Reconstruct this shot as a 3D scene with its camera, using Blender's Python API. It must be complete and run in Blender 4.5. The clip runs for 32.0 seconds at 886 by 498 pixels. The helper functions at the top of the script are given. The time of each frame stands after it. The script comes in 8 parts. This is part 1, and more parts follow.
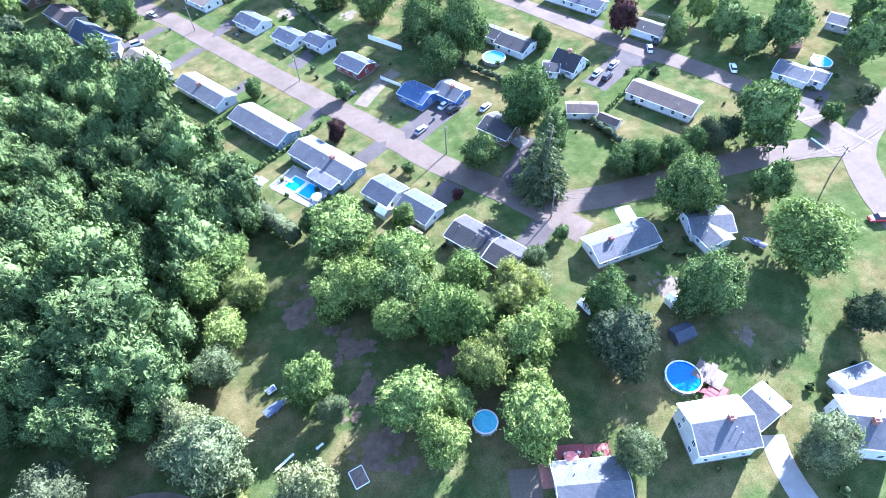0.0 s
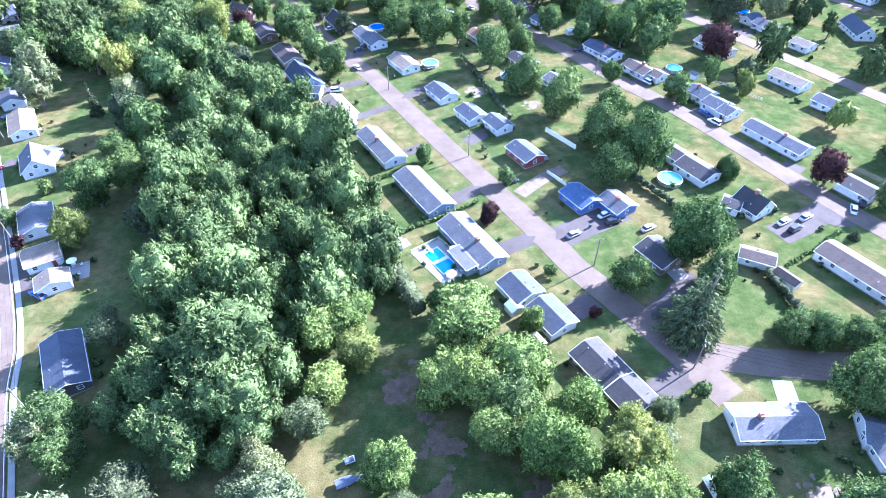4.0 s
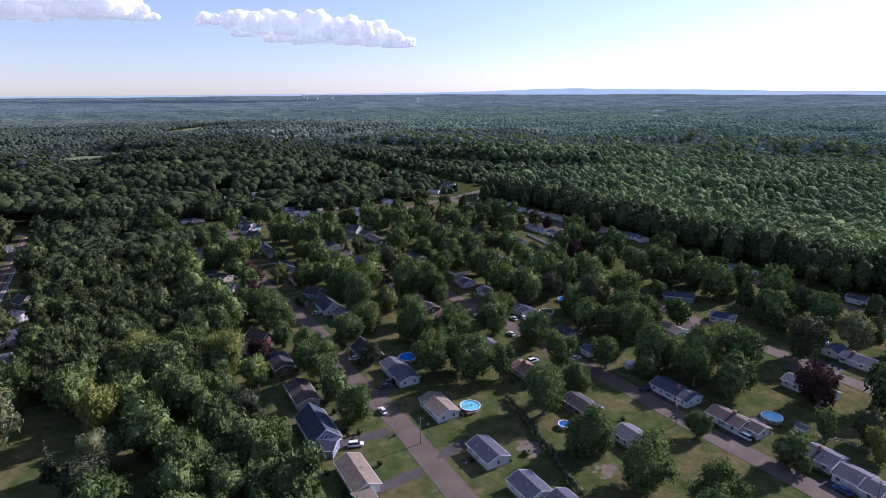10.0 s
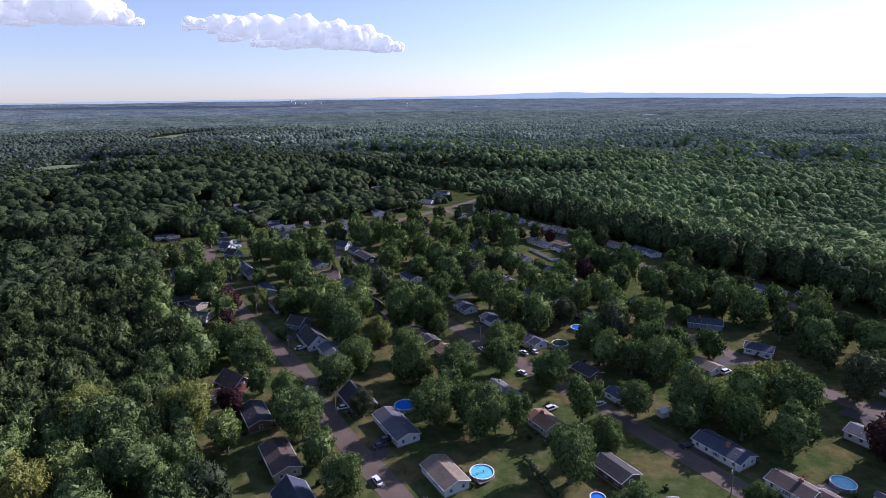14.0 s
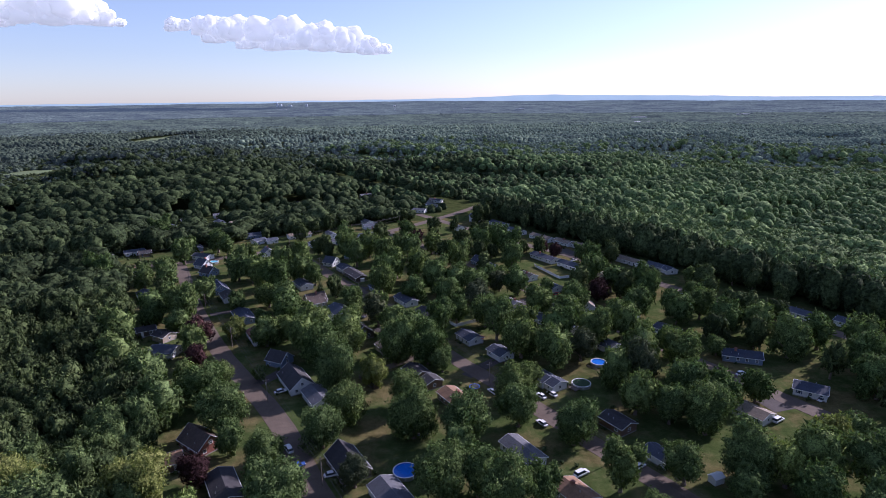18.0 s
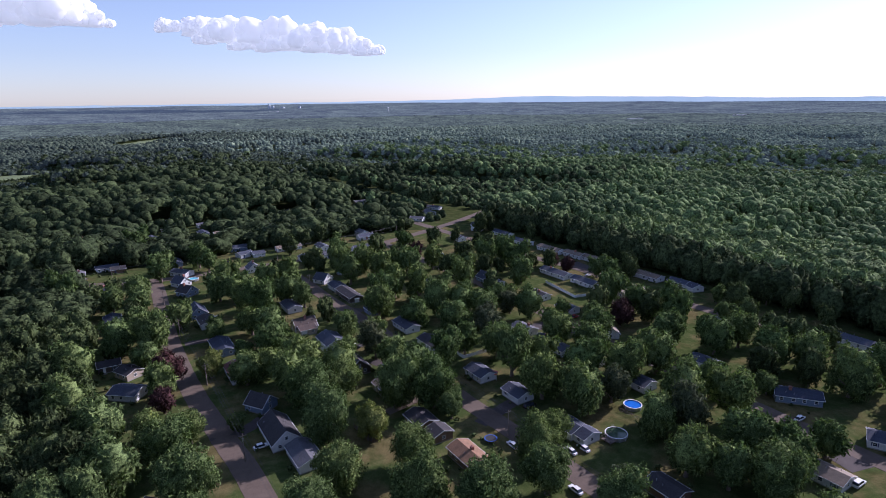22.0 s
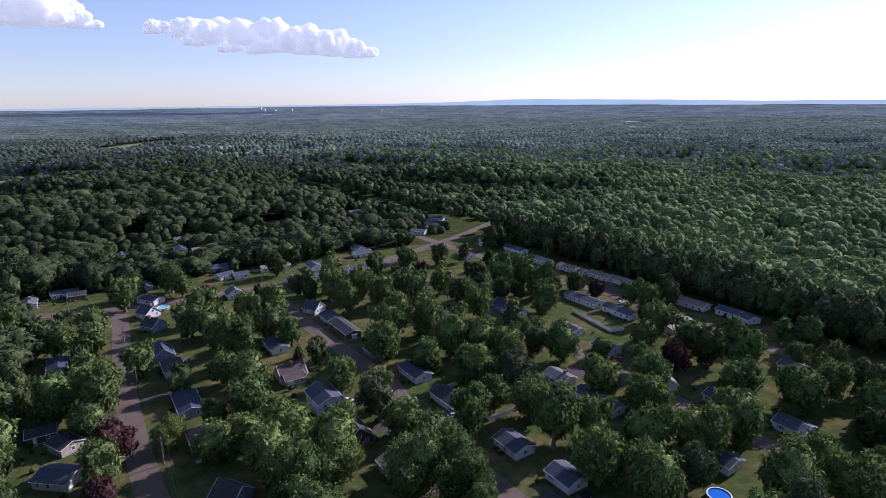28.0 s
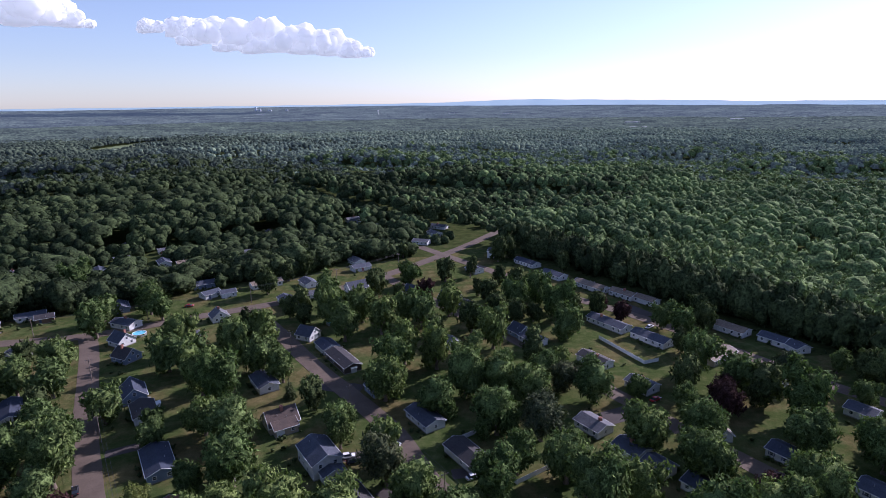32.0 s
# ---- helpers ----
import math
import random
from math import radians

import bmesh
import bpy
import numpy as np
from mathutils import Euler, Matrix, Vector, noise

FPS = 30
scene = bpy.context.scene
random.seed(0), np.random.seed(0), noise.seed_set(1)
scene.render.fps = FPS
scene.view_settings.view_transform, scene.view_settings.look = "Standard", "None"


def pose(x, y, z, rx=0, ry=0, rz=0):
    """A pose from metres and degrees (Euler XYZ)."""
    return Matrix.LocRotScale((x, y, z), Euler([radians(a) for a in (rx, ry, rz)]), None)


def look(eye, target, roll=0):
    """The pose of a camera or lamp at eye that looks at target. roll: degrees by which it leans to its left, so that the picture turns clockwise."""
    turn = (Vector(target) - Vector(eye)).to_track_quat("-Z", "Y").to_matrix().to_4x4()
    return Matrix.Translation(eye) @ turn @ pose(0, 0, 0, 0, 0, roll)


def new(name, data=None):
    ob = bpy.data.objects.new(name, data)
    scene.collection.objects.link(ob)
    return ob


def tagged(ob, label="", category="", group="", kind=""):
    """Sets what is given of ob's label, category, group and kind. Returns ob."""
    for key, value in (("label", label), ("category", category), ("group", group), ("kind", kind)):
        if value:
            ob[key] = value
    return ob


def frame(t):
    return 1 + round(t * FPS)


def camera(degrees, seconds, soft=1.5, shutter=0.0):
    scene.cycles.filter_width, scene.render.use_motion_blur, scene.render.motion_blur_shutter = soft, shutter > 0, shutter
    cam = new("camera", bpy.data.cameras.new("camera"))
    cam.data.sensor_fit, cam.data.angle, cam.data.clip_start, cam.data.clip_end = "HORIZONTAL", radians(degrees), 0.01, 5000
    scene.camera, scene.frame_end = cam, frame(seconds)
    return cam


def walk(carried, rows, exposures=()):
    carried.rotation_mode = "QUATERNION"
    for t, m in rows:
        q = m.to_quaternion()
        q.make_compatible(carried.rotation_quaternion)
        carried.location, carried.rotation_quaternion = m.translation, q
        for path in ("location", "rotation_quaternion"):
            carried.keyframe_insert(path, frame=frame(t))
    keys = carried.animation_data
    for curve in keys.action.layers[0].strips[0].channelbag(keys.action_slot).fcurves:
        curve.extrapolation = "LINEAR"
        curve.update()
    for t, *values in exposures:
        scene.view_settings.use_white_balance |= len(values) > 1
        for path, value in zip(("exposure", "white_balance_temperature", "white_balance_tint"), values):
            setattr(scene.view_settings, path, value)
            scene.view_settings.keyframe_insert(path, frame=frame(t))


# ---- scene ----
cam = camera(75, 32.0, soft=0.2)
PATH = [
    (0, look((4.62, -48.57, 104.18), (26.31, 11.78, 27.44), -3.42)),
    (0.5, look((4.70, -48.22, 103.87), (16.95, 15.22, 27.54), -1.49)),
    (1, look((5.33, -48.65, 102.95), (10.48, 16.45, 27.22), -0.43)),
    (1.5, look((6.01, -48.54, 102.92), (9.20, 16.82, 27.30), -0.45)),
    (2, look((5.93, -47.70, 103.13), (8.71, 17.66, 27.50), -0.39)),
    (2.5, look((5.66, -46.71, 102.98), (8.39, 18.92, 27.58), -0.18)),
    (3.2, look((5.66, -44.51, 102.98), (8.43, 22.04, 28.38), -0.18)),
    (4.5, look((4.78, -37.20, 104.44), (6.78, 42.38, 43.92), -0.23)),
    (5, look((4.50, -33.22, 104.83), (4.97, 51.85, 52.27), -0.23)),
    (5.5, look((3.96, -29.27, 104.00), (3.26, 60.79, 60.53), -0.17)),
    (6, look((3.85, -25.11, 103.29), (2.51, 68.79, 68.93), -0.33)),
    (6.5, look((3.98, -20.14, 103.00), (2.44, 76.15, 76.07), -0.42)),
    (7, look((2.72, -16.10, 102.18), (1.71, 80.34, 75.74), -0.41)),
    (8, look((1.28, -8.13, 102.74), (0.77, 88.34, 76.41), -0.47)),
    (9, look((0.03, 0.02, 102.70), (-0.01, 96.55, 76.59), -0.52)),
    (11, look((-1.80, 16.59, 102.76), (-1.05, 113.20, 76.95), -0.69)),
    (13, look((-3.66, 33.07, 102.94), (-2.04, 129.76, 77.52), -0.87)),
    (17, look((-8.44, 67.29, 103.72), (-4.73, 164.03, 78.67), -0.76)),
    (19, look((-10.47, 84.56, 103.43), (-5.83, 181.30, 78.56), -0.86)),
    (21, look((-12.09, 101.38, 103.45), (-6.98, 198.12, 78.68), -0.86)),
    (23, look((-13.86, 118.55, 102.94), (-8.32, 215.30, 78.28), -0.95)),
    (25, look((-16.06, 135.08, 102.37), (-9.97, 231.85, 77.90), -0.94)),
    (28, look((-19.19, 159.07, 102.00), (-12.66, 255.86, 77.74), -0.83)),
    (30, look((-20.62, 175.73, 102.57), (-13.87, 272.50, 78.28), -0.93)),
    (32, look((-22.85, 191.48, 102.88), (-15.69, 288.23, 78.62), -0.82)),
]
EXPOSURES = [(0, 2.88, 4760, 20), (3.0, 2.9, 4760, 21), (5.0, 3.06, 4720, 31), (6.0, 2.78, 4850, 36), (7.0, 2.2, 4850, 34), (8.0, 1.60, 4950, 34), (9.0, 0.98, 5150, 35),
             (10.0, 0.51, 5400, 36), (13.0, 0.48, 5400, 36), (32.0, 0.44, 5400, 36)]
SKY_STRENGTH, SKY_DUST, SUN_ENERGY = 0.096, 0.3, 5.0
HILL_GLOW, HILL_BASE, CLOUD_GLOW, HAZE_GLOW = 0.5, 112.0, 0.2, 0.18

walk(cam, PATH, exposures=EXPOSURES)

# ---- light ----
SUN_AZ, SUN_EL = 60.0, 27.5      # clockwise from +y, above the horizon
world = bpy.data.worlds.new("sky")
scene.world = world
world.use_nodes = True
_n, _l = world.node_tree.nodes, world.node_tree.links
_sky = _n.new("ShaderNodeTexSky")
_sky.sky_type = "NISHITA"
_sky.sun_disc = False
_sky.sun_elevation, _sky.sun_rotation = radians(SUN_EL), radians(SUN_AZ)
_sky.air_density, _sky.dust_density, _sky.ozone_density = 1.0, SKY_DUST, 2.0
_n["Background"].inputs["Strength"].default_value = SKY_STRENGTH
_pale = _n.new("ShaderNodeHueSaturation")      # summer haze takes colour out of the whole sky
_pale.inputs["Saturation"].default_value = 0.76
_air = _n.new("ShaderNodeMix")
_air.data_type, _air.blend_type = "RGBA", "MULTIPLY"
_air.inputs[0].default_value, _air.inputs[7].default_value = 1.0, (0.98, 1.015, 1.0, 1)
_l.new(_sky.outputs["Color"], _pale.inputs["Color"])
_l.new(_pale.outputs["Color"], _air.inputs[6])
_l.new(_air.outputs[2], _n["Background"].inputs["Color"])
_sun = bpy.data.lights.new("sun", "SUN")
_sun.energy, _sun.angle, _sun.color = SUN_ENERGY, radians(0.55), (1.0, 0.91, 0.79)
_to_sun = Vector((math.sin(radians(SUN_AZ)) * math.cos(radians(SUN_EL)),
                  math.cos(radians(SUN_AZ)) * math.cos(radians(SUN_EL)), math.sin(radians(SUN_EL))))
new("sun", _sun).matrix_world = look(_to_sun * 400, (0, 0, 0))


# ---- materials ----
def nodes_of(name):
    m = bpy.data.materials.new(name)
    m.use_nodes = True
    nt = m.node_tree
    return m, nt, nt.nodes["Principled BSDF"]


def noise_tex(nt, scale, detail=3.0, rough=0.55, coord="Object"):
    tc = nt.nodes.new("ShaderNodeTexCoord")
    nz = nt.nodes.new("ShaderNodeTexNoise")
    nz.inputs["Scale"].default_value, nz.inputs["Detail"].default_value = scale, detail
    nz.inputs["Roughness"].default_value = rough
    nt.links.new(tc.outputs[coord], nz.inputs["Vector"])
    return nz


def ramp(nt, source, stops):
    r = nt.nodes.new("ShaderNodeValToRGB")
    els = r.color_ramp.elements
    while len(els) < len(stops):
        els.new(0.5)
    for e, (p, c) in zip(els, stops):
        e.position, e.color = p, (*c, 1.0)
    nt.links.new(source, r.inputs["Fac"])
    return r


def mix(nt, fac, a, b, mode="MIX"):
    m = nt.nodes.new("ShaderNodeMix")
    m.data_type, m.blend_type = "RGBA", mode
    if hasattr(fac, "links"):
        nt.links.new(fac, m.inputs[0])
    else:
        m.inputs[0].default_value = fac
    for s, v in ((m.inputs[6], a), (m.inputs[7], b)):
        if hasattr(v, "links"):
            nt.links.new(v, s)
        else:
            s.default_value = (*v, 1.0)
    return m.outputs[2]


def bump(nt, bsdf, height, strength, dist):
    b = nt.nodes.new("ShaderNodeBump")
    b.inputs["Strength"].default_value, b.inputs["Distance"].default_value = strength, dist
    nt.links.new(height, b.inputs["Height"])
    nt.links.new(b.outputs["Normal"], bsdf.inputs["Normal"])


def paint(name, col, rough=0.6, vary=0.12, scale=0.7, fine=9.0, metal=0.0, tint=0.0):
    """A weathered surface: two scales of tone over a base colour, and a little relief."""
    m, nt, b = nodes_of(name)
    dark = tuple(c * (1 - vary * 1.6) for c in col)
    light = tuple(min(1.0, c * (1 + vary)) for c in col)
    big = noise_tex(nt, scale, 4.0)
    small = noise_tex(nt, fine, 2.0)
    c1 = ramp(nt, big.outputs["Fac"], ((0.3, dark), (0.7, light)))
    c2 = mix(nt, 0.35, c1.outputs["Color"], ramp(nt, small.outputs["Fac"], ((0.35, dark), (0.65, light))).outputs["Color"])
    if tint:
        oi = nt.nodes.new("ShaderNodeObjectInfo")
        r = ramp(nt, oi.outputs["Random"], ((0.0, (1 - tint,) * 3), (1.0, (1 + tint,) * 3)))
        c2 = mix(nt, 1.0, c2, r.outputs["Color"], "MULTIPLY")
    nt.links.new(c2, b.inputs["Base Color"])
    b.inputs["Roughness"].default_value, b.inputs["Metallic"].default_value = rough, metal
    bump(nt, b, small.outputs["Fac"], 0.25, 0.02)
    return m


def shingles(name, col):
    """Asphalt shingles: courses down the slope, tab to tab tone, streaks."""
    m, nt, b = nodes_of(name)
    tc = nt.nodes.new("ShaderNodeTexCoord")
    br = nt.nodes.new("ShaderNodeTexBrick")
    br.inputs["Scale"].default_value = 1.0
    br.inputs["Brick Width"].default_value, br.inputs["Row Height"].default_value = 0.33, 0.16
    br.inputs["Mortar Size"].default_value = 0.012
    br.inputs["Color1"].default_value = (*[c * 0.82 for c in col], 1)
    br.inputs["Color2"].default_value = (*[min(1, c * 1.15) for c in col], 1)
    br.inputs["Mortar"].default_value = (*[c * 0.5 for c in col], 1)
    nt.links.new(tc.outputs["Object"], br.inputs["Vector"])
    nz = noise_tex(nt, 0.35, 5.0, 0.6)
    tone = ramp(nt, nz.outputs["Fac"], ((0.3, (0.72, 0.73, 0.76)), (0.7, (1.12, 1.1, 1.06))))
    c = mix(nt, 1.0, br.outputs["Color"], tone.outputs["Color"], "MULTIPLY")
    nt.links.new(c, b.inputs["Base Color"])
    b.inputs["Roughness"].default_value = 0.8
    b.inputs["Specular IOR Level"].default_value = 0.35
    bump(nt, b, br.outputs["Fac"], 0.3, 0.01)
    return m


def siding(name, col):
    """Clapboard or vinyl siding: horizontal laps and soft dirt."""
    m, nt, b = nodes_of(name)
    tc = nt.nodes.new("ShaderNodeTexCoord")
    w = nt.nodes.new("ShaderNodeTexWave")
    w.wave_type, w.bands_direction, w.wave_profile = "BANDS", "Z", "SAW"
    w.inputs["Scale"].default_value = 2.6
    nt.links.new(tc.outputs["Object"], w.inputs["Vector"])
    lap = ramp(nt, w.outputs["Fac"], ((0.0, tuple(c * 0.72 for c in col)), (0.18, col)))
    nz = noise_tex(nt, 0.8, 5.0)
    dirt = ramp(nt, nz.outputs["Fac"], ((0.3, (0.8, 0.8, 0.77)), (0.62, (1.0, 1.0, 1.0))))
    nt.links.new(mix(nt, 1.0, lap.outputs["Color"], dirt.outputs["Color"], "MULTIPLY"), b.inputs["Base Color"])
    b.inputs["Roughness"].default_value = 0.55
    bump(nt, b, w.outputs["Fac"], 0.4, 0.015)
    return m


def foliage(name, dark, light, lucent=0.48, spread=0.28, gloss=0.02, big=0.03, grain=4.2, tone=1.2):
    """Leaf clumps: tone by clump, by tree and over the crown; light passes through."""
    m, nt, b = nodes_of(name)
    geo = nt.nodes.new("ShaderNodeNewGeometry")
    oi = nt.nodes.new("ShaderNodeObjectInfo")
    c = ramp(nt, geo.outputs["Random Per Island"], ((0.0, dark), (1.0, light))).outputs["Color"]
    t = ramp(nt, oi.outputs["Random"], ((0.0, (1 - spread, 1 - spread * 0.8, 1 - spread)),
                                       (0.5, (1, 1, 1)), (1.0, (1 + spread * 0.8, 1 + spread * 0.5, 1 + spread * 0.1))))
    c = mix(nt, 1.0, c, t.outputs["Color"], "MULTIPLY")
    nz = noise_tex(nt, big, 4.0, 0.6, coord="Object")
    n2 = ramp(nt, nz.outputs["Fac"], ((0.34, (2 - tone, 2 - tone, 2.02 - tone)), (0.66, (tone, tone * 0.985, tone * 0.9))))
    c = mix(nt, 1.0, c, n2.outputs["Color"], "MULTIPLY")
    fine = noise_tex(nt, grain, 2.0, 0.7)
    g = ramp(nt, fine.outputs["Fac"], ((0.36, (0.42, 0.43, 0.46)), (0.64, (1.56, 1.55, 1.48))))
    c = mix(nt, 1.0, c, g.outputs["Color"], "MULTIPLY")
    nt.links.new(c, b.inputs["Base Color"])
    b.inputs["Roughness"].default_value = 0.85
    b.inputs["Specular IOR Level"].default_value = gloss
    bump(nt, b, fine.outputs["Fac"], 0.8, 0.5 / grain)
    tr = nt.nodes.new("ShaderNodeBsdfTranslucent")
    nt.links.new(mix(nt, 1.0, c, (1.05, 1.25, 0.72), "MULTIPLY"), tr.inputs["Color"])
    ms = nt.nodes.new("ShaderNodeMixShader")
    ms.inputs["Fac"].default_value = lucent
    nt.links.new(b.outputs["BSDF"], ms.inputs[1])
    nt.links.new(tr.outputs["BSDF"], ms.inputs[2])
    nt.links.new(ms.outputs["Shader"], nt.nodes["Material Output"].inputs["Surface"])
    return m


def grass_material():
    """Summer lawn: green and dry patches, mown tone, fine blades."""
    m, nt, b = nodes_of("grass")
    big = noise_tex(nt, 0.05, 5.0, 0.65)
    mid = noise_tex(nt, 0.24, 5.0, 0.7)
    fine = noise_tex(nt, 3.2, 3.0, 0.7)
    green = ramp(nt, mid.outputs["Fac"], ((0.30, (0.038, 0.060, 0.018)), (0.5, (0.064, 0.087, 0.028)), (0.68, (0.106, 0.120, 0.047))))
    dry = ramp(nt, mid.outputs["Fac"], ((0.32, (0.086, 0.073, 0.029)), (0.66, (0.180, 0.143, 0.069))))
    where = ramp(nt, big.outputs["Fac"], ((0.455, (0, 0, 0)), (0.61, (0.85, 0.85, 0.85))))
    c = mix(nt, where.outputs["Color"], green.outputs["Color"], dry.outputs["Color"])
    blades = ramp(nt, fine.outputs["Fac"], ((0.28, (0.62, 0.62, 0.6)), (0.72, (1.3, 1.3, 1.25))))
    c = mix(nt, 1.0, c, blades.outputs["Color"], "MULTIPLY")
    nt.links.new(c, b.inputs["Base Color"])
    b.inputs["Roughness"].default_value = 0.85
    b.inputs["Specular IOR Level"].default_value = 0.0
    bump(nt, b, fine.outputs["Fac"], 0.6, 0.08)
    return m


def litter_material():
    m, nt, b = nodes_of("leaf_litter")
    mid = noise_tex(nt, 0.15, 5.0, 0.65)
    c = ramp(nt, mid.outputs["Fac"], ((0.3, (0.03, 0.04, 0.014)), (0.55, (0.06, 0.075, 0.025)), (0.75, (0.10, 0.08, 0.04))))
    nt.links.new(c.outputs["Color"], b.inputs["Base Color"])
    b.inputs["Roughness"].default_value = 0.95
    b.inputs["Specular IOR Level"].default_value = 0.0
    bump(nt, b, mid.outputs["Fac"], 0.5, 0.3)
    return m


def asphalt_material(name, col):
    m, nt, b = nodes_of(name)
    big = noise_tex(nt, 0.12, 5.0, 0.7, "Object")
    fine = noise_tex(nt, 5.0, 3.0, 0.6, "Object")
    c1 = ramp(nt, big.outputs["Fac"], ((0.3, tuple(c * 0.78 for c in col)), (0.7, tuple(c * 1.2 for c in col))))
    vo = nt.nodes.new("ShaderNodeTexVoronoi")
    vo.feature = "DISTANCE_TO_EDGE"
    vo.inputs["Scale"].default_value = 0.45
    tc = nt.nodes.new("ShaderNodeTexCoord")
    nt.links.new(tc.outputs["Object"], vo.inputs["Vector"])
    crack = ramp(nt, vo.outputs["Distance"], ((0.0, (0.8, 0.8, 0.8)), (0.015, (1, 1, 1))))
    c = mix(nt, 1.0, c1.outputs["Color"], crack.outputs["Color"], "MULTIPLY")
    g = ramp(nt, fine.outputs["Fac"], ((0.3, (0.85, 0.85, 0.85)), (0.7, (1.12, 1.12, 1.12))))
    nt.links.new(mix(nt, 1.0, c, g.outputs["Color"], "MULTIPLY"), b.inputs["Base Color"])
    b.inputs["Roughness"].default_value = 0.9
    b.inputs["Specular IOR Level"].default_value = 0.15
    bump(nt, b, fine.outputs["Fac"], 0.4, 0.01)
    return m


def water_material(name, col):
    m, nt, b = nodes_of(name)
    nz = noise_tex(nt, 1.6, 3.0, 0.6)
    c = ramp(nt, nz.outputs["Fac"], ((0.3, tuple(v * 0.8 for v in col)), (0.7, tuple(min(1, v * 1.15) for v in col))))
    nt.links.new(c.outputs["Color"], b.inputs["Base Color"])
    b.inputs["Roughness"].default_value = 0.06
    bump(nt, b, nz.outputs["Fac"], 0.15, 0.05)
    return m


GRASS, LITTER = grass_material(), litter_material()
ASPHALT = asphalt_material("asphalt", (0.134, 0.104, 0.080))
DRIVE = asphalt_material("drive_asphalt", (0.082, 0.070, 0.064))
CONCRETE = paint("concrete", (0.285, 0.270, 0.245), 0.85, 0.14, 0.5)
DIRT = paint("bare_soil", (0.150, 0.118, 0.082), 0.95, 0.25, 0.4)
ROOFS = {k: shingles(k + "_shingles", c) for k, c in {
    "grey": (0.133, 0.135, 0.148), "slate": (0.076, 0.087, 0.114), "navy": (0.053, 0.065, 0.095), "dark": (0.057, 0.053, 0.055),
    "tan": (0.251, 0.198, 0.144), "brown": (0.114, 0.084, 0.068), "blue": (0.080, 0.118, 0.215), "orange": (0.304, 0.175, 0.099),
    "redroof": (0.251, 0.106, 0.084)}.items()}
WALLS = {k: siding(k + "_siding", c) for k, c in {
    "white": (0.686, 0.686, 0.669), "bluegrey": (0.202, 0.264, 0.370), "red": (0.229, 0.053, 0.044), "blue": (0.090, 0.165, 0.400),
    "brown": (0.176, 0.106, 0.070), "tanwall": (0.422, 0.352, 0.273), "darkbrown": (0.088, 0.066, 0.053), "grey": (0.370, 0.378, 0.396),
    "dark": (0.079, 0.079, 0.088), "redroof": (0.246, 0.097, 0.070)}.items()}
TRIM = paint("white_trim", (0.80, 0.80, 0.78), 0.45, 0.05)
GLASS = paint("window_glass", (0.035, 0.045, 0.06), 0.06, 0.1)
DOORS = [paint("door_" + k, c, 0.45, 0.06) for k, c in (("white", (0.72, 0.72, 0.7)), ("maroon", (0.25, 0.05, 0.05)), ("navy", (0.06, 0.08, 0.16)))]
BRICK = paint("chimney_brick", (0.33, 0.15, 0.11), 0.9, 0.2, 1.5)
METAL = paint("weathered_metal", (0.5, 0.51, 0.52), 0.4, 0.1, metal=0.8)
RUBBER = paint("tyre_rubber", (0.03, 0.03, 0.03), 0.8, 0.1)
WOOD = paint("weathered_wood", (0.165, 0.130, 0.105), 0.85, 0.2, 1.2)
DECKRED = paint("red_deck_stain", (0.22, 0.052, 0.050), 0.7, 0.2, 1.0)
BARK = paint("bark", (0.17, 0.13, 0.10), 0.95, 0.3, 1.4)
POLEWOOD = paint("pole_wood", (0.20, 0.16, 0.13), 0.9, 0.2, 1.0)
VINYL = paint("white_vinyl", (0.82, 0.82, 0.82), 0.4, 0.05)
LEAF = {
    "oak": foliage("green_leaves", (0.036, 0.059, 0.021), (0.164, 0.226, 0.083), 0.18),
    "light": foliage("yellow_green_leaves", (0.116, 0.139, 0.037), (0.241, 0.261, 0.090), 0.28),
    "pale": foliage("grey_green_leaves", (0.103, 0.124, 0.064), (0.230, 0.252, 0.132), 0.28),
    "dark": foliage("deep_green_leaves", (0.036, 0.051, 0.031), (0.096, 0.114, 0.065), 0.15),
    "plum": foliage("plum_leaves", (0.031, 0.017, 0.019), (0.078, 0.042, 0.043), 0.15),
    "fir": foliage("fir_needles", (0.058, 0.084, 0.048), (0.151, 0.170, 0.085), 0.2),
}
LEAF["thuja"] = LEAF["dark"]
LEAF["soft"] = foliage("soft_green_leaves", (0.068, 0.096, 0.028), (0.255, 0.330, 0.100), 0.14)
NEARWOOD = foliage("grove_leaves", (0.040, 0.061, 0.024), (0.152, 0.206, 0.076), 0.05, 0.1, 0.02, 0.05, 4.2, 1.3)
# garden trees' leaves, and a darker copy of grove_leaves for shaded woods
DIMWOOD = foliage("dim_grove_and_garden_leaves", (0.027, 0.040, 0.018), (0.090, 0.121, 0.049), 0.10, 0.1, 0.02, 0.04, 2.6, 1.36)
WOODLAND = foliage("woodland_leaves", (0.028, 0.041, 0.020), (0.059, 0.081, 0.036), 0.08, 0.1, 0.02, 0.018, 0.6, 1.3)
# lighter copy of woodland_leaves: sunlight and haze on eastern woods put into colour
LITWOOD = foliage("lit_olive_leaves", (0.092, 0.136, 0.058), (0.146, 0.204, 0.085), 0.08, 0.1, 0.02, 0.013, 0.6, 1.3)
# four far leaf colours, bluer with distance: haze put into the base colour
FARWOOD = foliage("hazy_far_woodland_leaves", (0.040, 0.056, 0.040), (0.084, 0.108, 0.072), 0.08, 0.1, 0.0, 0.009, 0.25, 1.25)
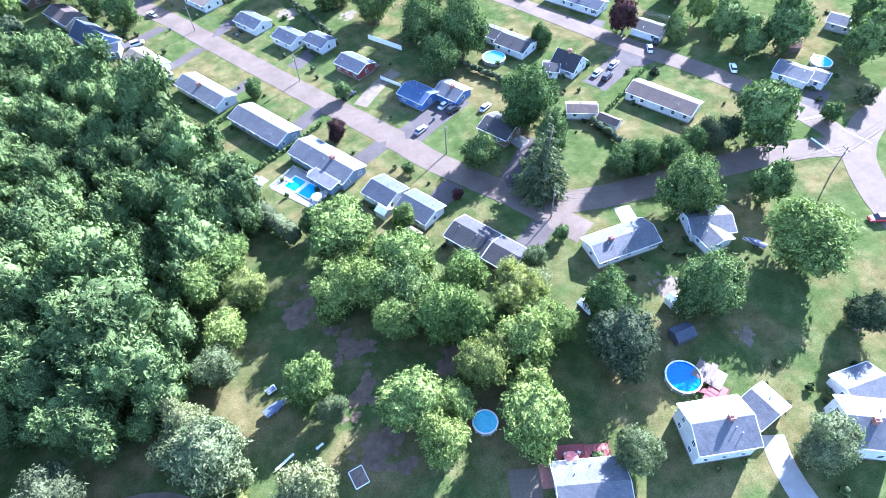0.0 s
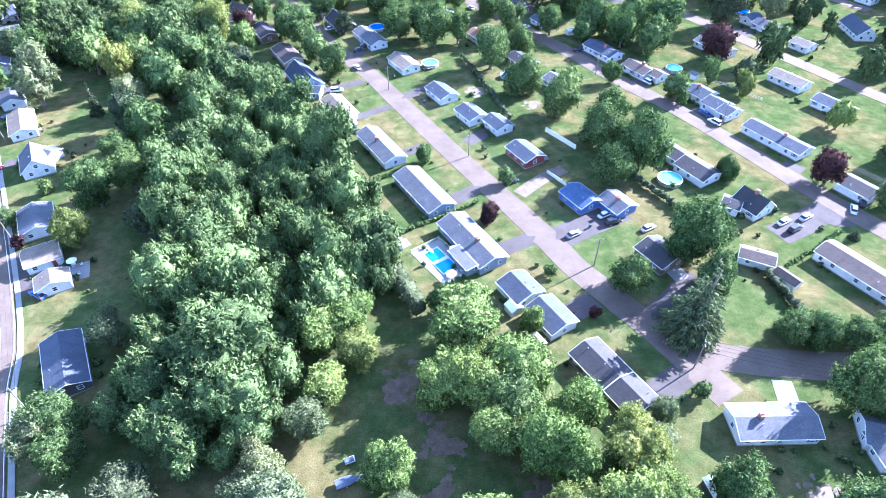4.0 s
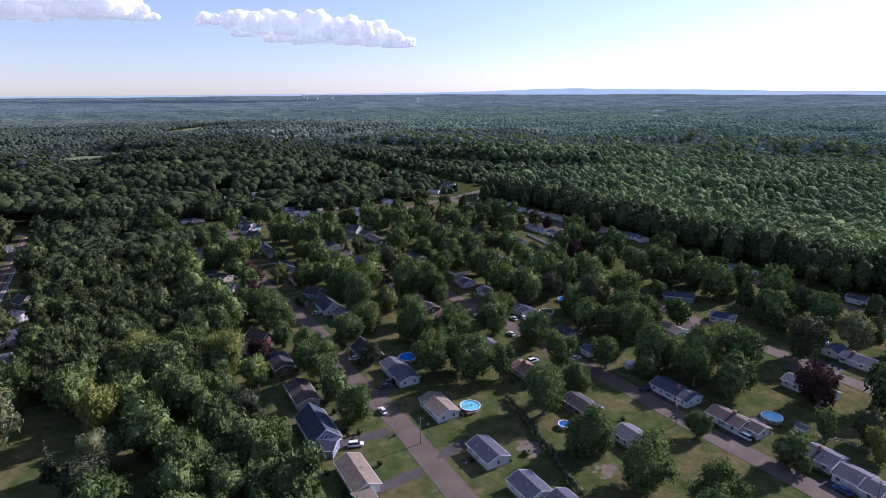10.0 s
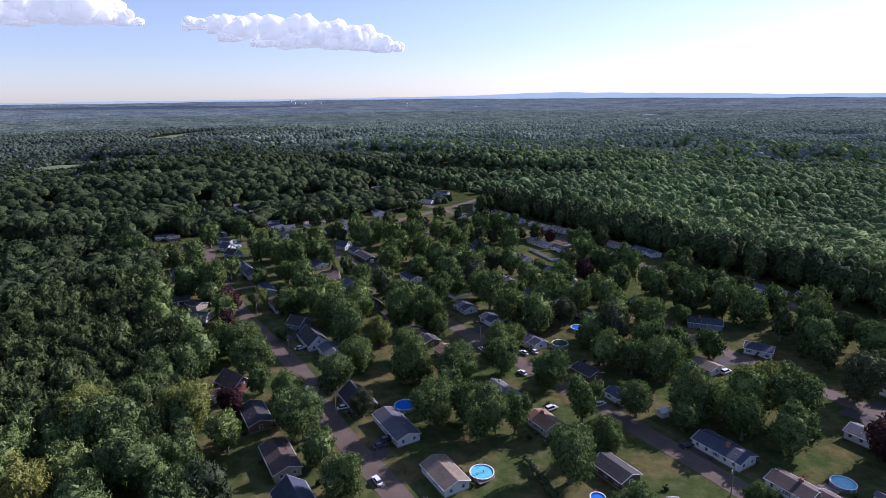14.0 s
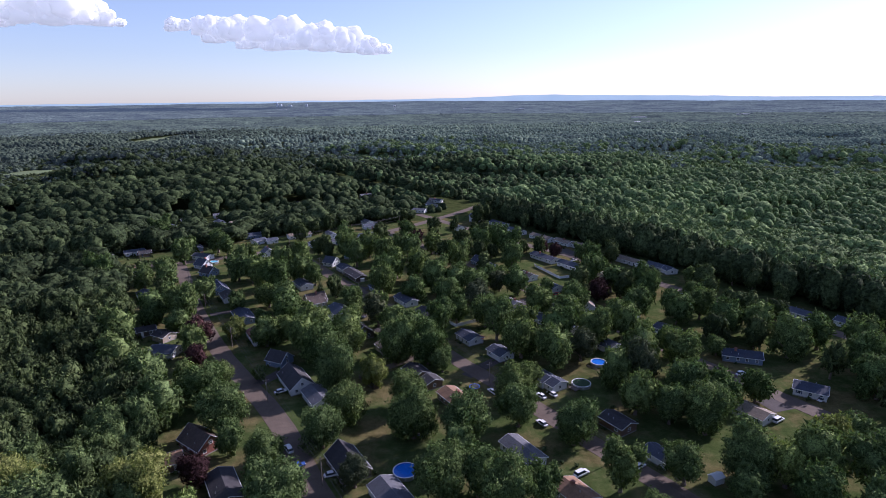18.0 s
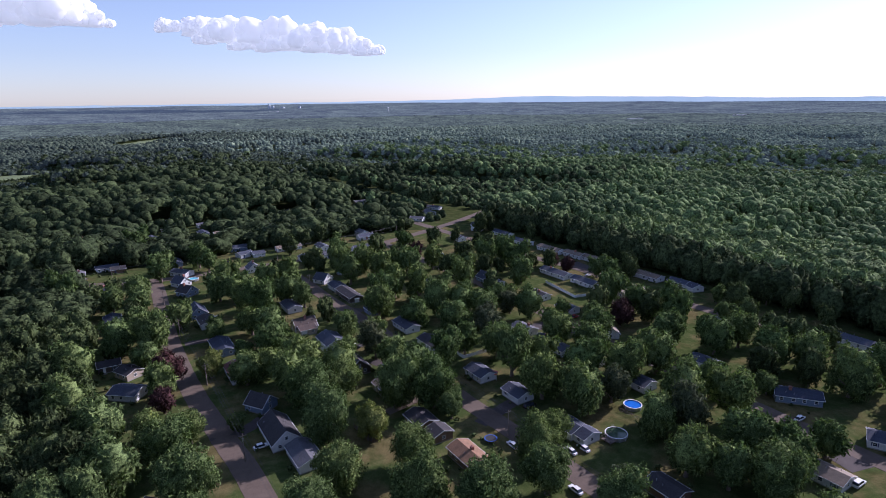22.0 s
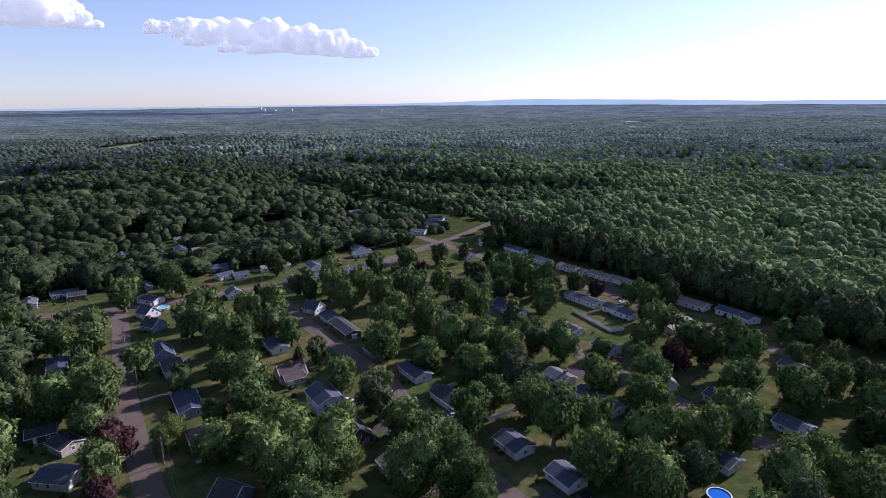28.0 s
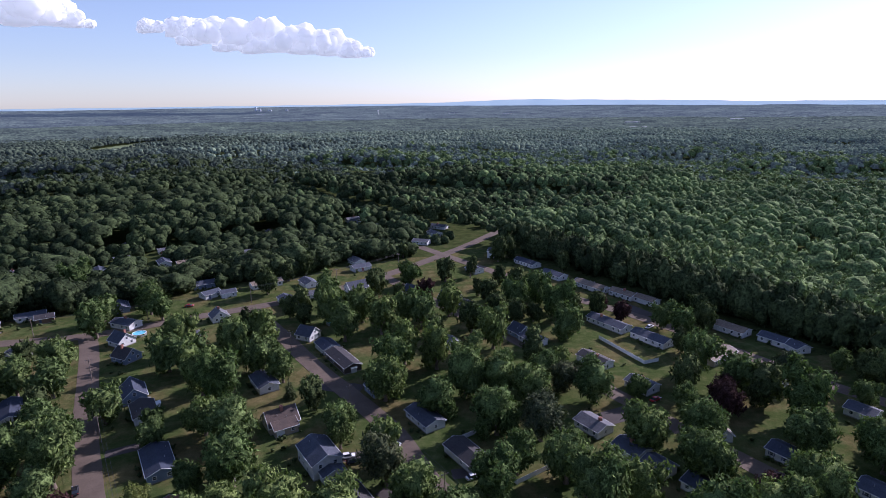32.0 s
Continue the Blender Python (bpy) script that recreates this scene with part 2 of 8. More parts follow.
FAREAST = foliage("hazy_far_eastern_leaves", (0.092, 0.126, 0.088), (0.180, 0.226, 0.150), 0.08, 0.1, 0.0, 0.009, 0.25, 1.25)
REMOTE = foliage("hazy_remote_leaves", (0.082, 0.110, 0.082), (0.152, 0.186, 0.132), 0.16, 0.1, 0.0, 0.010, 0.12, 1.45)
SKYWOOD = foliage("hazy_skyline_leaves", (0.070, 0.092, 0.078), (0.124, 0.152, 0.122), 0.16, 0.1, 0.0, 0.007, 0.08, 1.5)
for _m, _g in ((FARWOOD, 0.19), (FAREAST, 0.42), (REMOTE, 0.8), (SKYWOOD, 1.8)):      # blue haze put into the far leaves as a faint glow
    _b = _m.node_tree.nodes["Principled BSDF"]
    _b.inputs["Emission Color"].default_value, _b.inputs["Emission Strength"].default_value = (0.15, 0.20, 0.275, 1), HAZE_GLOW * _g
POOLBLUE = water_material("pool_water_blue", (0.03, 0.17, 0.62))
POOLTURQ = water_material("pool_water_turquoise", (0.16, 0.56, 0.66))
POOLGREEN = water_material("pool_water_green", (0.06, 0.10, 0.06))


# ---- mesh helpers ----
def mesh_of(name, verts, faces, mats, which=None, smooth=False):
    me = bpy.data.meshes.new(name)
    me.from_pydata([tuple(v) for v in verts], [], faces)
    for m in mats if isinstance(mats, (list, tuple)) else [mats]:
        me.materials.append(m)
    if which is not None:
        me.polygons.foreach_set("material_index", np.array(which, dtype=np.int32))
    if smooth:
        me.polygons.foreach_set("use_smooth", np.ones(len(me.polygons), dtype=bool))
    me.update()
    return me


ICO_V = np.array([(0, 0, 1.0)] + [(0.894 * math.cos(6.2832 * k / 5), 0.894 * math.sin(6.2832 * k / 5), 0.447) for k in range(5)]
                 + [(0.894 * math.cos(6.2832 * (k + 0.5) / 5), 0.894 * math.sin(6.2832 * (k + 0.5) / 5), -0.447) for k in range(5)] + [(0, 0, -1.0)])
ICO_F = np.array([(0, 1 + k, 1 + (k + 1) % 5) for k in range(5)] + [(1 + k, 6 + k, 1 + (k + 1) % 5) for k in range(5)]
                 + [(6 + k, 6 + (k + 1) % 5, 1 + (k + 1) % 5) for k in range(5)] + [(11, 6 + (k + 1) % 5, 6 + k) for k in range(5)])


def quad_mesh(name, v, mat, cores=None, core_faces=ICO_F, rounded=True):
    """A mesh of loose leaf blades from an array (n, corners, 3), and of rounded inner masses from an array (m, verts, 3)."""
    n, c = len(v), v.shape[1]
    me = bpy.data.meshes.new(name)
    co = [np.asarray(v, dtype=np.float32).reshape(-1, 3)]
    loops = [np.arange(n * c, dtype=np.int32)]
    starts = [np.arange(0, n * c, c, dtype=np.int32)]
    soft = [np.zeros(n, bool)]
    if cores is not None and len(cores):
        m, k = cores.shape[:2]
        co.append(np.asarray(cores, dtype=np.float32).reshape(-1, 3))
        f = (core_faces[None] + (n * c + k * np.arange(m))[:, None, None]).reshape(-1)
        loops.append(f.astype(np.int32))
        starts.append((n * c + 3 * np.arange(len(f) // 3)).astype(np.int32))
        soft.append(np.full(len(f) // 3, rounded))
    co, loops, starts = np.concatenate(co), np.concatenate(loops), np.concatenate(starts)
    me.vertices.add(len(co))
    me.vertices.foreach_set("co", np.ascontiguousarray(co).ravel())
    me.loops.add(len(loops))
    me.loops.foreach_set("vertex_index", loops)
    me.polygons.add(len(starts))
    me.polygons.foreach_set("loop_start", starts)
    me.polygons.foreach_set("use_smooth", np.concatenate(soft))
    me.materials.append(mat)
    me.update(calc_edges=True)
    return me


def put(name, me, parent=None, m=None, label=""):
    ob = new(name, me)
    if parent is not None:
        ob.parent = parent
    if m is not None:
        ob.matrix_basis = m
    if label:
        ob["label"] = label
    return ob


def empty(name, m):
    ob = new(name)
    ob.empty_display_size = 0.5
    ob.matrix_basis = m
    return ob


def box_data(x0, x1, y0, y1, z0, z1):
    v = [(x0, y0, z0), (x1, y0, z0), (x1, y1, z0), (x0, y1, z0), (x0, y0, z1), (x1, y0, z1), (x1, y1, z1), (x0, y1, z1)]
    f = [(0, 3, 2, 1), (4, 5, 6, 7), (0, 1, 5, 4), (1, 2, 6, 5), (2, 3, 7, 6), (3, 0, 4, 7)]
    return v, f


def boxes_mesh(name, boxes, mat):
    vv, ff = [], []
    for b in boxes:
        v, f = box_data(*b)
        o = len(vv)
        vv += v
        ff += [tuple(i + o for i in q) for q in f]
    return mesh_of(name, vv, ff, mat)


def tube_data(points, radii, sides=7, cap=True):
    vv, ff = [], []
    for i, (p, r) in enumerate(zip(points, radii)):
        p, r = Vector(p), float(r)
        a = Vector(points[max(i - 1, 0)])
        b = Vector(points[min(i + 1, len(points) - 1)])
        d = (b - a).normalized()
        s = d.cross(Vector((0.31, 0.95, 0.05))).normalized()
        u = s.cross(d)
        for k in range(sides):
            t = 2 * math.pi * k / sides
            vv.append(p + r * (math.cos(t) * s + math.sin(t) * u))
    for i in range(len(points) - 1):
        for k in range(sides):
            k2 = (k + 1) % sides
            ff.append((i * sides + k, i * sides + k2, (i + 1) * sides + k2, (i + 1) * sides + k))
    if cap:
        ff.append(tuple(range(sides))[::-1])
        ff.append(tuple((len(points) - 1) * sides + k for k in range(sides)))
    return vv, ff


def join_data(parts):
    vv, ff = [], []
    for v, f in parts:
        o = len(vv)
        vv += list(v)
        ff += [tuple(i + o for i in q) for q in f]
    return vv, ff


# ---- the plan: street grid of the neighbourhood ----
STREET = (-0.485, 0.8745)          # the way the streets run
ACROSS = (0.8745, 0.485)


def uv(x, y):
    return x * STREET[0] + y * STREET[1], x * ACROSS[0] + y * ACROSS[1]


def rise(x, y):
    """Height of the land: level round the streets, then a long rise to the skyline, shaped to meet the horizon in the
    camera's view, less of it eastwards.
    """
    d = np.hypot(x, y - 100)
    return (98.0 - 0.0125 * np.maximum(x, 0)) * np.clip((d - 1400.0) / 3500.0, 0, 1) ** 2.6


ROADS = {
    "road_main": ([(67, 24), (57, 42), (44, 62), (36, 78), (17, 113), (-4, 153), (-16, 176), (-36, 208), (-57, 250), (-79, 284),
                   (-97, 312), (-115, 344), (-132, 377), (-160, 436), (-172, 458)], 7.6),
    "road_bend": ([(58, 40), (66, 35.5), (76, 33), (92, 31), (107, 30), (128, 27.5), (138, 25), (145, 22)], 7.6),
    "road_second": ([(146, 20), (147, 30), (144, 44), (135, 66), (120, 93), (98, 139), (82, 165), (70, 187), (56, 211), (44, 230), (30, 254),
                     (17, 275), (4, 296), (-17, 333), (-27, 359), (-43, 386), (-61, 414), (-80, 448), (-104, 488)], 7.6),
    "road_corner": ([(250, 54), (215, 44), (190, 37), (170, 31), (156, 26), (146, 19), (139, 8), (134, -6), (127, -24), (116, -50)], 8.4),
    "road_third": ([(190, 120), (165, 165), (140, 212), (123, 245), (103, 283), (84, 318), (63, 357), (44, 395), (26, 432), (3, 470), (-20, 510),
                    (-36, 540)], 7.4),
    "road_fourth": ([(220, 232), (190, 285), (157, 342), (132, 378), (118, 405), (94, 449), (67, 487), (44, 524), (20, 562), (-10, 612)], 7.4),
    "road_cross": ([(-420, 446), (-330, 448), (-260, 450), (-205, 451), (-169, 457), (-133, 474), (-80, 500), (-33, 540), (20, 602), (60, 660)], 8.0),
    "road_left": ([(-50, -45), (-62, -20), (-85, 27), (-97, 54), (-148, 140), (-200, 230), (-256, 328), (-318, 440)], 6.6),
}


def smooth_line(pts, step=4.0):
    p = [Vector((x, y)) for x, y in pts]
    p = [2 * p[0] - p[1]] + p + [2 * p[-1] - p[-2]]
    out = []
    for i in range(1, len(p) - 2):
        n = max(2, int((p[i + 1] - p[i]).length / step))
        for k in range(n):
            t = k / n
            out.append(0.5 * (2 * p[i] + (p[i + 1] - p[i - 1]) * t + (2 * p[i - 1] - 5 * p[i] + 4 * p[i + 1] - p[i + 2]) * t * t
                              + (3 * p[i] - p[i - 1] - 3 * p[i + 1] + p[i + 2]) * t ** 3))
    out.append(p[-2])
    return out


def strip_mesh(name, line, width, top, mat, wobble=0.0, offset=0.0, thick=0.12):
    """A slab that follows a line on the ground, with raised edges that meet the soil."""
    rng = np.random.default_rng(len(line))
    vv, ff = [], []
    for i, p in enumerate(line):
        d = (line[min(i + 1, len(line) - 1)] - line[max(i - 1, 0)]).normalized()
        s = Vector((d.y, -d.x))
        c = p + s * offset
        wl, wr = (width / 2 + rng.uniform(-wobble, wobble) for _ in range(2))
        for q, z in ((c - s * (wl + 0.03), top - thick), (c - s * wl, top), (c, top + 0.03), (c + s * wr, top), (c + s * (wr + 0.03), top - thick)):
            vv.append((q.x, q.y, z))
    for i in range(len(line) - 1):
        for k in range(4):
            a = i * 5 + k
            ff.append((a, a + 1, a + 6, a + 5))
    return mesh_of(name, vv, ff, mat)


LINES = {k: smooth_line(p) for k, (p, w) in ROADS.items()}
ROAD_PTS = np.array([(p.x, p.y) for k in LINES for p in LINES[k]])


def road_gap(x, y):
    return float(np.sqrt(((ROAD_PTS - (x, y)) ** 2).sum(1)).min())


# ---- ground ----
def build_ground():
    fine = np.concatenate([-np.geomspace(5600, 420, 34), np.arange(-400, 401, 20.0), np.geomspace(420, 5600, 34)])
    ys = fine + 240
    X, Y = np.meshgrid(fine, ys)
    Z = rise(X, Y)
    n, m = X.shape
    verts = np.stack([X, Y, Z], -1).reshape(-1, 3)
    faces, which = [], []
    for i in range(n - 1):
        for j in range(m - 1):
            a = i * m + j
            faces.append((a, a + 1, a + m + 1, a + m))
            cx, cy = (fine[j] + fine[j + 1]) / 2, (ys[i] + ys[i + 1]) / 2
            u, v = uv(cx, cy)
            which.append(0 if (-420 < v < 322 and -520 < u < 520) else 1)
    g = put("ground", mesh_of("ground", verts, faces, [GRASS, LITTER], which, True))
    tagged(g, "wide summer lawns and woodland floor reaching the skyline", "ground", kind="structure")


build_ground()
for i, (k, (pts, w)) in enumerate(ROADS.items()):
    ob = put(k, strip_mesh(k, LINES[k], w, 0.05 + 0.006 * i, ASPHALT, 0.12))
    tagged(ob, "patched grey asphalt street between lawns", "road", kind="structure")


# ---- houses ----
def slab_roof(L, W, eave, pitch, over=0.38, thick=0.18):
    """Two sloping slabs that meet at a ridge, with overhanging eaves and gables."""
    h = W / 2 * pitch
    a, w = L / 2 + over, W / 2 + over
    ze, zr = eave - over * pitch, eave + h
    out = []
    for s in (-1, 1):
        v = [(-a, s * w, ze), (a, s * w, ze), (a, 0, zr), (-a, 0, zr),
             (-a, s * w, ze + thick), (a, s * w, ze + thick), (a, 0, zr + thick), (-a, 0, zr + thick)]
        f = [(0, 1, 2, 3), (7, 6, 5, 4), (0, 4, 5, 1), (1, 5, 6, 2), (2, 6, 7, 3), (3, 7, 4, 0)]
        if s > 0:
            f = [q[::-1] for q in f]
        out.append((v, f))
    return out


def gable_walls(L, W, eave, pitch):
    h = W / 2 * pitch
    a, w = L / 2, W / 2
    v = [(-a, -w, -0.3), (a, -w, -0.3), (a, w, -0.3), (-a, w, -0.3), (-a, -w, eave), (a, -w, eave), (a, w, eave), (-a, w, eave), (-a, 0, eave + h), (a, 0, eave + h)]
    f = [(0, 1, 5, 4), (2, 3, 7, 6), (1, 2, 6, 9, 5), (3, 0, 4, 8, 7)]
    return v, f




def sash_mesh(glazed):
    """A window frame with a middle rail in one piece; small far ones carry their glass in it."""
    xs, zs = (-0.62, -0.5, 0.5, 0.62), (-0.68, -0.53, -0.03, 0.03, 0.53, 0.65)
    bm = bmesh.new()
    grid = {(i, j, k): bm.verts.new((xs[i], y, zs[j])) for i in range(4) for j in range(6) for k, y in enumerate((-0.04, 0.06))}
    hole = {(1, 1), (1, 3)}
    for i in range(3):
        for j in range(5):
            c = ((i, j), (i + 1, j), (i + 1, j + 1), (i, j + 1))
            if (i, j) in hole:
                if glazed:
                    bm.faces.new([grid[a, d, 1] for a, d in c]).material_index = 1
                continue
            bm.faces.new([grid[a, d, 1] for a, d in c])
            for (a, d), (e, f), near in ((c[0], c[1], (i, j - 1)), (c[1], c[2], (i + 1, j)), (c[2], c[3], (i, j + 1)), (c[3], c[0], (i - 1, j))):
                if (near in hole and not glazed) or near[0] in (-1, 3) or near[1] in (-1, 5):
                    bm.faces.new((grid[a, d, 1], grid[a, d, 0], grid[e, f, 0], grid[e, f, 1]))
    for v in [v for v in bm.verts if not v.link_faces]:
        bm.verts.remove(v)
    bmesh.ops.recalc_face_normals(bm, faces=bm.faces[:])
    me = bpy.data.meshes.new("window")
    bm.to_mesh(me)
    bm.free()
    me.materials.append(TRIM)
    me.materials.append(GLASS)
    return me


WIN_FRAME, WIN_FAR = sash_mesh(False), sash_mesh(True)
WIN_PANE = mesh_of("pane", *box_data(-0.5, 0.5, -0.02, 0.02, -0.53, 0.53), GLASS)
SHUTTER = boxes_mesh("shutter", [(-0.16, 0.16, 0.0, 0.05, -0.65, 0.65)], DOORS[2])
DOOR_ME = [boxes_mesh("door", [(-0.48, 0.48, -0.03, 0.05, -1.03, 1.03), (-0.34, 0.34, 0.05, 0.065, 0.15, 0.85), (-0.34, 0.34, 0.05, 0.065, -0.85, -0.05)], d) for d in DOORS]
GARAGE_ME = boxes_mesh("garage_door", [(-1.3, 1.3, -0.03, 0.04, -1.05 + 0.525 * k, -1.05 + 0.525 * k + 0.5) for k in range(4)], TRIM)
STEP_ME = boxes_mesh("step", [(-0.8, 0.8, 0, 1.1, -0.1, 0.18), (-0.8, 0.8, 0, 0.75, 0.18, 0.36)], CONCRETE)
VENT_ME = mesh_of("vent_pipe", *tube_data([(0, 0, -0.3), (0, 0, 0.55)], [0.09, 0.09], 6), METAL)
CHIMNEY_ME = boxes_mesh("chimney", [(-0.45, 0.45, -0.45, 0.45, -1.6, 0.95), (-0.54, 0.54, -0.54, 0.54, 0.95, 1.1), (-0.25, -0.02, -0.12, 0.12, 1.1, 1.3), (0.05, 0.27, -0.12, 0.12, 1.1, 1.28)], BRICK)
ROOF_WORD = {"grey": "grey", "slate": "slate-grey", "navy": "blue-black", "dark": "near-black", "tan": "tan", "brown": "brown", "blue": "blue", "orange": "orange-tan", "redroof": "red-brown"}
WALL_WORD = {"white": "white", "bluegrey": "blue-grey", "red": "red", "blue": "bright blue", "brown": "brown", "tanwall": "tan", "darkbrown": "dark brown", "grey": "grey", "dark": "charcoal", "redroof": "red-brown"}
HOUSES = []


EYES = np.array([(5, -48), (0, 0), (-9, 70), (-16, 135), (-23, 191)], float)


def add_window(root, at, close):
    w = put("window", WIN_FRAME if close else WIN_FAR, root, at)
    if close:
        put("pane", WIN_PANE, w)


def house(segs, roof, wall, seed, label=""):
    """segs: rows of x, y, turn, length, width, eave, pitch; the first is the main body, the rest are wings."""
    rng = random.Random(seed)
    x0, y0 = segs[0][:2]
    close = min(math.hypot(x0 - a, y0 - b) for a, b in EYES) < 215
    root = empty("house", pose(x0, y0, 0))
    kind = "two-storey house" if segs[0][5] > 4 else "cape cottage" if segs[0][6] > 0.6 else "ranch house"
    tagged(root, label or f"{WALL_WORD[wall]}-sided {kind} with {ROOF_WORD[roof]} shingle roof on a lawn", "house", "houses of the neighbourhood")
    for n, (x, y, turn, L, W, eave, pitch) in enumerate(segs):
        HOUSES.append((x, y, turn, L, W))
        S = pose(x - x0, y - y0, 0.004 * n, 0, 0, turn)
        put("wall", mesh_of("wall", *gable_walls(L, W, eave, pitch), WALLS[wall]), root, S)
        slopes = slab_roof(L, W, eave, pitch)
        for v, f in slopes:
            put("roof_slope", mesh_of("roof_slope", v, f, ROOFS[roof]), root, S)
        ze = eave - 0.38 * pitch
        for s in (-1, 1):
            put("gutter", boxes_mesh("gutter", [(-L / 2 - 0.39, L / 2 + 0.39, s * (W / 2 + 0.44) - 0.06, s * (W / 2 + 0.44) + 0.06, ze - 0.02, ze + 0.14)], TRIM), root, S)
            rake = []
            for e in (-1, 1):
                v, f = tube_data([(s * (L / 2 + 0.40), e * (W / 2 + 0.39), ze + 0.08), (s * (L / 2 + 0.40), 0, eave + W / 2 * pitch + 0.1)], [0.1, 0.1], 4)
                rake.append((v, f))
            put("rake_board", mesh_of("rake_board", *join_data(rake), TRIM), root, S)
        put("foundation", boxes_mesh("foundation", [(-L / 2 - 0.03, L / 2 + 0.03, -W / 2 - 0.03, W / 2 + 0.03, -0.3, 0.32)], CONCRETE), root, S)
        storeys = [1.65] if eave < 4 else [1.55, 4.05]
        for s in (-1, 1):
            spots = max(1, int((L - 1.6) / 2.7))
            door_at = rng.randrange(spots) if n == 0 else -1
            garage = n > 0 and s < 0
            for k in range(spots):
                px = -L / 2 + L * (k + 0.5) / spots + rng.uniform(-0.25, 0.25)
                turn_m = pose(px, s * (W / 2 + 0.012), 0, 0, 0, 0 if s > 0 else 180)
                for z in storeys:
                    at = S @ turn_m @ Matrix.Translation((0, 0, z))
                    if z < 2 and k == door_at and s < 0:
                        d = put("door", DOOR_ME[rng.randrange(3)], root, S @ turn_m @ Matrix.Translation((0, 0, 1.38)))
                        put("step", STEP_ME, root, S @ turn_m)
                    elif garage and z < 2 and k == 0 and L > 5:
                        put("garage_door", GARAGE_ME, root, S @ turn_m @ Matrix.Translation((0, 0, 1.35)))
                    elif rng.random() < 0.86:
                        add_window(root, at, close)
                        if rng.random() < 0.25 and n == 0 and close:
                            for q in (-0.8, 0.8):
                                put("shutter", SHUTTER, root, at @ Matrix.Translation((q, 0, 0)))
            for z in storeys:
                for q in ((-W / 4, W / 4) if W > 7.5 else (0,)):
                    at = S @ pose(s * (L / 2 + 0.012), q, z, 0, 0, -90 if s > 0 else 90)
                    add_window(root, at, close)
            if pitch > 0.6:
                at = S @ pose(s * (L / 2 + 0.012), 0, eave + 1.1, 0, 0, -90 if s > 0 else 90)
                add_window(root, at, close)
        zr = eave + W / 2 * pitch
        for _ in range(2 if n == 0 else 1):
            q = rng.uniform(0.6, W / 2 - 0.8) * rng.choice((-1, 1))
            put("vent_pipe", VENT_ME, root, S @ pose(rng.uniform(-L / 3, L / 3), q, zr - abs(q) * pitch + 0.2))
        if n == 0 and rng.random() < 0.3:
            put("chimney", CHIMNEY_ME, root, S @ pose(rng.uniform(-L / 4, L / 4), rng.choice((-0.7, 0.0, 0.7)), zr), "red brick chimney")
    return root


house([(20, 226.4, 119, 13.7, 6.5, 2.7, 0.36)], "grey", "white", 1)
house([(53.5, 240.3, 119, 9.5, 6.9, 2.7, 0.36)], "dark", "brown", 2)
house([(59.9, 222, 119, 8, 5.6, 2.5, 0.38)], "slate", "white", 3)
house([(2.2, 259.2, 119, 12.9, 7.3, 2.7, 0.36)], "orange", "brown", 4)
house([(173.7, 328.5, 119, 17.2, 7.3, 2.7, 0.36)], "slate", "white", 5)
house([(186.9, 316.1, 119, 8.1, 7.3, 2.7, 0.36)], "slate", "white", 6)
house([(154.6, 52.2, 119, 9.4, 7.7, 2.7, 0.36), (159.3, 47.1, 119, 4.5, 6, 2.7, 0.36)], "grey", "white", 7)
house([(189.1, 67.3, 119, 8, 6.9, 2.7, 0.36)], "slate", "grey", 8)
house([(71.6, 17.1, 179.1, 15.5, 7.4, 2.7, 0.36)], "grey", "white", 9)
house([(16.8, 72.9, 119, 20.4, 8.2, 2.7, 0.36), (15.3, 66.5, 119, 8.1, 5.6, 2.5, 0.12)], "grey", "bluegrey", 10)
house([(4.4, 95.5, 119, 20.9, 8.2, 2.7, 0.36)], "grey", "bluegrey", 11)
house([(-9, 120, 119, 20.3, 7.3, 2.7, 0.36)], "grey", "white", 12)
house([(-24.7, 145.6, 119, 15.1, 7.3, 2.7, 0.36), (-21.2, 135.1, 29, 4.5, 6, 2.7, 0.36)], "tan", "white", 13)
house([(21.7, 139.3, 119, 9.4, 7.3, 2.7, 0.36), (30.3, 132.3, 119, 8.5, 6.5, 2.7, 0.36)], "slate", "white", 14)
house([(12, 155.4, 119, 10.9, 7.3, 2.7, 0.36)], "slate", "white", 15)
house([(37, 114, 119, 10.3, 7.3, 2.7, 0.36)], "slate", "red", 16)
house([(49.5, 90.3, 119, 9.2, 7.3, 2.7, 0.36)], "blue", "blue", 17)
house([(59.3, 87.1, 119, 8, 7.5, 2.5, 0.38)], "grey", "blue", 18)
house([(64.8, 65.8, 119, 9.1, 8.2, 2.7, 0.36)], "dark", "brown", 19)
house([(97.5, 85, 119, 8, 8, 2.7, 0.8), (91.6, 85.2, 145.4, 4.5, 5.2, 2.7, 0.36)], "dark", "white", 20)
house([(84.3, 110.9, 119, 8, 6.5, 2.7, 0.36), (88.1, 102.3, 119, 10.8, 8.2, 2.7, 0.36)], "dark", "white", 21)
house([(120.6, 119, 119, 20.7, 7.3, 2.7, 0.36)], "slate", "white", 22)
house([(107.1, 150.4, 119, 8, 8.2, 2.7, 0.36), (109.6, 141.6, 119, 7.2, 8.2, 2.7, 0.36), (111.6, 136.4, 119, 4.5, 7.7, 2.7, 0.36)], "slate", "white", 23)
house([(112.8, 57.8, 119, 19.3, 7.7, 2.7, 0.36)], "brown", "white", 24)
house([(89.3, 63.7, 152.1, 8, 4.7, 2.5, 0.38)], "brown", "white", 25)
house([(131.8, 91.1, 119, 9.6, 7.3, 2.7, 0.36)], "dark", "white", 26)
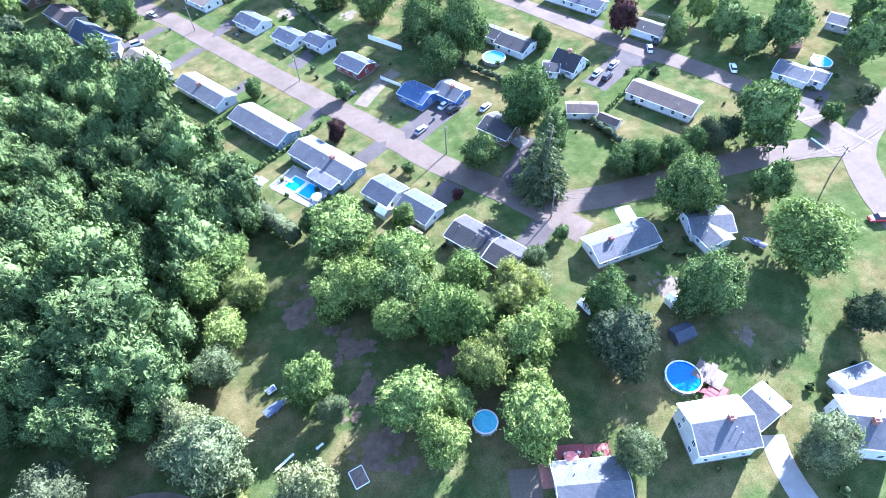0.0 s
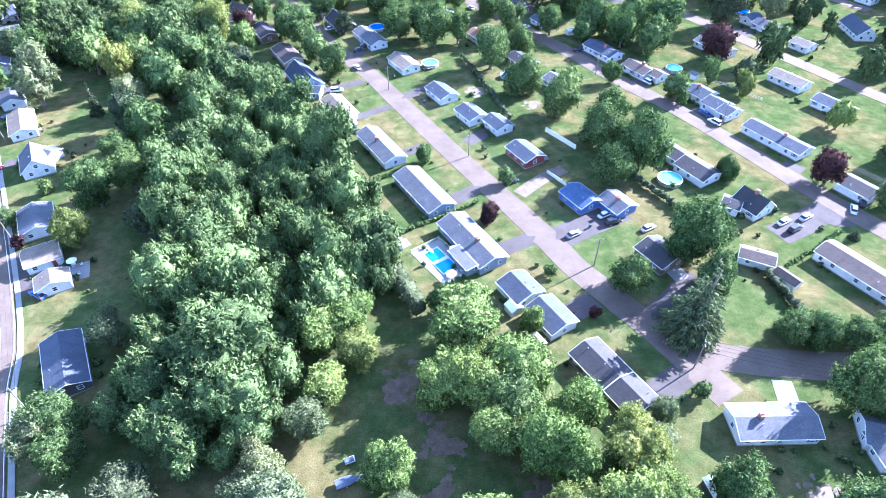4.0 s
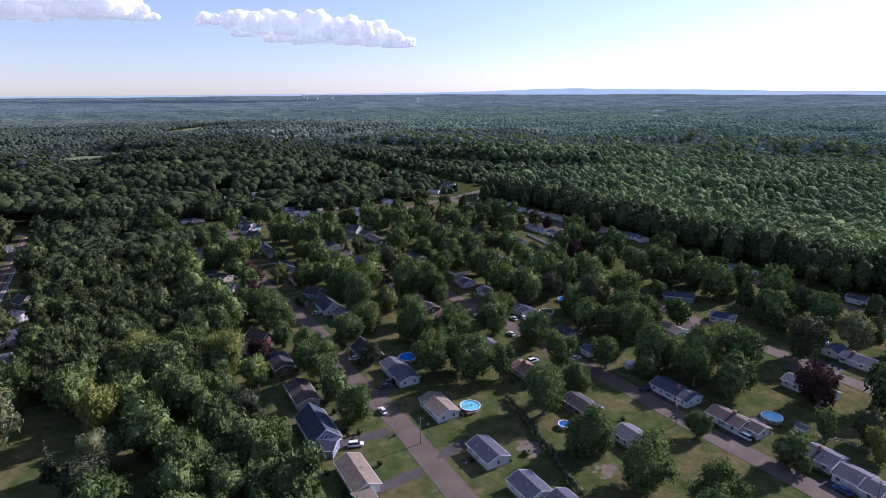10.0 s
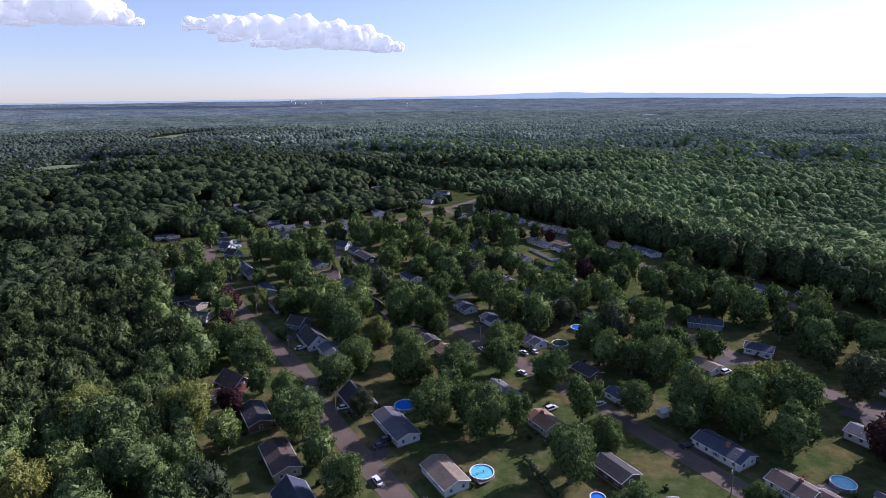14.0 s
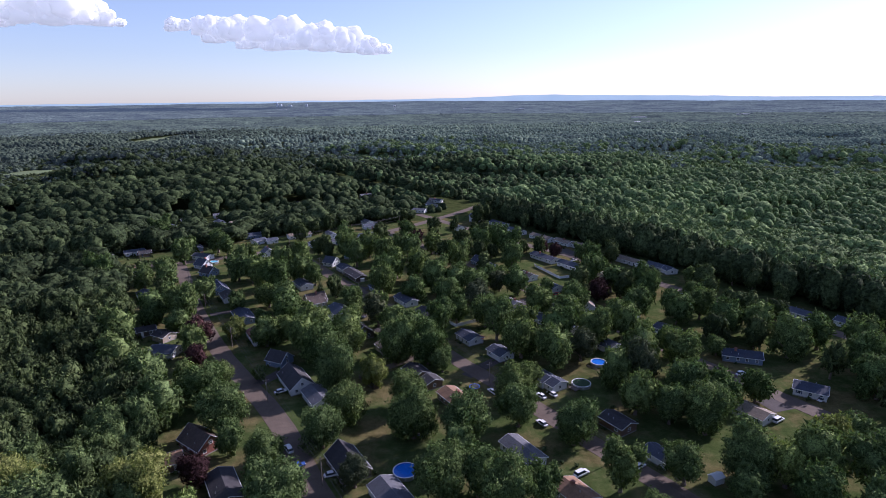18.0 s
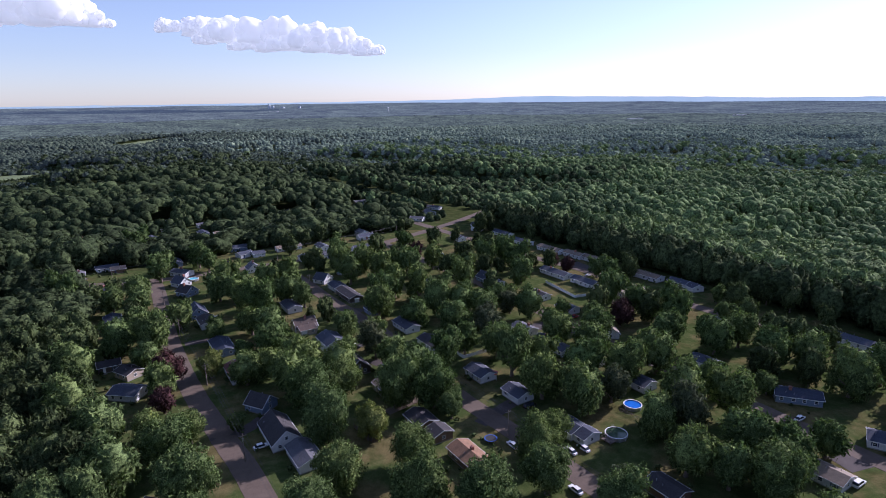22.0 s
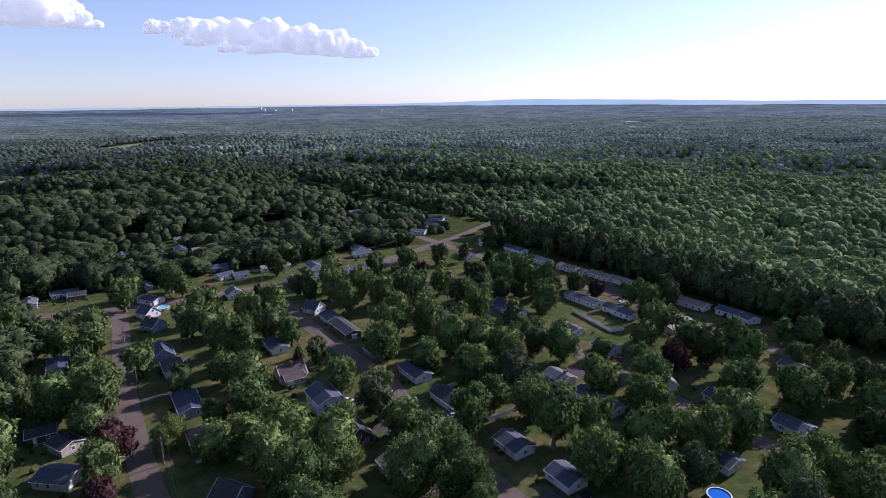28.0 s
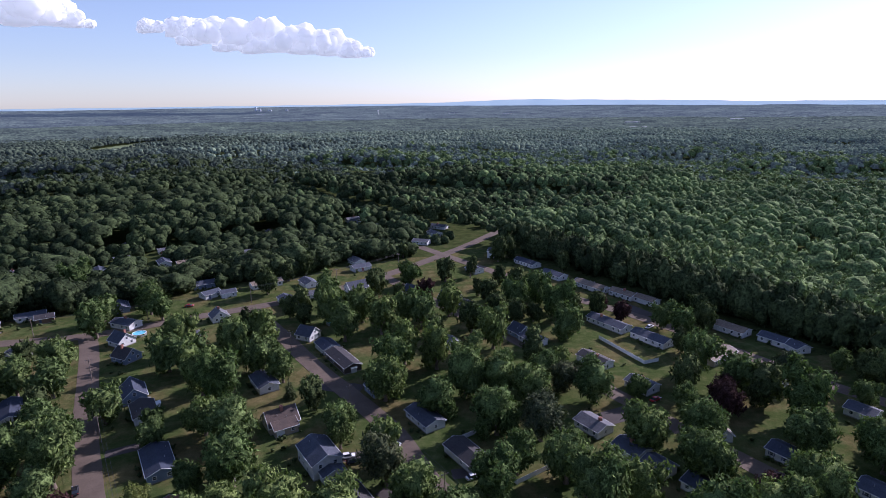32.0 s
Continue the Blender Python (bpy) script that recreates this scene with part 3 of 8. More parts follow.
house([(41.2, 32.3, 119, 10.1, 7.7, 2.7, 0.36), (45.8, 23.9, 119, 7.1, 7.7, 2.7, 0.36)], "dark", "darkbrown", 27)
house([(27.3, 55.1, 119, 8, 7.7, 2.7, 0.36), (33.3, 46.1, 119, 9.2, 7.3, 2.7, 0.36)], "slate", "white", 28)
house([(93.1, 13.9, 161.7, 9.7, 7.7, 2.7, 0.36), (91.2, 10.5, 91.6, 6.7, 6.5, 2.7, 0.36)], "grey", "white", 29)
house([(61.6, -27.5, 165.6, 10.6, 8.9, 5.0, 0.45), (72.5, -27.1, 101.1, 5.4, 7.5, 2.5, 0.38)], "grey", "white", 30)
house([(85.4, -37.4, 150.2, 8.4, 8.9, 5.0, 0.45), (92, -31.4, 175.8, 8, 6.9, 2.7, 0.36)], "grey", "white", 31)
house([(36.4, -27.4, 162, 11.8, 8.6, 2.7, 0.36)], "grey", "white", 32)
house([(-35.7, -10.9, 88.8, 10.4, 8.6, 2.7, 0.36)], "grey", "white", 33)
house([(-27.2, -9, 87.1, 8, 7.5, 2.5, 0.12)], "slate", "grey", 34)
house([(-73.2, 37.2, 119, 15.6, 7.7, 2.7, 0.36)], "slate", "dark", 35)
house([(-94.1, 72, 29, 8, 7.7, 2.7, 0.36), (-87.1, 62.3, 119, 5, 7.3, 2.7, 0.36)], "tan", "white", 36)
house([(-102.3, 86.4, 119, 11.7, 8.2, 2.7, 0.36)], "grey", "white", 37)
house([(-116, 115.4, 119, 11.4, 8.5, 2.7, 0.8), (-114.4, 119.4, 158.3, 4.8, 6.9, 2.7, 0.36)], "grey", "white", 38)
house([(-132.1, 139.3, 119, 15.9, 7.7, 2.7, 0.36)], "tan", "white", 39)
house([(-174.3, 216.2, 29, 8, 8.5, 2.7, 0.8)], "grey", "white", 40)
house([(-188.3, 240.1, 45.2, 8, 8, 2.7, 0.8)], "slate", "white", 41)
house([(-163.5, 185.5, 119, 10.5, 7.3, 2.7, 0.36)], "grey", "white", 42)
house([(-144.7, 158, 119, 10.2, 7.3, 2.7, 0.36)], "grey", "white", 43)
house([(-203.7, 269.2, 155, 8.5, 7.3, 2.7, 0.36)], "grey", "white", 44)
house([(-214.1, 288, 151.3, 8.3, 8, 2.7, 0.8)], "dark", "brown", 45)
house([(-286.2, 411.8, 147, 12.9, 7.3, 2.7, 0.36)], "grey", "white", 46)
house([(-231.6, 320.8, 153.8, 8, 7.3, 2.7, 0.36)], "slate", "white", 47)
house([(150.7, 139.4, 119, 12.4, 7.3, 2.7, 0.36)], "slate", "white", 48)
house([(144.7, 159.5, 119, 13.6, 7.3, 2.7, 0.36)], "tan", "white", 49)
house([(165.8, 190.8, 119, 8, 6.9, 2.7, 0.36)], "tan", "white", 50)
house([(197.4, 205.3, 84.1, 17, 8, 2.7, 0.8)], "slate", "white", 51)
house([(224.4, 242.7, 119, 8, 7.3, 2.7, 0.36)], "grey", "white", 52)
house([(206.8, 278.1, 119, 8.5, 7.3, 2.7, 0.36)], "dark", "white", 53)
house([(-50.1, 190.6, 119, 16.1, 7.7, 2.7, 0.36)], "brown", "tanwall", 54)
house([(-40.2, 168.8, 119, 17.4, 8.9, 2.7, 0.8), (-36.2, 159.1, 169.7, 7.2, 6, 2.7, 0.36)], "navy", "bluegrey", 55)
house([(-2.2, 180.9, 119, 13, 7.7, 2.7, 0.36)], "tan", "white", 56)
house([(-17.1, 206.5, 119, 17.8, 7.7, 2.7, 0.36)], "grey", "white", 57)
house([(-31.5, 223.8, 119, 13.4, 8.5, 2.7, 0.8)], "dark", "darkbrown", 58)
house([(80.2, 189, 119, 15.3, 7.7, 2.7, 0.36)], "slate", "white", 59)
house([(90.2, 171.2, 119, 11.1, 7.3, 2.7, 0.36), (95.6, 165.2, 119, 4.9, 6, 2.7, 0.36)], "brown", "white", 60)
house([(56.7, 161.2, 119, 10.5, 7.3, 2.7, 0.36)], "grey", "white", 61)
house([(128.1, 190.5, 119, 15.9, 7.3, 2.7, 0.36)], "grey", "white", 62)
house([(160.2, 210.1, 119, 12.4, 7.7, 2.7, 0.36), (156.5, 220.1, 29, 8, 6, 2.7, 0.36)], "slate", "white", 63)
house([(30.7, 206.3, 119, 9.8, 7.3, 2.7, 0.36)], "orange", "tanwall", 64)
house([(45.5, 180.7, 119, 11.1, 7.3, 2.7, 0.36)], "dark", "darkbrown", 65)
house([(23.3, 295.9, 119, 9.1, 7.3, 2.7, 0.36)], "slate", "white", 66)
house([(11.9, 313, 119, 10.4, 7.3, 2.7, 0.36)], "slate", "white", 67)
house([(-16.8, 364.9, 119, 13.3, 7.3, 2.7, 0.36)], "slate", "white", 68)
house([(-5.1, 342.4, 119, 14.7, 7.3, 2.7, 0.36)], "dark", "white", 69)
house([(-48.8, 343.9, 119, 12.6, 8.9, 5.0, 0.45), (-45.3, 338.7, 119, 6.9, 6.5, 2.7, 0.36)], "slate", "white", 70)
house([(-38, 324.1, 119, 13, 9.4, 2.7, 0.8)], "dark", "darkbrown", 71)
house([(-23.1, 304, 119, 11.2, 7.7, 2.7, 0.36)], "tan", "tanwall", 72)
house([(-11.7, 280.7, 119, 9.4, 7.3, 2.7, 0.36), (-6.2, 272.5, 119, 5.5, 6.9, 2.7, 0.36)], "dark", "brown", 73)
house([(35.9, 272.3, 119, 8, 7.3, 2.7, 0.36), (39.6, 267.2, 119, 4.5, 6.9, 2.7, 0.36)], "navy", "white", 74)
house([(69.9, 299.6, 119, 8.4, 7.3, 2.7, 0.36)], "slate", "white", 75)
house([(101.5, 314.3, 119, 9.5, 7.3, 2.7, 0.36)], "slate", "white", 76)
house([(44.2, 340.4, 119, 8.9, 7.3, 2.7, 0.36), (48.5, 331.6, 119, 7.4, 6.5, 2.7, 0.36)], "slate", "white", 77)
house([(37.3, 354.8, 119, 9.9, 7.3, 2.7, 0.36)], "grey", "white", 78)
house([(53.8, 402.3, 119, 13, 7.3, 2.7, 0.36)], "dark", "white", 79)
house([(125.7, 429.3, 119, 17.7, 7.3, 2.7, 0.36)], "tan", "white", 80)
house([(138.1, 414.3, 119, 11.1, 7.3, 2.7, 0.36), (141.9, 405.2, 98.4, 6.8, 7.3, 2.7, 0.36)], "slate", "white", 81)
house([(96.9, 481.6, 119, 14.9, 7.3, 2.7, 0.36), (104.9, 470.8, 119, 11.8, 6.9, 2.7, 0.36)], "tan", "white", 82)
house([(84.1, 497.7, 119, 20.9, 7.3, 2.7, 0.36)], "tan", "white", 83)
house([(73.7, 441.1, 119, 20.9, 7.3, 2.7, 0.36)], "slate", "white", 84)
house([(86, 421.5, 119, 17.2, 7.3, 2.7, 0.36)], "slate", "white", 85)
house([(64, 379.8, 119, 10, 7.3, 2.7, 0.36)], "slate", "white", 86)
house([(113.1, 379.2, 119, 10.1, 7.3, 2.7, 0.36)], "slate", "white", 87)
house([(104.7, 401.1, 29, 16.4, 7.3, 2.7, 0.36)], "tan", "tanwall", 88)
house([(89, 332.8, 119, 10.9, 7.3, 2.7, 0.36)], "navy", "white", 89)
house([(128.7, 353.7, 119, 8.6, 7.3, 2.7, 0.36)], "slate", "white", 90)
house([(56.9, 320.8, 119, 10.5, 7.3, 2.7, 0.36)], "navy", "white", 91)
house([(74.1, 347.4, 83.5, 8, 7.5, 2.7, 0.8)], "tan", "white", 92)
house([(-118.3, 308.8, 167.8, 10.7, 8.2, 2.7, 0.36)], "slate", "white", 93)
house([(-125.9, 325.7, 147.2, 8.1, 6.9, 2.7, 0.36)], "dark", "tanwall", 94)
house([(-137.1, 332.8, 29, 8, 6.9, 2.7, 0.36)], "dark", "darkbrown", 95)
house([(-96.6, 347.7, 119, 15.8, 7.7, 2.7, 0.36)], "navy", "bluegrey", 96)
house([(-82.5, 321.9, 119, 14.2, 7.7, 2.7, 0.36)], "redroof", "white", 97)
house([(-67.4, 296.3, 151.4, 8, 7.5, 2.7, 0.8)], "dark", "bluegrey", 98)
house([(-57, 277.1, 119, 15.6, 8.9, 2.7, 0.8)], "dark", "white", 99)
house([(-122.6, 392.4, 119, 11.5, 8, 2.7, 0.8)], "navy", "bluegrey", 100)
house([(-113.2, 378.6, 119, 12.1, 7.3, 2.7, 0.36)], "dark", "white", 101)
house([(-149.9, 444.6, 146.7, 8.1, 8, 2.7, 0.8)], "slate", "white", 102)
house([(-140, 426.7, 150.8, 8.5, 8, 2.7, 0.8)], "dark", "bluegrey", 103)
house([(-64.8, 367.8, 29, 9.8, 8.9, 2.7, 0.8), (-63.2, 364.4, 29, 7.5, 6.9, 2.7, 0.36)], "brown", "tanwall", 104)
house([(-76.4, 396.6, 119, 12.8, 7.3, 2.7, 0.36)], "slate", "white", 105)
house([(-83.4, 489.4, 119, 18.9, 7.3, 2.7, 0.36)], "slate", "white", 106)
house([(-130.6, 508.7, 47.3, 9.7, 7.3, 2.7, 0.36)], "slate", "white", 107)
house([(-121.1, 509.2, 29, 8, 6.9, 2.7, 0.36)], "slate", "white", 108)
house([(-103.4, 525.1, 29, 17.5, 7.3, 2.7, 0.36)], "tan", "white", 109)
house([(-71.1, 501.2, 6.7, 10.9, 7.3, 2.7, 0.36)], "grey", "white", 110)
house([(-49.4, 509.5, 29, 11.2, 8.5, 2.7, 0.8)], "slate", "white", 111)
house([(-66.6, 442.5, 148.2, 8, 8, 2.7, 0.8)], "slate", "white", 112)
house([(-56.4, 428.1, 119, 10.5, 7.3, 2.7, 0.36)], "navy", "white", 113)
house([(-48.3, 413.3, 119, 19.7, 7.3, 2.7, 0.36)], "dark", "darkbrown", 114)
house([(-32.8, 387.6, 119, 8, 8, 2.7, 0.8)], "slate", "bluegrey", 115)
house([(-15.9, 497.9, 141.3, 11.2, 8, 2.7, 0.8)], "navy", "white", 116)
house([(2.5, 485.6, 141.1, 10.3, 8, 2.7, 0.8)], "navy", "bluegrey", 117)
house([(12.5, 469.3, 119, 18.7, 7.3, 2.7, 0.36)], "dark", "darkbrown", 118)
house([(33.8, 426.2, 119, 11.2, 7.3, 2.7, 0.36)], "slate", "white", 119)
house([(29.8, 435.2, 119, 8, 7.5, 2.7, 0.8)], "navy", "bluegrey", 120)
house([(-3.5, 426.8, 119, 8, 7.3, 2.7, 0.36)], "grey", "white", 121)
house([(41.4, 573.1, 152.3, 8.8, 8, 5.0, 0.45)], "slate", "white", 122)
house([(59, 551.2, 119, 18.1, 7.3, 2.7, 0.36)], "navy", "white", 123)
house([(69, 522, 119, 16, 7.3, 2.7, 0.36)], "slate", "white", 124)
house([(22.7, 539.3, 119, 10, 7.3, 2.7, 0.36)], "slate", "white", 125)
house([(-7.5, 619.8, 155.2, 12.4, 7.3, 2.7, 0.36)], "grey", "white", 126)
house([(-62.9, 694.7, 142.4, 9.9, 8, 2.7, 0.8)], "slate", "white", 127)
house([(-35.9, 681.3, 150.1, 19.2, 7.3, 2.7, 0.36)], "slate", "white", 128)
house([(8.8, 674.8, 146.1, 16.1, 7.3, 2.7, 0.36)], "slate", "white", 129)
house([(-78.7, 238.5, 140.3, 11.3, 8.5, 2.7, 0.8)], "brown", "redroof", 130)
house([(-84.7, 228.1, 29, 8, 6.5, 2.7, 0.36)], "orange", "brown", 131)
house([(-64.1, 214.9, 119, 14.4, 7.3, 2.7, 0.36)], "dark", "brown", 132)
house([(-46.9, 264, 119, 12.6, 7.3, 2.7, 0.36)], "grey", "white", 133)
house([(120, 285.8, 157.8, 14.3, 7.7, 2.7, 0.36)], "navy", "bluegrey", 134)
house([(128.9, 256.6, 142.9, 10.2, 7.7, 2.7, 0.36)], "navy", "white", 135)
house([(100, 242.9, 119, 10.2, 7.3, 2.7, 0.36)], "tan", "white", 136)
house([(-157.5, 466.4, 153.4, 12.7, 7.3, 2.7, 0.36)], "slate", "white", 138)
house([(-202.3, 478.6, 29, 8, 7.3, 2.7, 0.36)], "dark", "brown", 139)
house([(-120.6, 445.5, 29, 8, 6.9, 2.7, 0.36)], "grey", "white", 140)
house([(-187.7, 432.9, 153.3, 8, 7.3, 2.7, 0.36)], "slate", "white", 141)
house([(-159.2, 382.5, 119, 15.9, 7.3, 2.7, 0.36)], "navy", "white", 142)
house([(-114.7, 471.1, 119, 8, 8, 2.7, 0.8)], "grey", "white", 143)
house([(-216.3, 595.1, 29, 10.5, 7.3, 2.7, 0.36)], "grey", "tanwall", 144)
house([(-270.6, 565.8, 29, 8, 7.3, 2.7, 0.36)], "grey", "white", 145)
house([(-196.2, 616.2, 29, 8, 7.3, 2.7, 0.36)], "grey", "white", 146)
house([(-301.3, 393.8, 50.3, 8, 6.9, 2.7, 0.36)], "grey", "white", 147)
house([(-292.4, 425.7, 177.8, 8, 7.3, 2.7, 0.36)], "grey", "white", 148)
house([(-300.1, 564.6, 165.2, 14.7, 7.3, 2.7, 0.36)], "grey", "white", 149)
house([(-211.2, 482.7, 29, 12.8, 7.3, 2.7, 0.36)], "slate", "white", 150)
house([(-225.3, 405.5, 144, 11.6, 7.3, 2.7, 0.36)], "dark", "brown", 151)
house([(-243.7, 459.8, 29, 11.9, 7.4, 2.7, 0.42)], "redroof", "grey", 153)
house([(-263.6, 374.8, 119, 11.9, 7.4, 2.7, 0.42)], "slate", "white", 155)
house([(-468.7, 745.3, 119, 11.9, 7.4, 2.7, 0.42)], "grey", "white", 156)
house([(-387.3, 632.6, 29, 11.9, 7.4, 2.7, 0.42)], "slate", "white", 157)
house([(-167.2, 577.9, 29, 11.9, 7.4, 2.7, 0.42)], "tan", "grey", 158)
house([(-618.3, 877.9, 29, 11.9, 7.4, 2.7, 0.42)], "grey", "white", 160)
house([(-53.2, 568.7, 119, 11.9, 7.4, 2.7, 0.42)], "grey", "white", 161)
house([(-370.2, 613.7, 29, 11.9, 7.4, 2.7, 0.42)], "grey", "white", 164)
house([(-229.8, 635.7, 119, 11.9, 7.4, 2.7, 0.42)], "grey", "white", 165)
house([(-220.6, 466.1, 119, 11.9, 7.4, 2.7, 0.42)], "grey", "white", 166)
house([(-274, 520.4, 29, 11.9, 7.4, 2.7, 0.42)], "slate", "white", 167)
house([(-220.3, 525, 119, 11.9, 7.4, 2.7, 0.42)], "grey", "white", 168)
house([(-183.3, 581.8, 119, 11.9, 7.4, 2.7, 0.42)], "slate", "white", 170)
house([(-135.7, 600.4, 29, 11.9, 7.4, 2.7, 0.42)], "grey", "white", 171)
house([(-78.6, 523.5, 119, 11.9, 7.4, 2.7, 0.42)], "slate", "white", 172)
house([(-140.2, 527.6, 29, 11.9, 7.4, 2.7, 0.42)], "slate", "bluegrey", 173)
house([(-171.3, 491.4, 119, 11.9, 7.4, 2.7, 0.42)], "slate", "bluegrey", 175)
house([(-287.2, 668.9, 29, 11.9, 7.4, 2.7, 0.42)], "grey", "white", 177)
house([(-129.9, 668.2, 119, 11.9, 7.4, 2.7, 0.42)], "grey", "white", 178)
house([(-66.8, 715.8, 29, 11.9, 7.4, 2.7, 0.42)], "grey", "white", 179)
house([(4.3, 647.5, 119, 11.9, 7.4, 2.7, 0.42)], "grey", "white", 181)
house([(-49.6, 553.1, 29, 11.9, 7.4, 2.7, 0.42)], "slate", "white", 184)
house([(-217.2, 564.6, 119, 11.9, 7.4, 2.7, 0.42)], "slate", "white", 186)


# ---- trees ----
def lobes_of(rng, R, H, base):
    """Centres and radii of the drooping boughs of a conifer."""
    out = []
    n = 11
    for i in range(n):
        t = i / (n - 1)
        z = base + (H - base) * t
        r = R * (1 - t) ** 0.85 + 0.12
        k = max(1, int(9 * (1 - t) + 1))
        turn = rng.uniform(0, 6.283)
        for j in range(k):
            a = turn + 6.283 * (j + rng.uniform(-0.25, 0.25)) / k
            for q, s in ((rng.uniform(0.38, 0.5), 0.24), (rng.uniform(0.68, 0.86), 0.16)):
                out.append((math.cos(a) * r * q, math.sin(a) * r * q, z - 0.3 * r * q, max(0.3, r * s), 0.5))
        out.append((0, 0, z, max(0.35, r * 0.3), 1.1))
    return out


def sphere_net(level):
    """Points and triangles of an even sphere."""
    bm = bmesh.new()
    bmesh.ops.create_icosphere(bm, subdivisions=level, radius=1.0)
    bm.verts.ensure_lookup_table()
    v = np.array([p.co[:] for p in bm.verts])
    f = np.array([[p.index for p in q.verts] for q in bm.faces])
    bm.free()
    return v, f


NET = {k: sphere_net(k) for k in (1, 2, 3, 4)}


def billow(rng, level, big=20, small=90, depth=0.46):
    """A crown's outer skin: boughs that swell over one another, with deep creases and smaller tufts on them."""
    v = NET[level][0]
    r = np.full(len(v), 1.0 - depth)
    for n, lo, hi, much in ((big, 0.34, 0.66, depth), (small, 0.15, 0.27, 0.19)):
        d = rng.normal(size=(n, 3))
        d /= np.linalg.norm(d, axis=1)[:, None]
        a = np.arccos(np.clip(v @ d.T, -1, 1)) / rng.uniform(lo, hi, n)
        r = r + much * (np.sqrt(np.clip(1 - a * a, 0, 1)) * rng.uniform(0.55, 1.0, n)).max(1)
    return v * (r / 1.08)[:, None]


def crown_shells(rng, level, more=3):
    """A main mass and some side masses, inside a ball of radius one."""
    out = [billow(rng, level) * (rng.uniform(0.72, 0.86) if more else 1.0)]
    for _ in range(more):
        s = rng.uniform(0.34, 0.6)
        a, h = rng.uniform(0, 6.283), rng.uniform(-0.45, 0.55)
        q = (1 - s) * rng.uniform(0.85, 1.05)
        out.append(billow(rng, level, 12, 40) * s + (math.cos(a) * q, math.sin(a) * q, h))
    return np.array(out)


def crown_shape(p, R, H, base):
    """Sets a crown of unit size on its trunk: widest below the middle, drawn in underneath."""
    low = np.clip(-p[..., 2], 0, 1)
    wide = 1 - 0.16 * low ** 2
    mid, tall = base + (H - base) * 0.43, (H - base) * 0.57
    z = mid + np.where(p[..., 2] < 0, p[..., 2] * 1.12, p[..., 2]) * tall
    return np.stack([p[..., 0] * R * wide, p[..., 1] * R * wide, z], -1)


def blades(rng, shells, faces, n, leaf, ragged=0.65, loose=0.052):
    """Leaf sprays that stand on the skins of a crown, each a small ragged blade."""
    tri = shells[:, faces].reshape(-1, 3, 3)
    nrm = np.cross(tri[:, 1] - tri[:, 0], tri[:, 2] - tri[:, 0])
    area = np.linalg.norm(nrm, axis=1) + 1e-9
    nrm /= area[:, None]
    centre = shells.mean(1)
    inner = np.linalg.norm(shells - centre[:, None], axis=2).mean(1) * 0.88
    mid = tri.mean(1)
    owner = np.repeat(np.arange(len(shells)), len(faces))
    hidden = np.zeros(len(mid), bool)
    for k in range(len(shells)):
        hidden |= (owner != k) & (np.linalg.norm((mid - centre[k]) / (1, 1, 1.2), axis=1) < inner[k])
    w = area * ~hidden
    tufts = max(4, n // 5)
    pick = rng.choice(len(tri), size=tufts, p=w / w.sum())
    a, b = rng.random((2, tufts, 1))
    a, b = np.where(a + b > 1, 1 - a, a), np.where(a + b > 1, 1 - b, b)
    t3 = tri[pick]
    p = t3[:, 0] + a * (t3[:, 1] - t3[:, 0]) + b * (t3[:, 2] - t3[:, 0]) + nrm[pick] * rng.uniform(-0.05, 0.06, (tufts, 1))
    of = rng.integers(0, tufts, n)
    d = nrm[pick][of]
    p = p[of] + rng.normal(size=(n, 3)) * loose * rng.uniform(0.5, 1.3, (tufts, 1))[of]
    m = d + rng.normal(scale=ragged, size=(n, 3)) * 0.6 + (0, 0, 0.25)
    m /= np.linalg.norm(m, axis=1)[:, None]
    t = np.cross(m, rng.normal(size=(n, 3)))
    t = t / np.linalg.norm(t, axis=1)[:, None] + d * 0.35
    c = np.cross(m, t)
    c /= np.linalg.norm(c, axis=1)[:, None]
    s = leaf * rng.uniform(0.55, 1.4, (n, 1))
    q = np.empty((n, 3, 3))
    for i, (u, v) in enumerate(((1.3, 0.05), (-0.7, 0.5), (-0.5, -0.52))):
        k = rng.uniform(0.7, 1.25, (n, 1))
        q[:, i] = p + t * u * s * k + c * v * s * k
    return q


def needle_blades(rng, lobes, n, leaf):
    """Sprays of needles over the boughs of a conifer."""
    L = np.array(lobes)
    w = L[:, 3] ** 2
    pick = rng.choice(len(L), size=n, p=w / w.sum())
    d = rng.normal(size=(n, 3))
    d /= np.linalg.norm(d, axis=1)[:, None]
    p = L[pick, :3] + d * (L[pick, 3] * rng.uniform(0.8, 1.2, n))[:, None] * np.stack([np.ones(n), np.ones(n), L[pick, 4]], 1)
    out = p * (1, 1, 0) / (np.linalg.norm(p[:, :2], axis=1)[:, None] + 0.1)
    t = out + (0, 0, -0.35) + rng.normal(scale=0.3, size=(n, 3))
    t /= np.linalg.norm(t, axis=1)[:, None]
    c = np.cross(t, rng.normal(size=(n, 3)))
    c /= np.linalg.norm(c, axis=1)[:, None]
    s = leaf * rng.uniform(0.7, 1.4, (n, 1))
    return np.stack([p + t * 1.7 * s, p - t * 0.6 * s + c * 0.4 * s, p - t * 0.6 * s - c * 0.4 * s], 1)


def core_masses(rng, lobes, fill=0.88):
    """The dense inside of each bough, as a lumpy rounded mass."""
    L = np.array(lobes)
    v = ICO_V[None] * rng.uniform(0.82, 1.08, (len(L), 12, 1)) * (L[:, 3] * fill)[:, None, None]
    v[..., 2] *= L[:, 4][:, None]
    return v + L[:, None, :3]


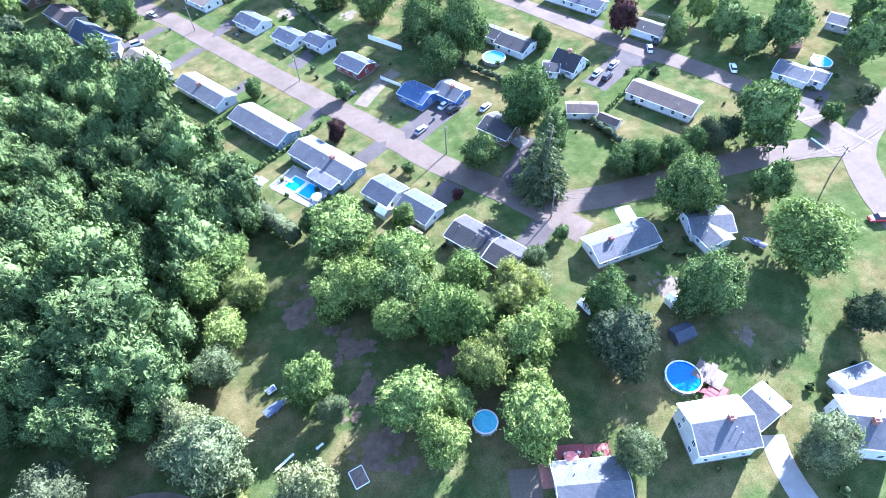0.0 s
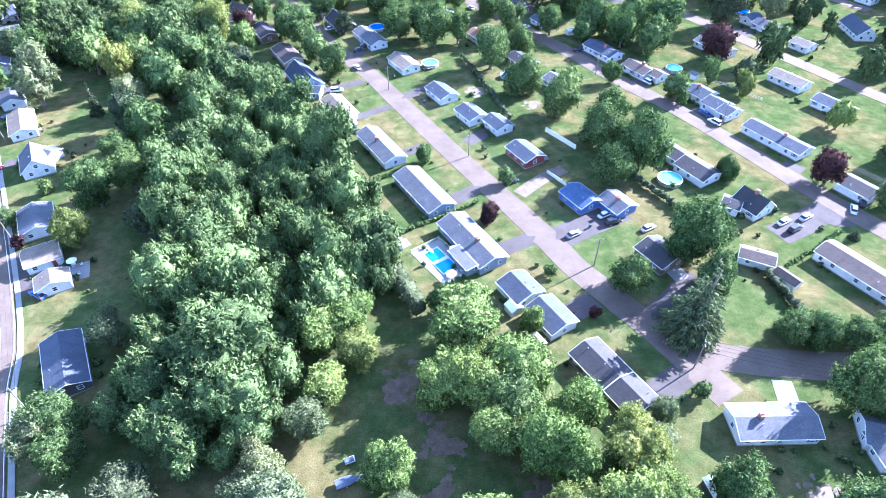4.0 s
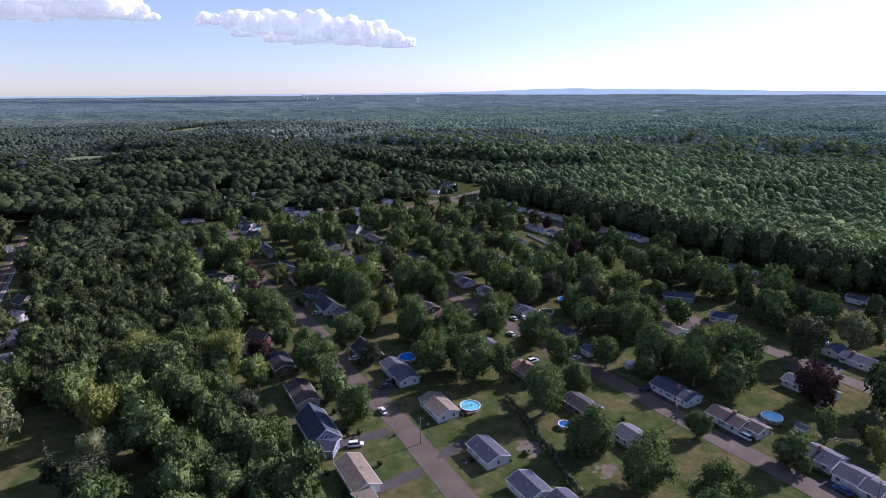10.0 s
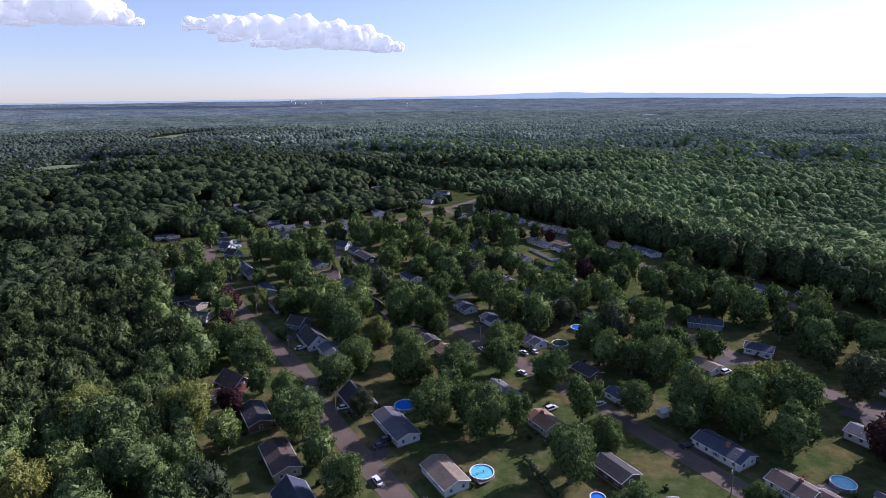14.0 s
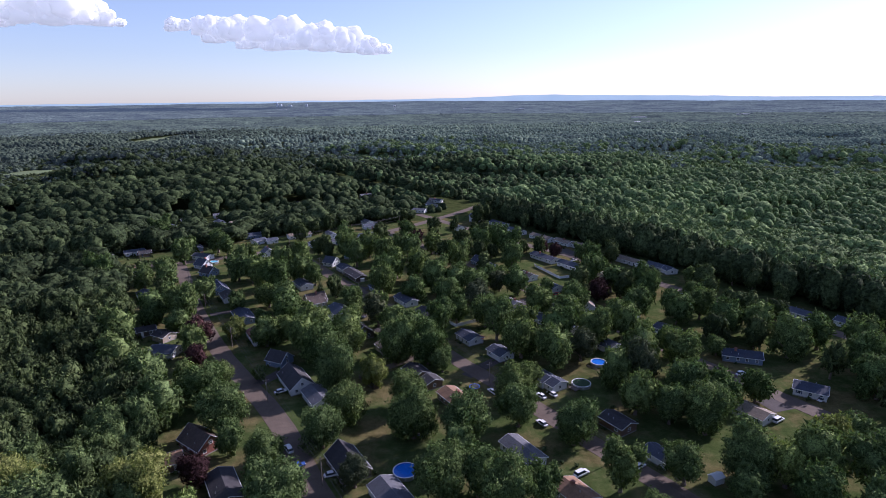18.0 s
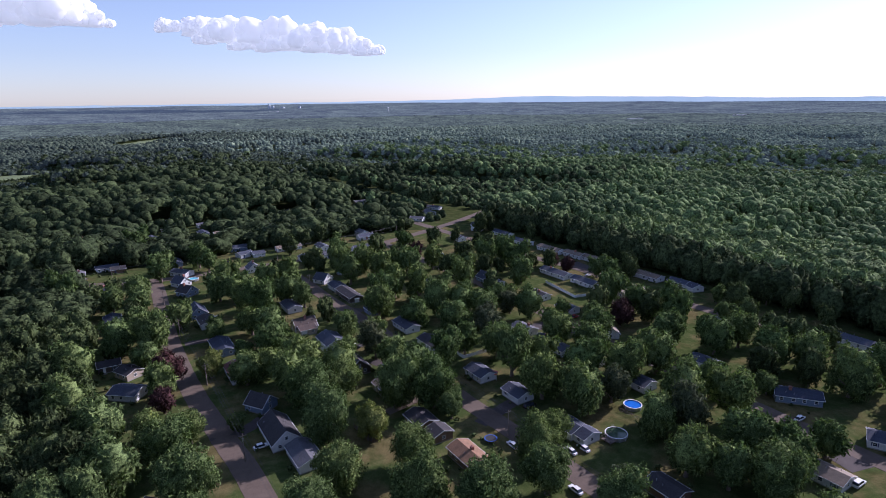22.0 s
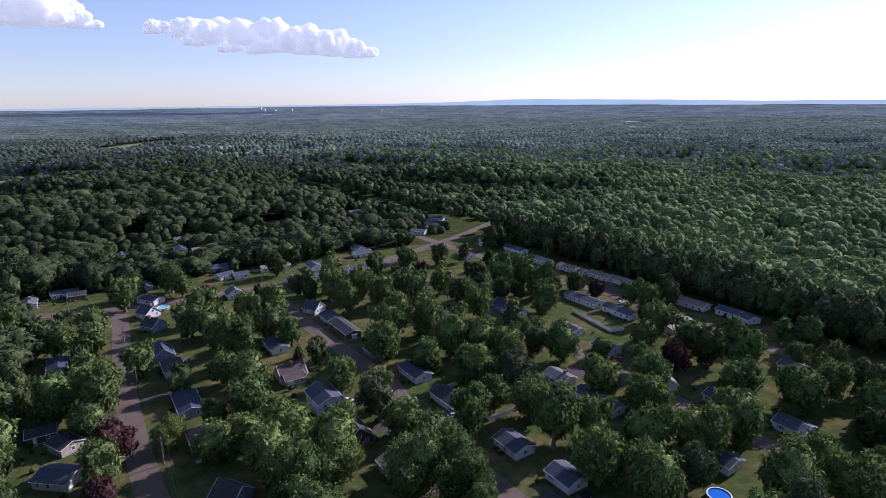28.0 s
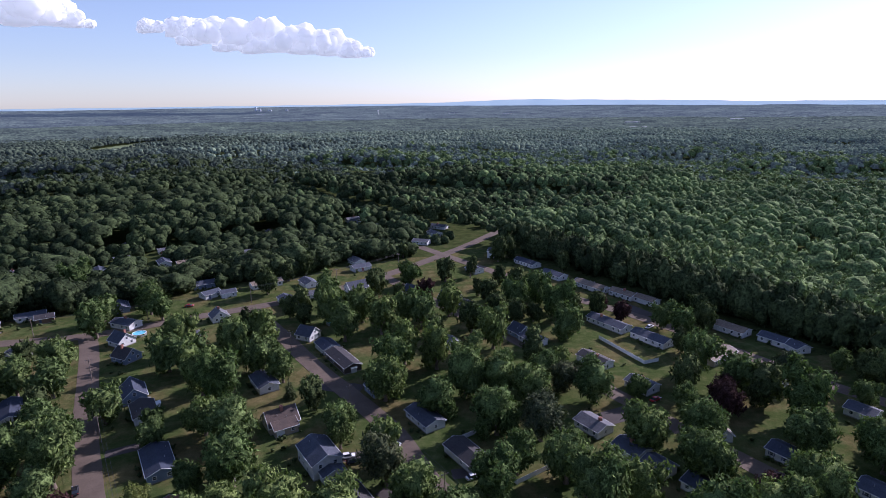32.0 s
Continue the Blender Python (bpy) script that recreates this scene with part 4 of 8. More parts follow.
def wood_of(rng, R, H, base, kind, sides=7):
    """Tapered trunk and limbs."""
    r0 = 0.028 * H + 0.07
    top = H * (0.9 if kind in ("fir", "thuja") else 0.55)
    bend = rng.normal(scale=0.02 * H, size=2)
    pts = [(0, 0, -0.3), (0, 0, 0.4), (bend[0] * 0.3, bend[1] * 0.3, base), (bend[0], bend[1], top)]
    parts = [tube_data(pts, [r0 * 1.5, r0 * 1.05, r0 * 0.85, r0 * 0.25], sides)]
    if kind not in ("fir", "thuja"):
        for i in range(6):
            a = 6.283 * (i + rng.uniform(-0.3, 0.3)) / 6
            z = base * rng.uniform(0.75, 1.0) + (top - base) * 0.12 * i / 2
            q = rng.uniform(0.4, 0.6)
            parts.append(tube_data([(bend[0] * 0.4, bend[1] * 0.4, z), (math.cos(a) * R * q * 0.5, math.sin(a) * R * q * 0.5, z + H * 0.14),
                                    (math.cos(a) * R * q, math.sin(a) * R * q, z + H * 0.24)], [r0 * 0.5, r0 * 0.34, r0 * 0.12], 5))
    return join_data(parts)


def tree_template(seed, kind, n, leaf, level=3, R=6.0, H=14.0):
    rng = np.random.default_rng(seed)
    base = {"fir": 0.08, "thuja": 0.04}.get(kind, 0.09) * H
    if kind in ("fir", "thuja"):
        lobes = lobes_of(rng, R, H, base)
        crown = quad_mesh("crown", needle_blades(rng, lobes, n, leaf * 1.1), LEAF[kind], core_masses(rng, lobes, 0.7))
    else:
        more = int(rng.integers(2, 6))
        skin, inner = (crown_shells(np.random.default_rng(seed + 5000), k, more) for k in (level + 1, level))
        leaves = crown_shape(blades(rng, skin, NET[level + 1][1], n, leaf / R), R, H, base)
        crown = quad_mesh("crown", leaves, LEAF[kind], crown_shape(inner * rng.uniform(0.80, 0.97, inner.shape[:2] + (1,)), R, H, base), NET[level][1])
    trunk = mesh_of("trunk", *wood_of(rng, R, H, base, kind), BARK, None, True)
    return trunk, crown


TEMPLATES = {}
for _k, _c in (("oak", 7), ("light", 3), ("pale", 3), ("soft", 4), ("dark", 3), ("plum", 2), ("fir", 2), ("thuja", 1)):
    TEMPLATES[_k] = [[tree_template(11 * i + len(_k) * 101 + 57 * j, _k, n, leaf, level) for i in range(max(2, min(_c, 7 - j)))]
                     for j, (n, leaf, level) in enumerate(((5400, 0.26, 3), (2300, 0.40, 3), (1300, 0.54, 2)))]
SMALL = {k: [tree_template(23 * i + len(k), k, 1100, 0.60, 2) for i in range(2)] for k in ("oak", "light", "pale", "soft", "dark", "plum", "thuja", "fir")}
TREE_WORDS = {"oak": "full green broadleaf tree with a broad uneven crown", "light": "yellow-green broadleaf tree with loose foliage", "pale": "grey-green tree with a soft feathery crown", "soft": "light green tree with soft feathery foliage",
              "dark": "dense deep-green tree with a rounded crown", "plum": "purple-leaved maple with a dense crown", "fir": "tall evergreen conifer with drooping boughs", "thuja": "narrow upright evergreen beside the lawn"}
TREE_AT = []
TREE_COUNT = [0]


def tree(x, y, R, H, kind="oak", tier=0):
    TREE_COUNT[0] += 1
    n = TREE_COUNT[0]
    TREE_AT.append((x, y, R))
    rng = random.Random(n * 7 + 3)
    pool = SMALL[kind] if R < 3.4 else TEMPLATES[kind][tier]
    trunk, crown = pool[n % len(pool)]
    root = empty("tree", pose(x, y, 0, rng.uniform(-2, 2), rng.uniform(-2, 2), rng.uniform(0, 360)))
    root.scale = (R / 6.0, R / 6.0, H / 14.0)
    word = TREE_WORDS[kind]
    if R < 2.6:
        word = {"oak": "rounded green garden shrub on the lawn", "plum": "small purple-leaved shrub on the lawn"}.get(kind, "small " + word)
    tagged(root, word, "shrub" if R < 2.6 else "tree", "trees of the neighbourhood")
    put("trunk", trunk, root)
    put("crown", crown, root)
    return root


tree(20.5, 21.5, 7.4, 15.6, "oak", 0)
tree(30.5, 8, 6.0, 13.2, "soft", 0)
tree(20.5, -5.5, 4.6, 10.6, "soft", 0)
tree(27.5, 13.8, 6.2, 13.6, "oak", 0)
tree(12.6, 30.5, 6.0, 13.0, "soft", 0)
tree(58.2, 2.3, 6.0, 13.0, "oak", 0)
tree(-21.1, -12, 4.2, 9.5, "light", 0)
tree(-69.5, 18, 6.4, 14, "pale", 0)
tree(76.1, -37.2, 5.8, 13.4, "pale", 0)
tree(45.7, -25.7, 5.1, 11.2, "pale", 0)
tree(102.9, -20.9, 5.5, 12.6, "dark", 0)
tree(32.5, -14.5, 8, 16.7, "soft", 0)
tree(16.4, -11, 5.8, 12.5, "soft", 0)
tree(-7.7, -10.7, 7, 14.6, "pale", 0)
tree(54.3, -7.4, 8, 18, "dark", 0)
tree(34.9, -6.6, 5.1, 10.9, "soft", 0)
tree(104.5, -2.5, 10.8, 19.0, "soft", 0)
tree(77.4, -3.6, 8.7, 19.4, "oak", 0)
tree(-57.1, -2.8, 9.2, 21.9, "pale", 0)
tree(13.2, -2.5, 7.7, 15.9, "soft", 0)
tree(28.3, -0.5, 6.5, 13.8, "light", 0)
tree(38.1, 0.7, 7.5, 15.9, "soft", 0)
tree(46.5, 1.9, 4.4, 9.8, "soft", 0)
tree(-21.8, 2.1, 8.5, 17.6, "pale", 0)
tree(-0.7, 2.9, 3.7, 8.4, "pale", 0)
tree(60.2, 4.6, 4.1, 9.8, "soft", 0)
tree(-47.9, 5, 6.5, 14.9, "dark", 0)
tree(42.8, 5.1, 5.5, 11.7, "soft", 0)
tree(-28.9, 6.5, 4.9, 10.6, "pale", 0)
tree(-2.4, 9.3, 6.3, 13.3, "soft", 0)
tree(-25.6, 10.3, 5.6, 11.8, "pale", 0)
tree(42, 11.7, 7, 14.7, "light", 0)
tree(25.4, 12.1, 7.7, 16, "soft", 0)
tree(47.5, 13.1, 4.3, 9.5, "pale", 0)
tree(-62.9, 14.2, 5.5, 12.7, "oak", 0)
tree(110.9, 15.5, 5.6, 12.9, "oak", 1)
tree(17.1, 16.2, 6, 12.9, "soft", 0)
tree(28.8, 18, 5.6, 12, "soft", 0)
tree(50.9, 19.5, 3.7, 8.4, "pale", 0)
tree(-19.3, 19.9, 5.2, 11.4, "pale", 0)
tree(33.8, 20.8, 6.3, 13.2, "soft", 0)
tree(-66.1, 21, 6.2, 14.1, "oak", 0)
tree(91.4, 21, 8.4, 18.7, "oak", 0)
tree(60.6, 24.8, 2.3, 4.6, "oak", 0)
tree(15.6, 25.1, 7.5, 15.6, "soft", 0)
tree(8, 27, 7.5, 15.8, "soft", 0)
tree(-15.7, 27.3, 5.5, 11.7, "soft", 0)
tree(23, 28.6, 8.4, 17.4, "soft", 0)
tree(148.3, 32.4, 3.7, 8.2, "oak", 1)
tree(124.4, 33.9, 9.2, 21.2, "oak", 1)
tree(162.8, 34.5, 3.5, 7.8, "dark", 1)
tree(98.2, 35.8, 4.9, 10.5, "oak", 0)
tree(105.7, 36.2, 4.9, 10.5, "oak", 0)
tree(-10.6, 36.4, 5.5, 11.7, "light", 0)
tree(91.8, 37.2, 4.9, 10.5, "oak", 0)
tree(85.9, 38.5, 4.9, 10.5, "oak", 0)
tree(-18.7, 40.2, 6.7, 14.3, "soft", 0)
tree(107.9, 40.4, 2.6, 6.2, "pale", 1)
tree(13, 40.5, 9.3, 19.2, "soft", 0)
tree(64, 41.4, 8.8, 22.5, "fir", 0)
tree(-65, 43.4, 5.1, 11.8, "pale", 0)
tree(28.6, 44, 3.7, 8.4, "soft", 0)
tree(-12.7, 45.2, 6.6, 14, "soft", 0)
tree(43.5, 46.9, 1.9, 3.9, "plum", 0)
tree(8.2, 49.3, 4.4, 10.5, "oak", 0)
tree(177.7, 49.8, 8.2, 18.4, "oak", 1)
tree(74.1, 54.9, 6.4, 14.6, "oak", 0)
tree(54.1, 55.1, 5.8, 13.3, "oak", 0)
tree(188.7, 60.1, 6.9, 15.8, "oak", 1)
tree(35.5, 61, 1.9, 3.9, "oak", 0)
tree(73, 64.9, 9.2, 21.5, "oak", 0)
tree(162.2, 65.8, 8.5, 19, "oak", 1)
tree(150.5, 67.2, 4.8, 11.1, "oak", 1)
tree(-63.4, 70.3, 4.2, 9.9, "dark", 0)
tree(119.9, 71.5, 1.9, 3.8, "thuja", 1)
tree(155.6, 73.2, 5.1, 11.8, "oak", 1)
tree(-38.1, 75.3, 3.9, 8.6, "oak", 0)
tree(-103.1, 77.3, 2.2, 4.5, "plum", 0)
tree(-87.3, 77.3, 6.2, 14.1, "light", 0)
tree(150.2, 78, 6.6, 15.1, "oak", 1)
tree(-70.9, 82.2, 5.5, 12.6, "dark", 0)
tree(22.4, 82.8, 3.5, 7.7, "plum", 0)
tree(136, 83.7, 4.7, 11.1, "oak", 1)
tree(-110.1, 86, 3.6, 8.1, "oak", 0)
tree(-88.2, 94.6, 7.8, 17.6, "oak", 0)
tree(124.4, 95.6, 6, 13.8, "plum", 1)
tree(60.7, 99.2, 7.3, 16.4, "oak", 0)
tree(96, 100.5, 4.1, 9.7, "oak", 0)
tree(29.4, 100.8, 3.2, 7.2, "oak", 0)
tree(-106.9, 101.5, 2.5, 5.9, "oak", 0)
tree(-81, 101.5, 6.8, 15.3, "oak", 0)
tree(70.8, 105.6, 9.2, 22.5, "oak", 0)
tree(5, 112.3, 3.5, 7.8, "oak", 0)
tree(-89.9, 113.8, 6.4, 14.7, "oak", 0)
tree(62.2, 118.7, 8.7, 19.5, "oak", 0)
tree(65.4, 128, 8.7, 18.6, "oak", 0)
tree(52.5, 139.5, 8.7, 18.4, "oak", 0)
tree(-110.6, 147.9, 3.1, 12.2, "thuja", 0)
tree(-97.7, 149.1, 7.1, 16, "pale", 0)
tree(97.3, 149.3, 5.8, 12.6, "oak", 1)
tree(-133.2, 155.9, 9.2, 22.5, "pale", 1)
tree(42, 156.4, 8.4, 17.8, "oak", 0)
tree(77, 164.2, 4.6, 10.3, "oak", 0)
tree(-30.1, 174.6, 7.2, 15.6, "oak", 0)
tree(32.4, 178.3, 9.2, 19.8, "oak", 0)
tree(125, 181.1, 8.1, 17.4, "plum", 1)
tree(-147.4, 183, 8.5, 19.1, "oak", 1)
tree(99.5, 188, 8.2, 17.5, "oak", 1)
tree(46.2, 192.9, 6.5, 14, "oak", 0)
tree(10.5, 200.7, 9.2, 22.5, "oak", 0)
tree(108.6, 202.3, 9, 19.1, "oak", 1)
tree(-45.7, 202.5, 9.2, 20, "oak", 0)
tree(-81.6, 205.3, 9.2, 22.5, "light", 0)
tree(-112.3, 205.9, 9.2, 22.5, "light", 0)
tree(-4.6, 208.8, 9.2, 20.5, "oak", 0)
tree(98.2, 209.3, 9.2, 20.6, "oak", 1)
tree(61.9, 210.7, 7.2, 15.6, "oak", 0)
tree(81.3, 211.3, 9.1, 19.2, "oak", 0)
tree(-28.8, 215.4, 5.7, 12.5, "dark", 0)
tree(142.6, 217.7, 9.2, 21.3, "dark", 1)
tree(-72.6, 218.2, 5.4, 11.8, "plum", 0)
tree(120.3, 224.5, 6.2, 13.4, "oak", 1)
tree(-55.9, 225.7, 6.9, 14.9, "oak", 0)
tree(167.3, 226.2, 8.3, 17.6, "pale", 1)
tree(36.8, 231.6, 8, 17, "oak", 0)
tree(182.4, 234, 5.1, 16.3, "fir", 2)
tree(79.5, 234.4, 9.2, 20.7, "oak", 0)
tree(-40.7, 235.1, 8, 17.1, "oak", 0)
tree(3.6, 235.2, 9.2, 21.1, "oak", 0)
tree(-12.5, 238.7, 9.2, 21.3, "oak", 0)
tree(21.5, 243.1, 8.2, 17.6, "oak", 0)
tree(87.4, 243.3, 8.8, 18.8, "oak", 1)
tree(-72.4, 244, 9.2, 21.2, "oak", 0)
tree(167.3, 245.8, 9.2, 20.6, "oak", 1)
tree(-34.9, 247.7, 8.4, 17.8, "oak", 0)
tree(149.6, 251.5, 9.2, 20, "oak", 1)
tree(106.4, 252.6, 6.7, 14.5, "oak", 1)
tree(81.8, 252.7, 9.2, 20.4, "oak", 1)
tree(21.9, 257.3, 7.6, 16.3, "oak", 0)
tree(-14.8, 257.8, 7.6, 16.2, "oak", 0)
tree(-85.2, 261.3, 9.2, 19.9, "oak", 0)
tree(28.8, 264.8, 6.5, 14.1, "oak", 0)
tree(159, 270.4, 9.2, 20.5, "oak", 1)
tree(-94.2, 271.1, 7.8, 16.7, "oak", 0)
tree(-108.6, 272.6, 9.2, 22.5, "oak", 1)
tree(-40.7, 274, 9.2, 22.5, "oak", 0)
tree(89, 274.1, 9.2, 19.4, "oak", 1)
tree(-84, 275.3, 6, 13.1, "oak", 0)
tree(75.9, 278.3, 9.2, 22.5, "oak", 1)
tree(-71.3, 281.5, 3.7, 7.8, "oak", 0)
tree(42.9, 283.5, 9.2, 22.5, "oak", 1)
tree(-1.4, 283.8, 5.2, 11.4, "oak", 0)
tree(167.6, 284.7, 9.2, 22.5, "oak", 2)
tree(139.4, 286, 9.2, 22.5, "oak", 1)
tree(-127.8, 289.7, 9.2, 19.9, "oak", 1)
tree(111.7, 290, 4.5, 10.2, "oak", 1)
tree(-0.6, 290.5, 4.9, 10.8, "oak", 0)
tree(92.8, 291.6, 7.4, 15.9, "oak", 1)
tree(-7.4, 291.8, 9.2, 21.9, "oak", 0)
tree(-20, 292.3, 9.2, 22.5, "oak", 0)
tree(156.2, 292.7, 8.7, 18.5, "oak", 2)
tree(-49.2, 293.1, 9.2, 21.5, "oak", 0)
tree(31.7, 294.3, 9.2, 22.5, "oak", 1)
tree(208.6, 294.5, 7.7, 16.5, "oak", 2)
tree(-100.2, 295.3, 5.5, 12.1, "plum", 1)
tree(-39.6, 298.1, 8.9, 18.8, "oak", 0)
tree(47.6, 299.5, 9.2, 22.4, "oak", 1)
tree(63.5, 301.3, 9.2, 21.1, "oak", 1)
tree(-57, 302.5, 9.2, 22.5, "oak", 1)
tree(-11.5, 302.8, 9.2, 22, "oak", 1)
tree(237.4, 303.8, 9.2, 22.5, "oak", 2)
tree(138.5, 306.3, 9.2, 20, "oak", 1)
tree(-40.6, 308.6, 9.2, 21.4, "oak", 1)
tree(79.8, 309.3, 9.2, 21.9, "oak", 1)
tree(124.8, 309.5, 9.2, 21.6, "oak", 1)
tree(69, 311.5, 6.6, 14.4, "plum", 1)
tree(24, 312.4, 9.2, 21.8, "oak", 1)
tree(-77, 314.1, 7.5, 16, "oak", 1)
tree(-139.2, 314.5, 9.2, 22.5, "oak", 1)
tree(-55.6, 314.7, 9.2, 22.1, "oak", 1)
tree(-106.2, 315.7, 7.5, 16.1, "plum", 1)
tree(-70.3, 319.9, 6.8, 14.6, "oak", 1)
tree(0, 320.3, 8.3, 17.7, "oak", 1)
tree(-21.1, 321.2, 8.4, 17.8, "oak", 1)
tree(-92.9, 321.8, 5.9, 12.9, "light", 1)
tree(110.7, 324.3, 9.2, 20.2, "oak", 1)
tree(60, 326.2, 9.1, 19.4, "oak", 1)
tree(20.7, 328.8, 8.7, 18.5, "oak", 1)
tree(124.1, 330, 8, 17.1, "oak", 1)
tree(-121.6, 331.1, 6.9, 14.8, "oak", 1)
tree(-29.2, 332.5, 8.2, 17.5, "dark", 1)
tree(-83.1, 334.2, 5.1, 11.2, "oak", 1)
tree(95.1, 334.4, 9.2, 20.3, "oak", 1)
tree(-71.9, 335.9, 9.2, 20.5, "oak", 1)
tree(-122.1, 340.2, 9.2, 22.5, "oak", 1)
tree(-137, 341.2, 9.2, 21.5, "oak", 1)
tree(66, 341.4, 8.8, 18.8, "oak", 1)
tree(49.5, 341.9, 8.5, 18, "oak", 1)
tree(18.8, 350.1, 8.7, 18.6, "dark", 1)
tree(106.2, 351.4, 9.2, 22.5, "oak", 2)
tree(-43.7, 351.9, 6.8, 14.7, "oak", 1)
tree(5.6, 354.9, 9.2, 20.4, "oak", 1)
tree(-129.4, 355, 8.8, 18.8, "oak", 1)
tree(-102.5, 357.4, 5.3, 11.7, "oak", 1)
tree(83.1, 357.8, 7, 15, "plum", 1)
tree(-78.2, 357.8, 9, 19, "oak", 1)
tree(70.3, 358.8, 5.6, 12.2, "oak", 1)
tree(-44.4, 359.3, 6.5, 14, "oak", 1)
tree(133.8, 359.7, 5.1, 11.3, "oak", 2)
tree(-87.9, 364, 7.6, 16.3, "oak", 1)
tree(-137.4, 364.4, 8.3, 17.6, "oak", 2)
tree(86.4, 366.3, 5.8, 12.6, "plum", 2)
tree(-104.9, 366.7, 4.4, 9.9, "oak", 1)
tree(-12.5, 367.9, 7.9, 16.8, "oak", 1)
tree(43.4, 371.6, 8.7, 18.5, "oak", 1)
tree(21, 372.4, 8.7, 18.5, "oak", 1)
tree(95.4, 373.4, 8.9, 18.9, "oak", 2)
tree(59.9, 373.5, 4.7, 10.4, "oak", 1)
tree(-124, 374, 7.6, 16.3, "oak", 2)
tree(118.7, 378.1, 7.3, 15.7, "dark", 2)
tree(10.6, 379.7, 8.9, 18.9, "oak", 1)
tree(34.9, 380.2, 6.7, 14.5, "dark", 1)
tree(-30.3, 380.6, 9.2, 22, "oak", 1)
tree(-1.6, 380.7, 9.2, 22.5, "oak", 1)
tree(-87.4, 381.3, 9.2, 22.5, "oak", 1)
tree(143.3, 384.1, 5, 11, "oak", 2)
tree(-64.9, 385.7, 2.8, 8.8, "fir", 1)
tree(28.4, 388.4, 6.9, 14.9, "oak", 1)
tree(90.3, 389.9, 9.2, 21.7, "oak", 2)
tree(-97.7, 391.3, 9.2, 21.6, "oak", 2)
tree(-152.5, 395.1, 8.5, 18, "oak", 2)
tree(-165.8, 396.5, 8.5, 18, "oak", 2)
tree(37.6, 396.6, 5.7, 12.4, "oak", 2)
tree(-27.5, 398.3, 9.2, 22.5, "oak", 2)
tree(0.7, 398.7, 8.2, 17.4, "oak", 2)
tree(-69.9, 398.8, 7, 15.1, "oak", 2)
tree(-10.3, 404.1, 9.2, 22.5, "oak", 2)
tree(-79.1, 406.7, 9.2, 20, "oak", 2)
tree(-107.9, 407.7, 9.2, 20.1, "oak", 2)
tree(-195.2, 408.7, 9.2, 22.4, "oak", 2)
tree(-23.2, 409.9, 9.2, 22.5, "oak", 2)
tree(-117.6, 413.1, 9.1, 19.2, "oak", 2)
tree(-161.6, 416.8, 8.6, 18.4, "oak", 2)
tree(-94, 419.9, 9.2, 22.5, "oak", 2)
tree(15.3, 421.4, 9.2, 21.6, "oak", 2)
tree(-84.2, 425.9, 9.2, 22.2, "oak", 2)
tree(101.5, 426.1, 8.2, 17.5, "oak", 2)
tree(49.7, 428.8, 9.2, 20.8, "oak", 2)
tree(-118.5, 429.6, 9.2, 22.2, "oak", 2)
tree(96.7, 434.7, 6.7, 14.5, "oak", 2)
tree(-49.6, 436.6, 9.1, 19.3, "oak", 2)
tree(-33.4, 442.4, 9.2, 22.5, "oak", 2)
tree(82, 447.3, 5.7, 12.4, "plum", 2)
tree(-14.1, 448.3, 9.2, 20.8, "oak", 2)
tree(50.7, 449.2, 9.2, 22.5, "oak", 2)
tree(-164.8, 452.8, 9.2, 19.4, "oak", 2)
tree(-22.1, 455.3, 9.2, 20.1, "oak", 2)
tree(-43, 459.2, 9.2, 22.5, "oak", 2)
tree(-59.7, 462.2, 9.2, 22.5, "oak", 2)
tree(-0.3, 462.7, 8.5, 18.1, "oak", 2)
tree(77, 463.2, 5.3, 11.8, "plum", 2)
tree(35.3, 463.3, 9.2, 22.1, "oak", 2)
tree(-169.2, 471.4, 8.5, 18, "oak", 2)
tree(45.4, 473.9, 9.2, 22.5, "oak", 2)
tree(-60.9, 474, 9.2, 22.5, "oak", 2)
tree(-143.4, 474.1, 7.8, 16.6, "oak", 2)
tree(-152.5, 483, 9.2, 19.9, "oak", 2)
tree(-12.7, 487.7, 7.1, 15.3, "plum", 2)
tree(-18.1, 516.5, 7.7, 16.4, "oak", 2)
tree(-206.3, 519, 9.2, 22.5, "oak", 2)

tree(112.3, 36.6, 4.8, 10.0, "dark", 0)
tree(118.0, 37.4, 4.6, 9.5, "dark", 0)
# trees along the western road
tree(-234.8, 267.6, 6.5, 14, "pale", 1)
tree(-195.7, 250.0, 6, 13, "soft", 1)
tree(-163.4, 195.5, 6, 13, "pale", 1)
tree(-167.5, 227.1, 6.5, 14, "oak", 1)
tree(-212.5, 297.6, 6.5, 14, "oak", 1)
tree(-284.9, 347.7, 6.5, 14, "oak", 1)
tree(-152.6, 165.6, 5.5, 12, "oak", 1)
# a shaded group of tall trees round the lower end of the second street
tree(61, 266.4, 7.2, 18.5, "oak", 1)
tree(72.5, 266.5, 7.6, 20, "dark", 1)
tree(70.8, 241, 6.8, 17, "oak", 1)
tree(42.9, 243, 5.2, 9.5, "dark", 1)
tree(5, 209.8, 7.6, 18, "oak", 1)
tree(20.7, 203, 6.2, 14.5, "oak", 1)
tree(0.3, 223.5, 6.6, 16, "oak", 1)
tree(88.6, 207.8, 7.4, 17, "soft", 1)
tree(74.9, 203, 6, 12, "oak", 1)


# ---- woodland ----
def inside(px, py, poly):
    hit = np.zeros(len(px), bool)
    for (x1, y1), (x2, y2) in zip(poly, poly[1:] + poly[:1]):
        c = (y1 > py) != (y2 > py)
        hit ^= c & (px < (x2 - x1) * (py - y1) / (y2 - y1 + 1e-9) + x1)
    return hit


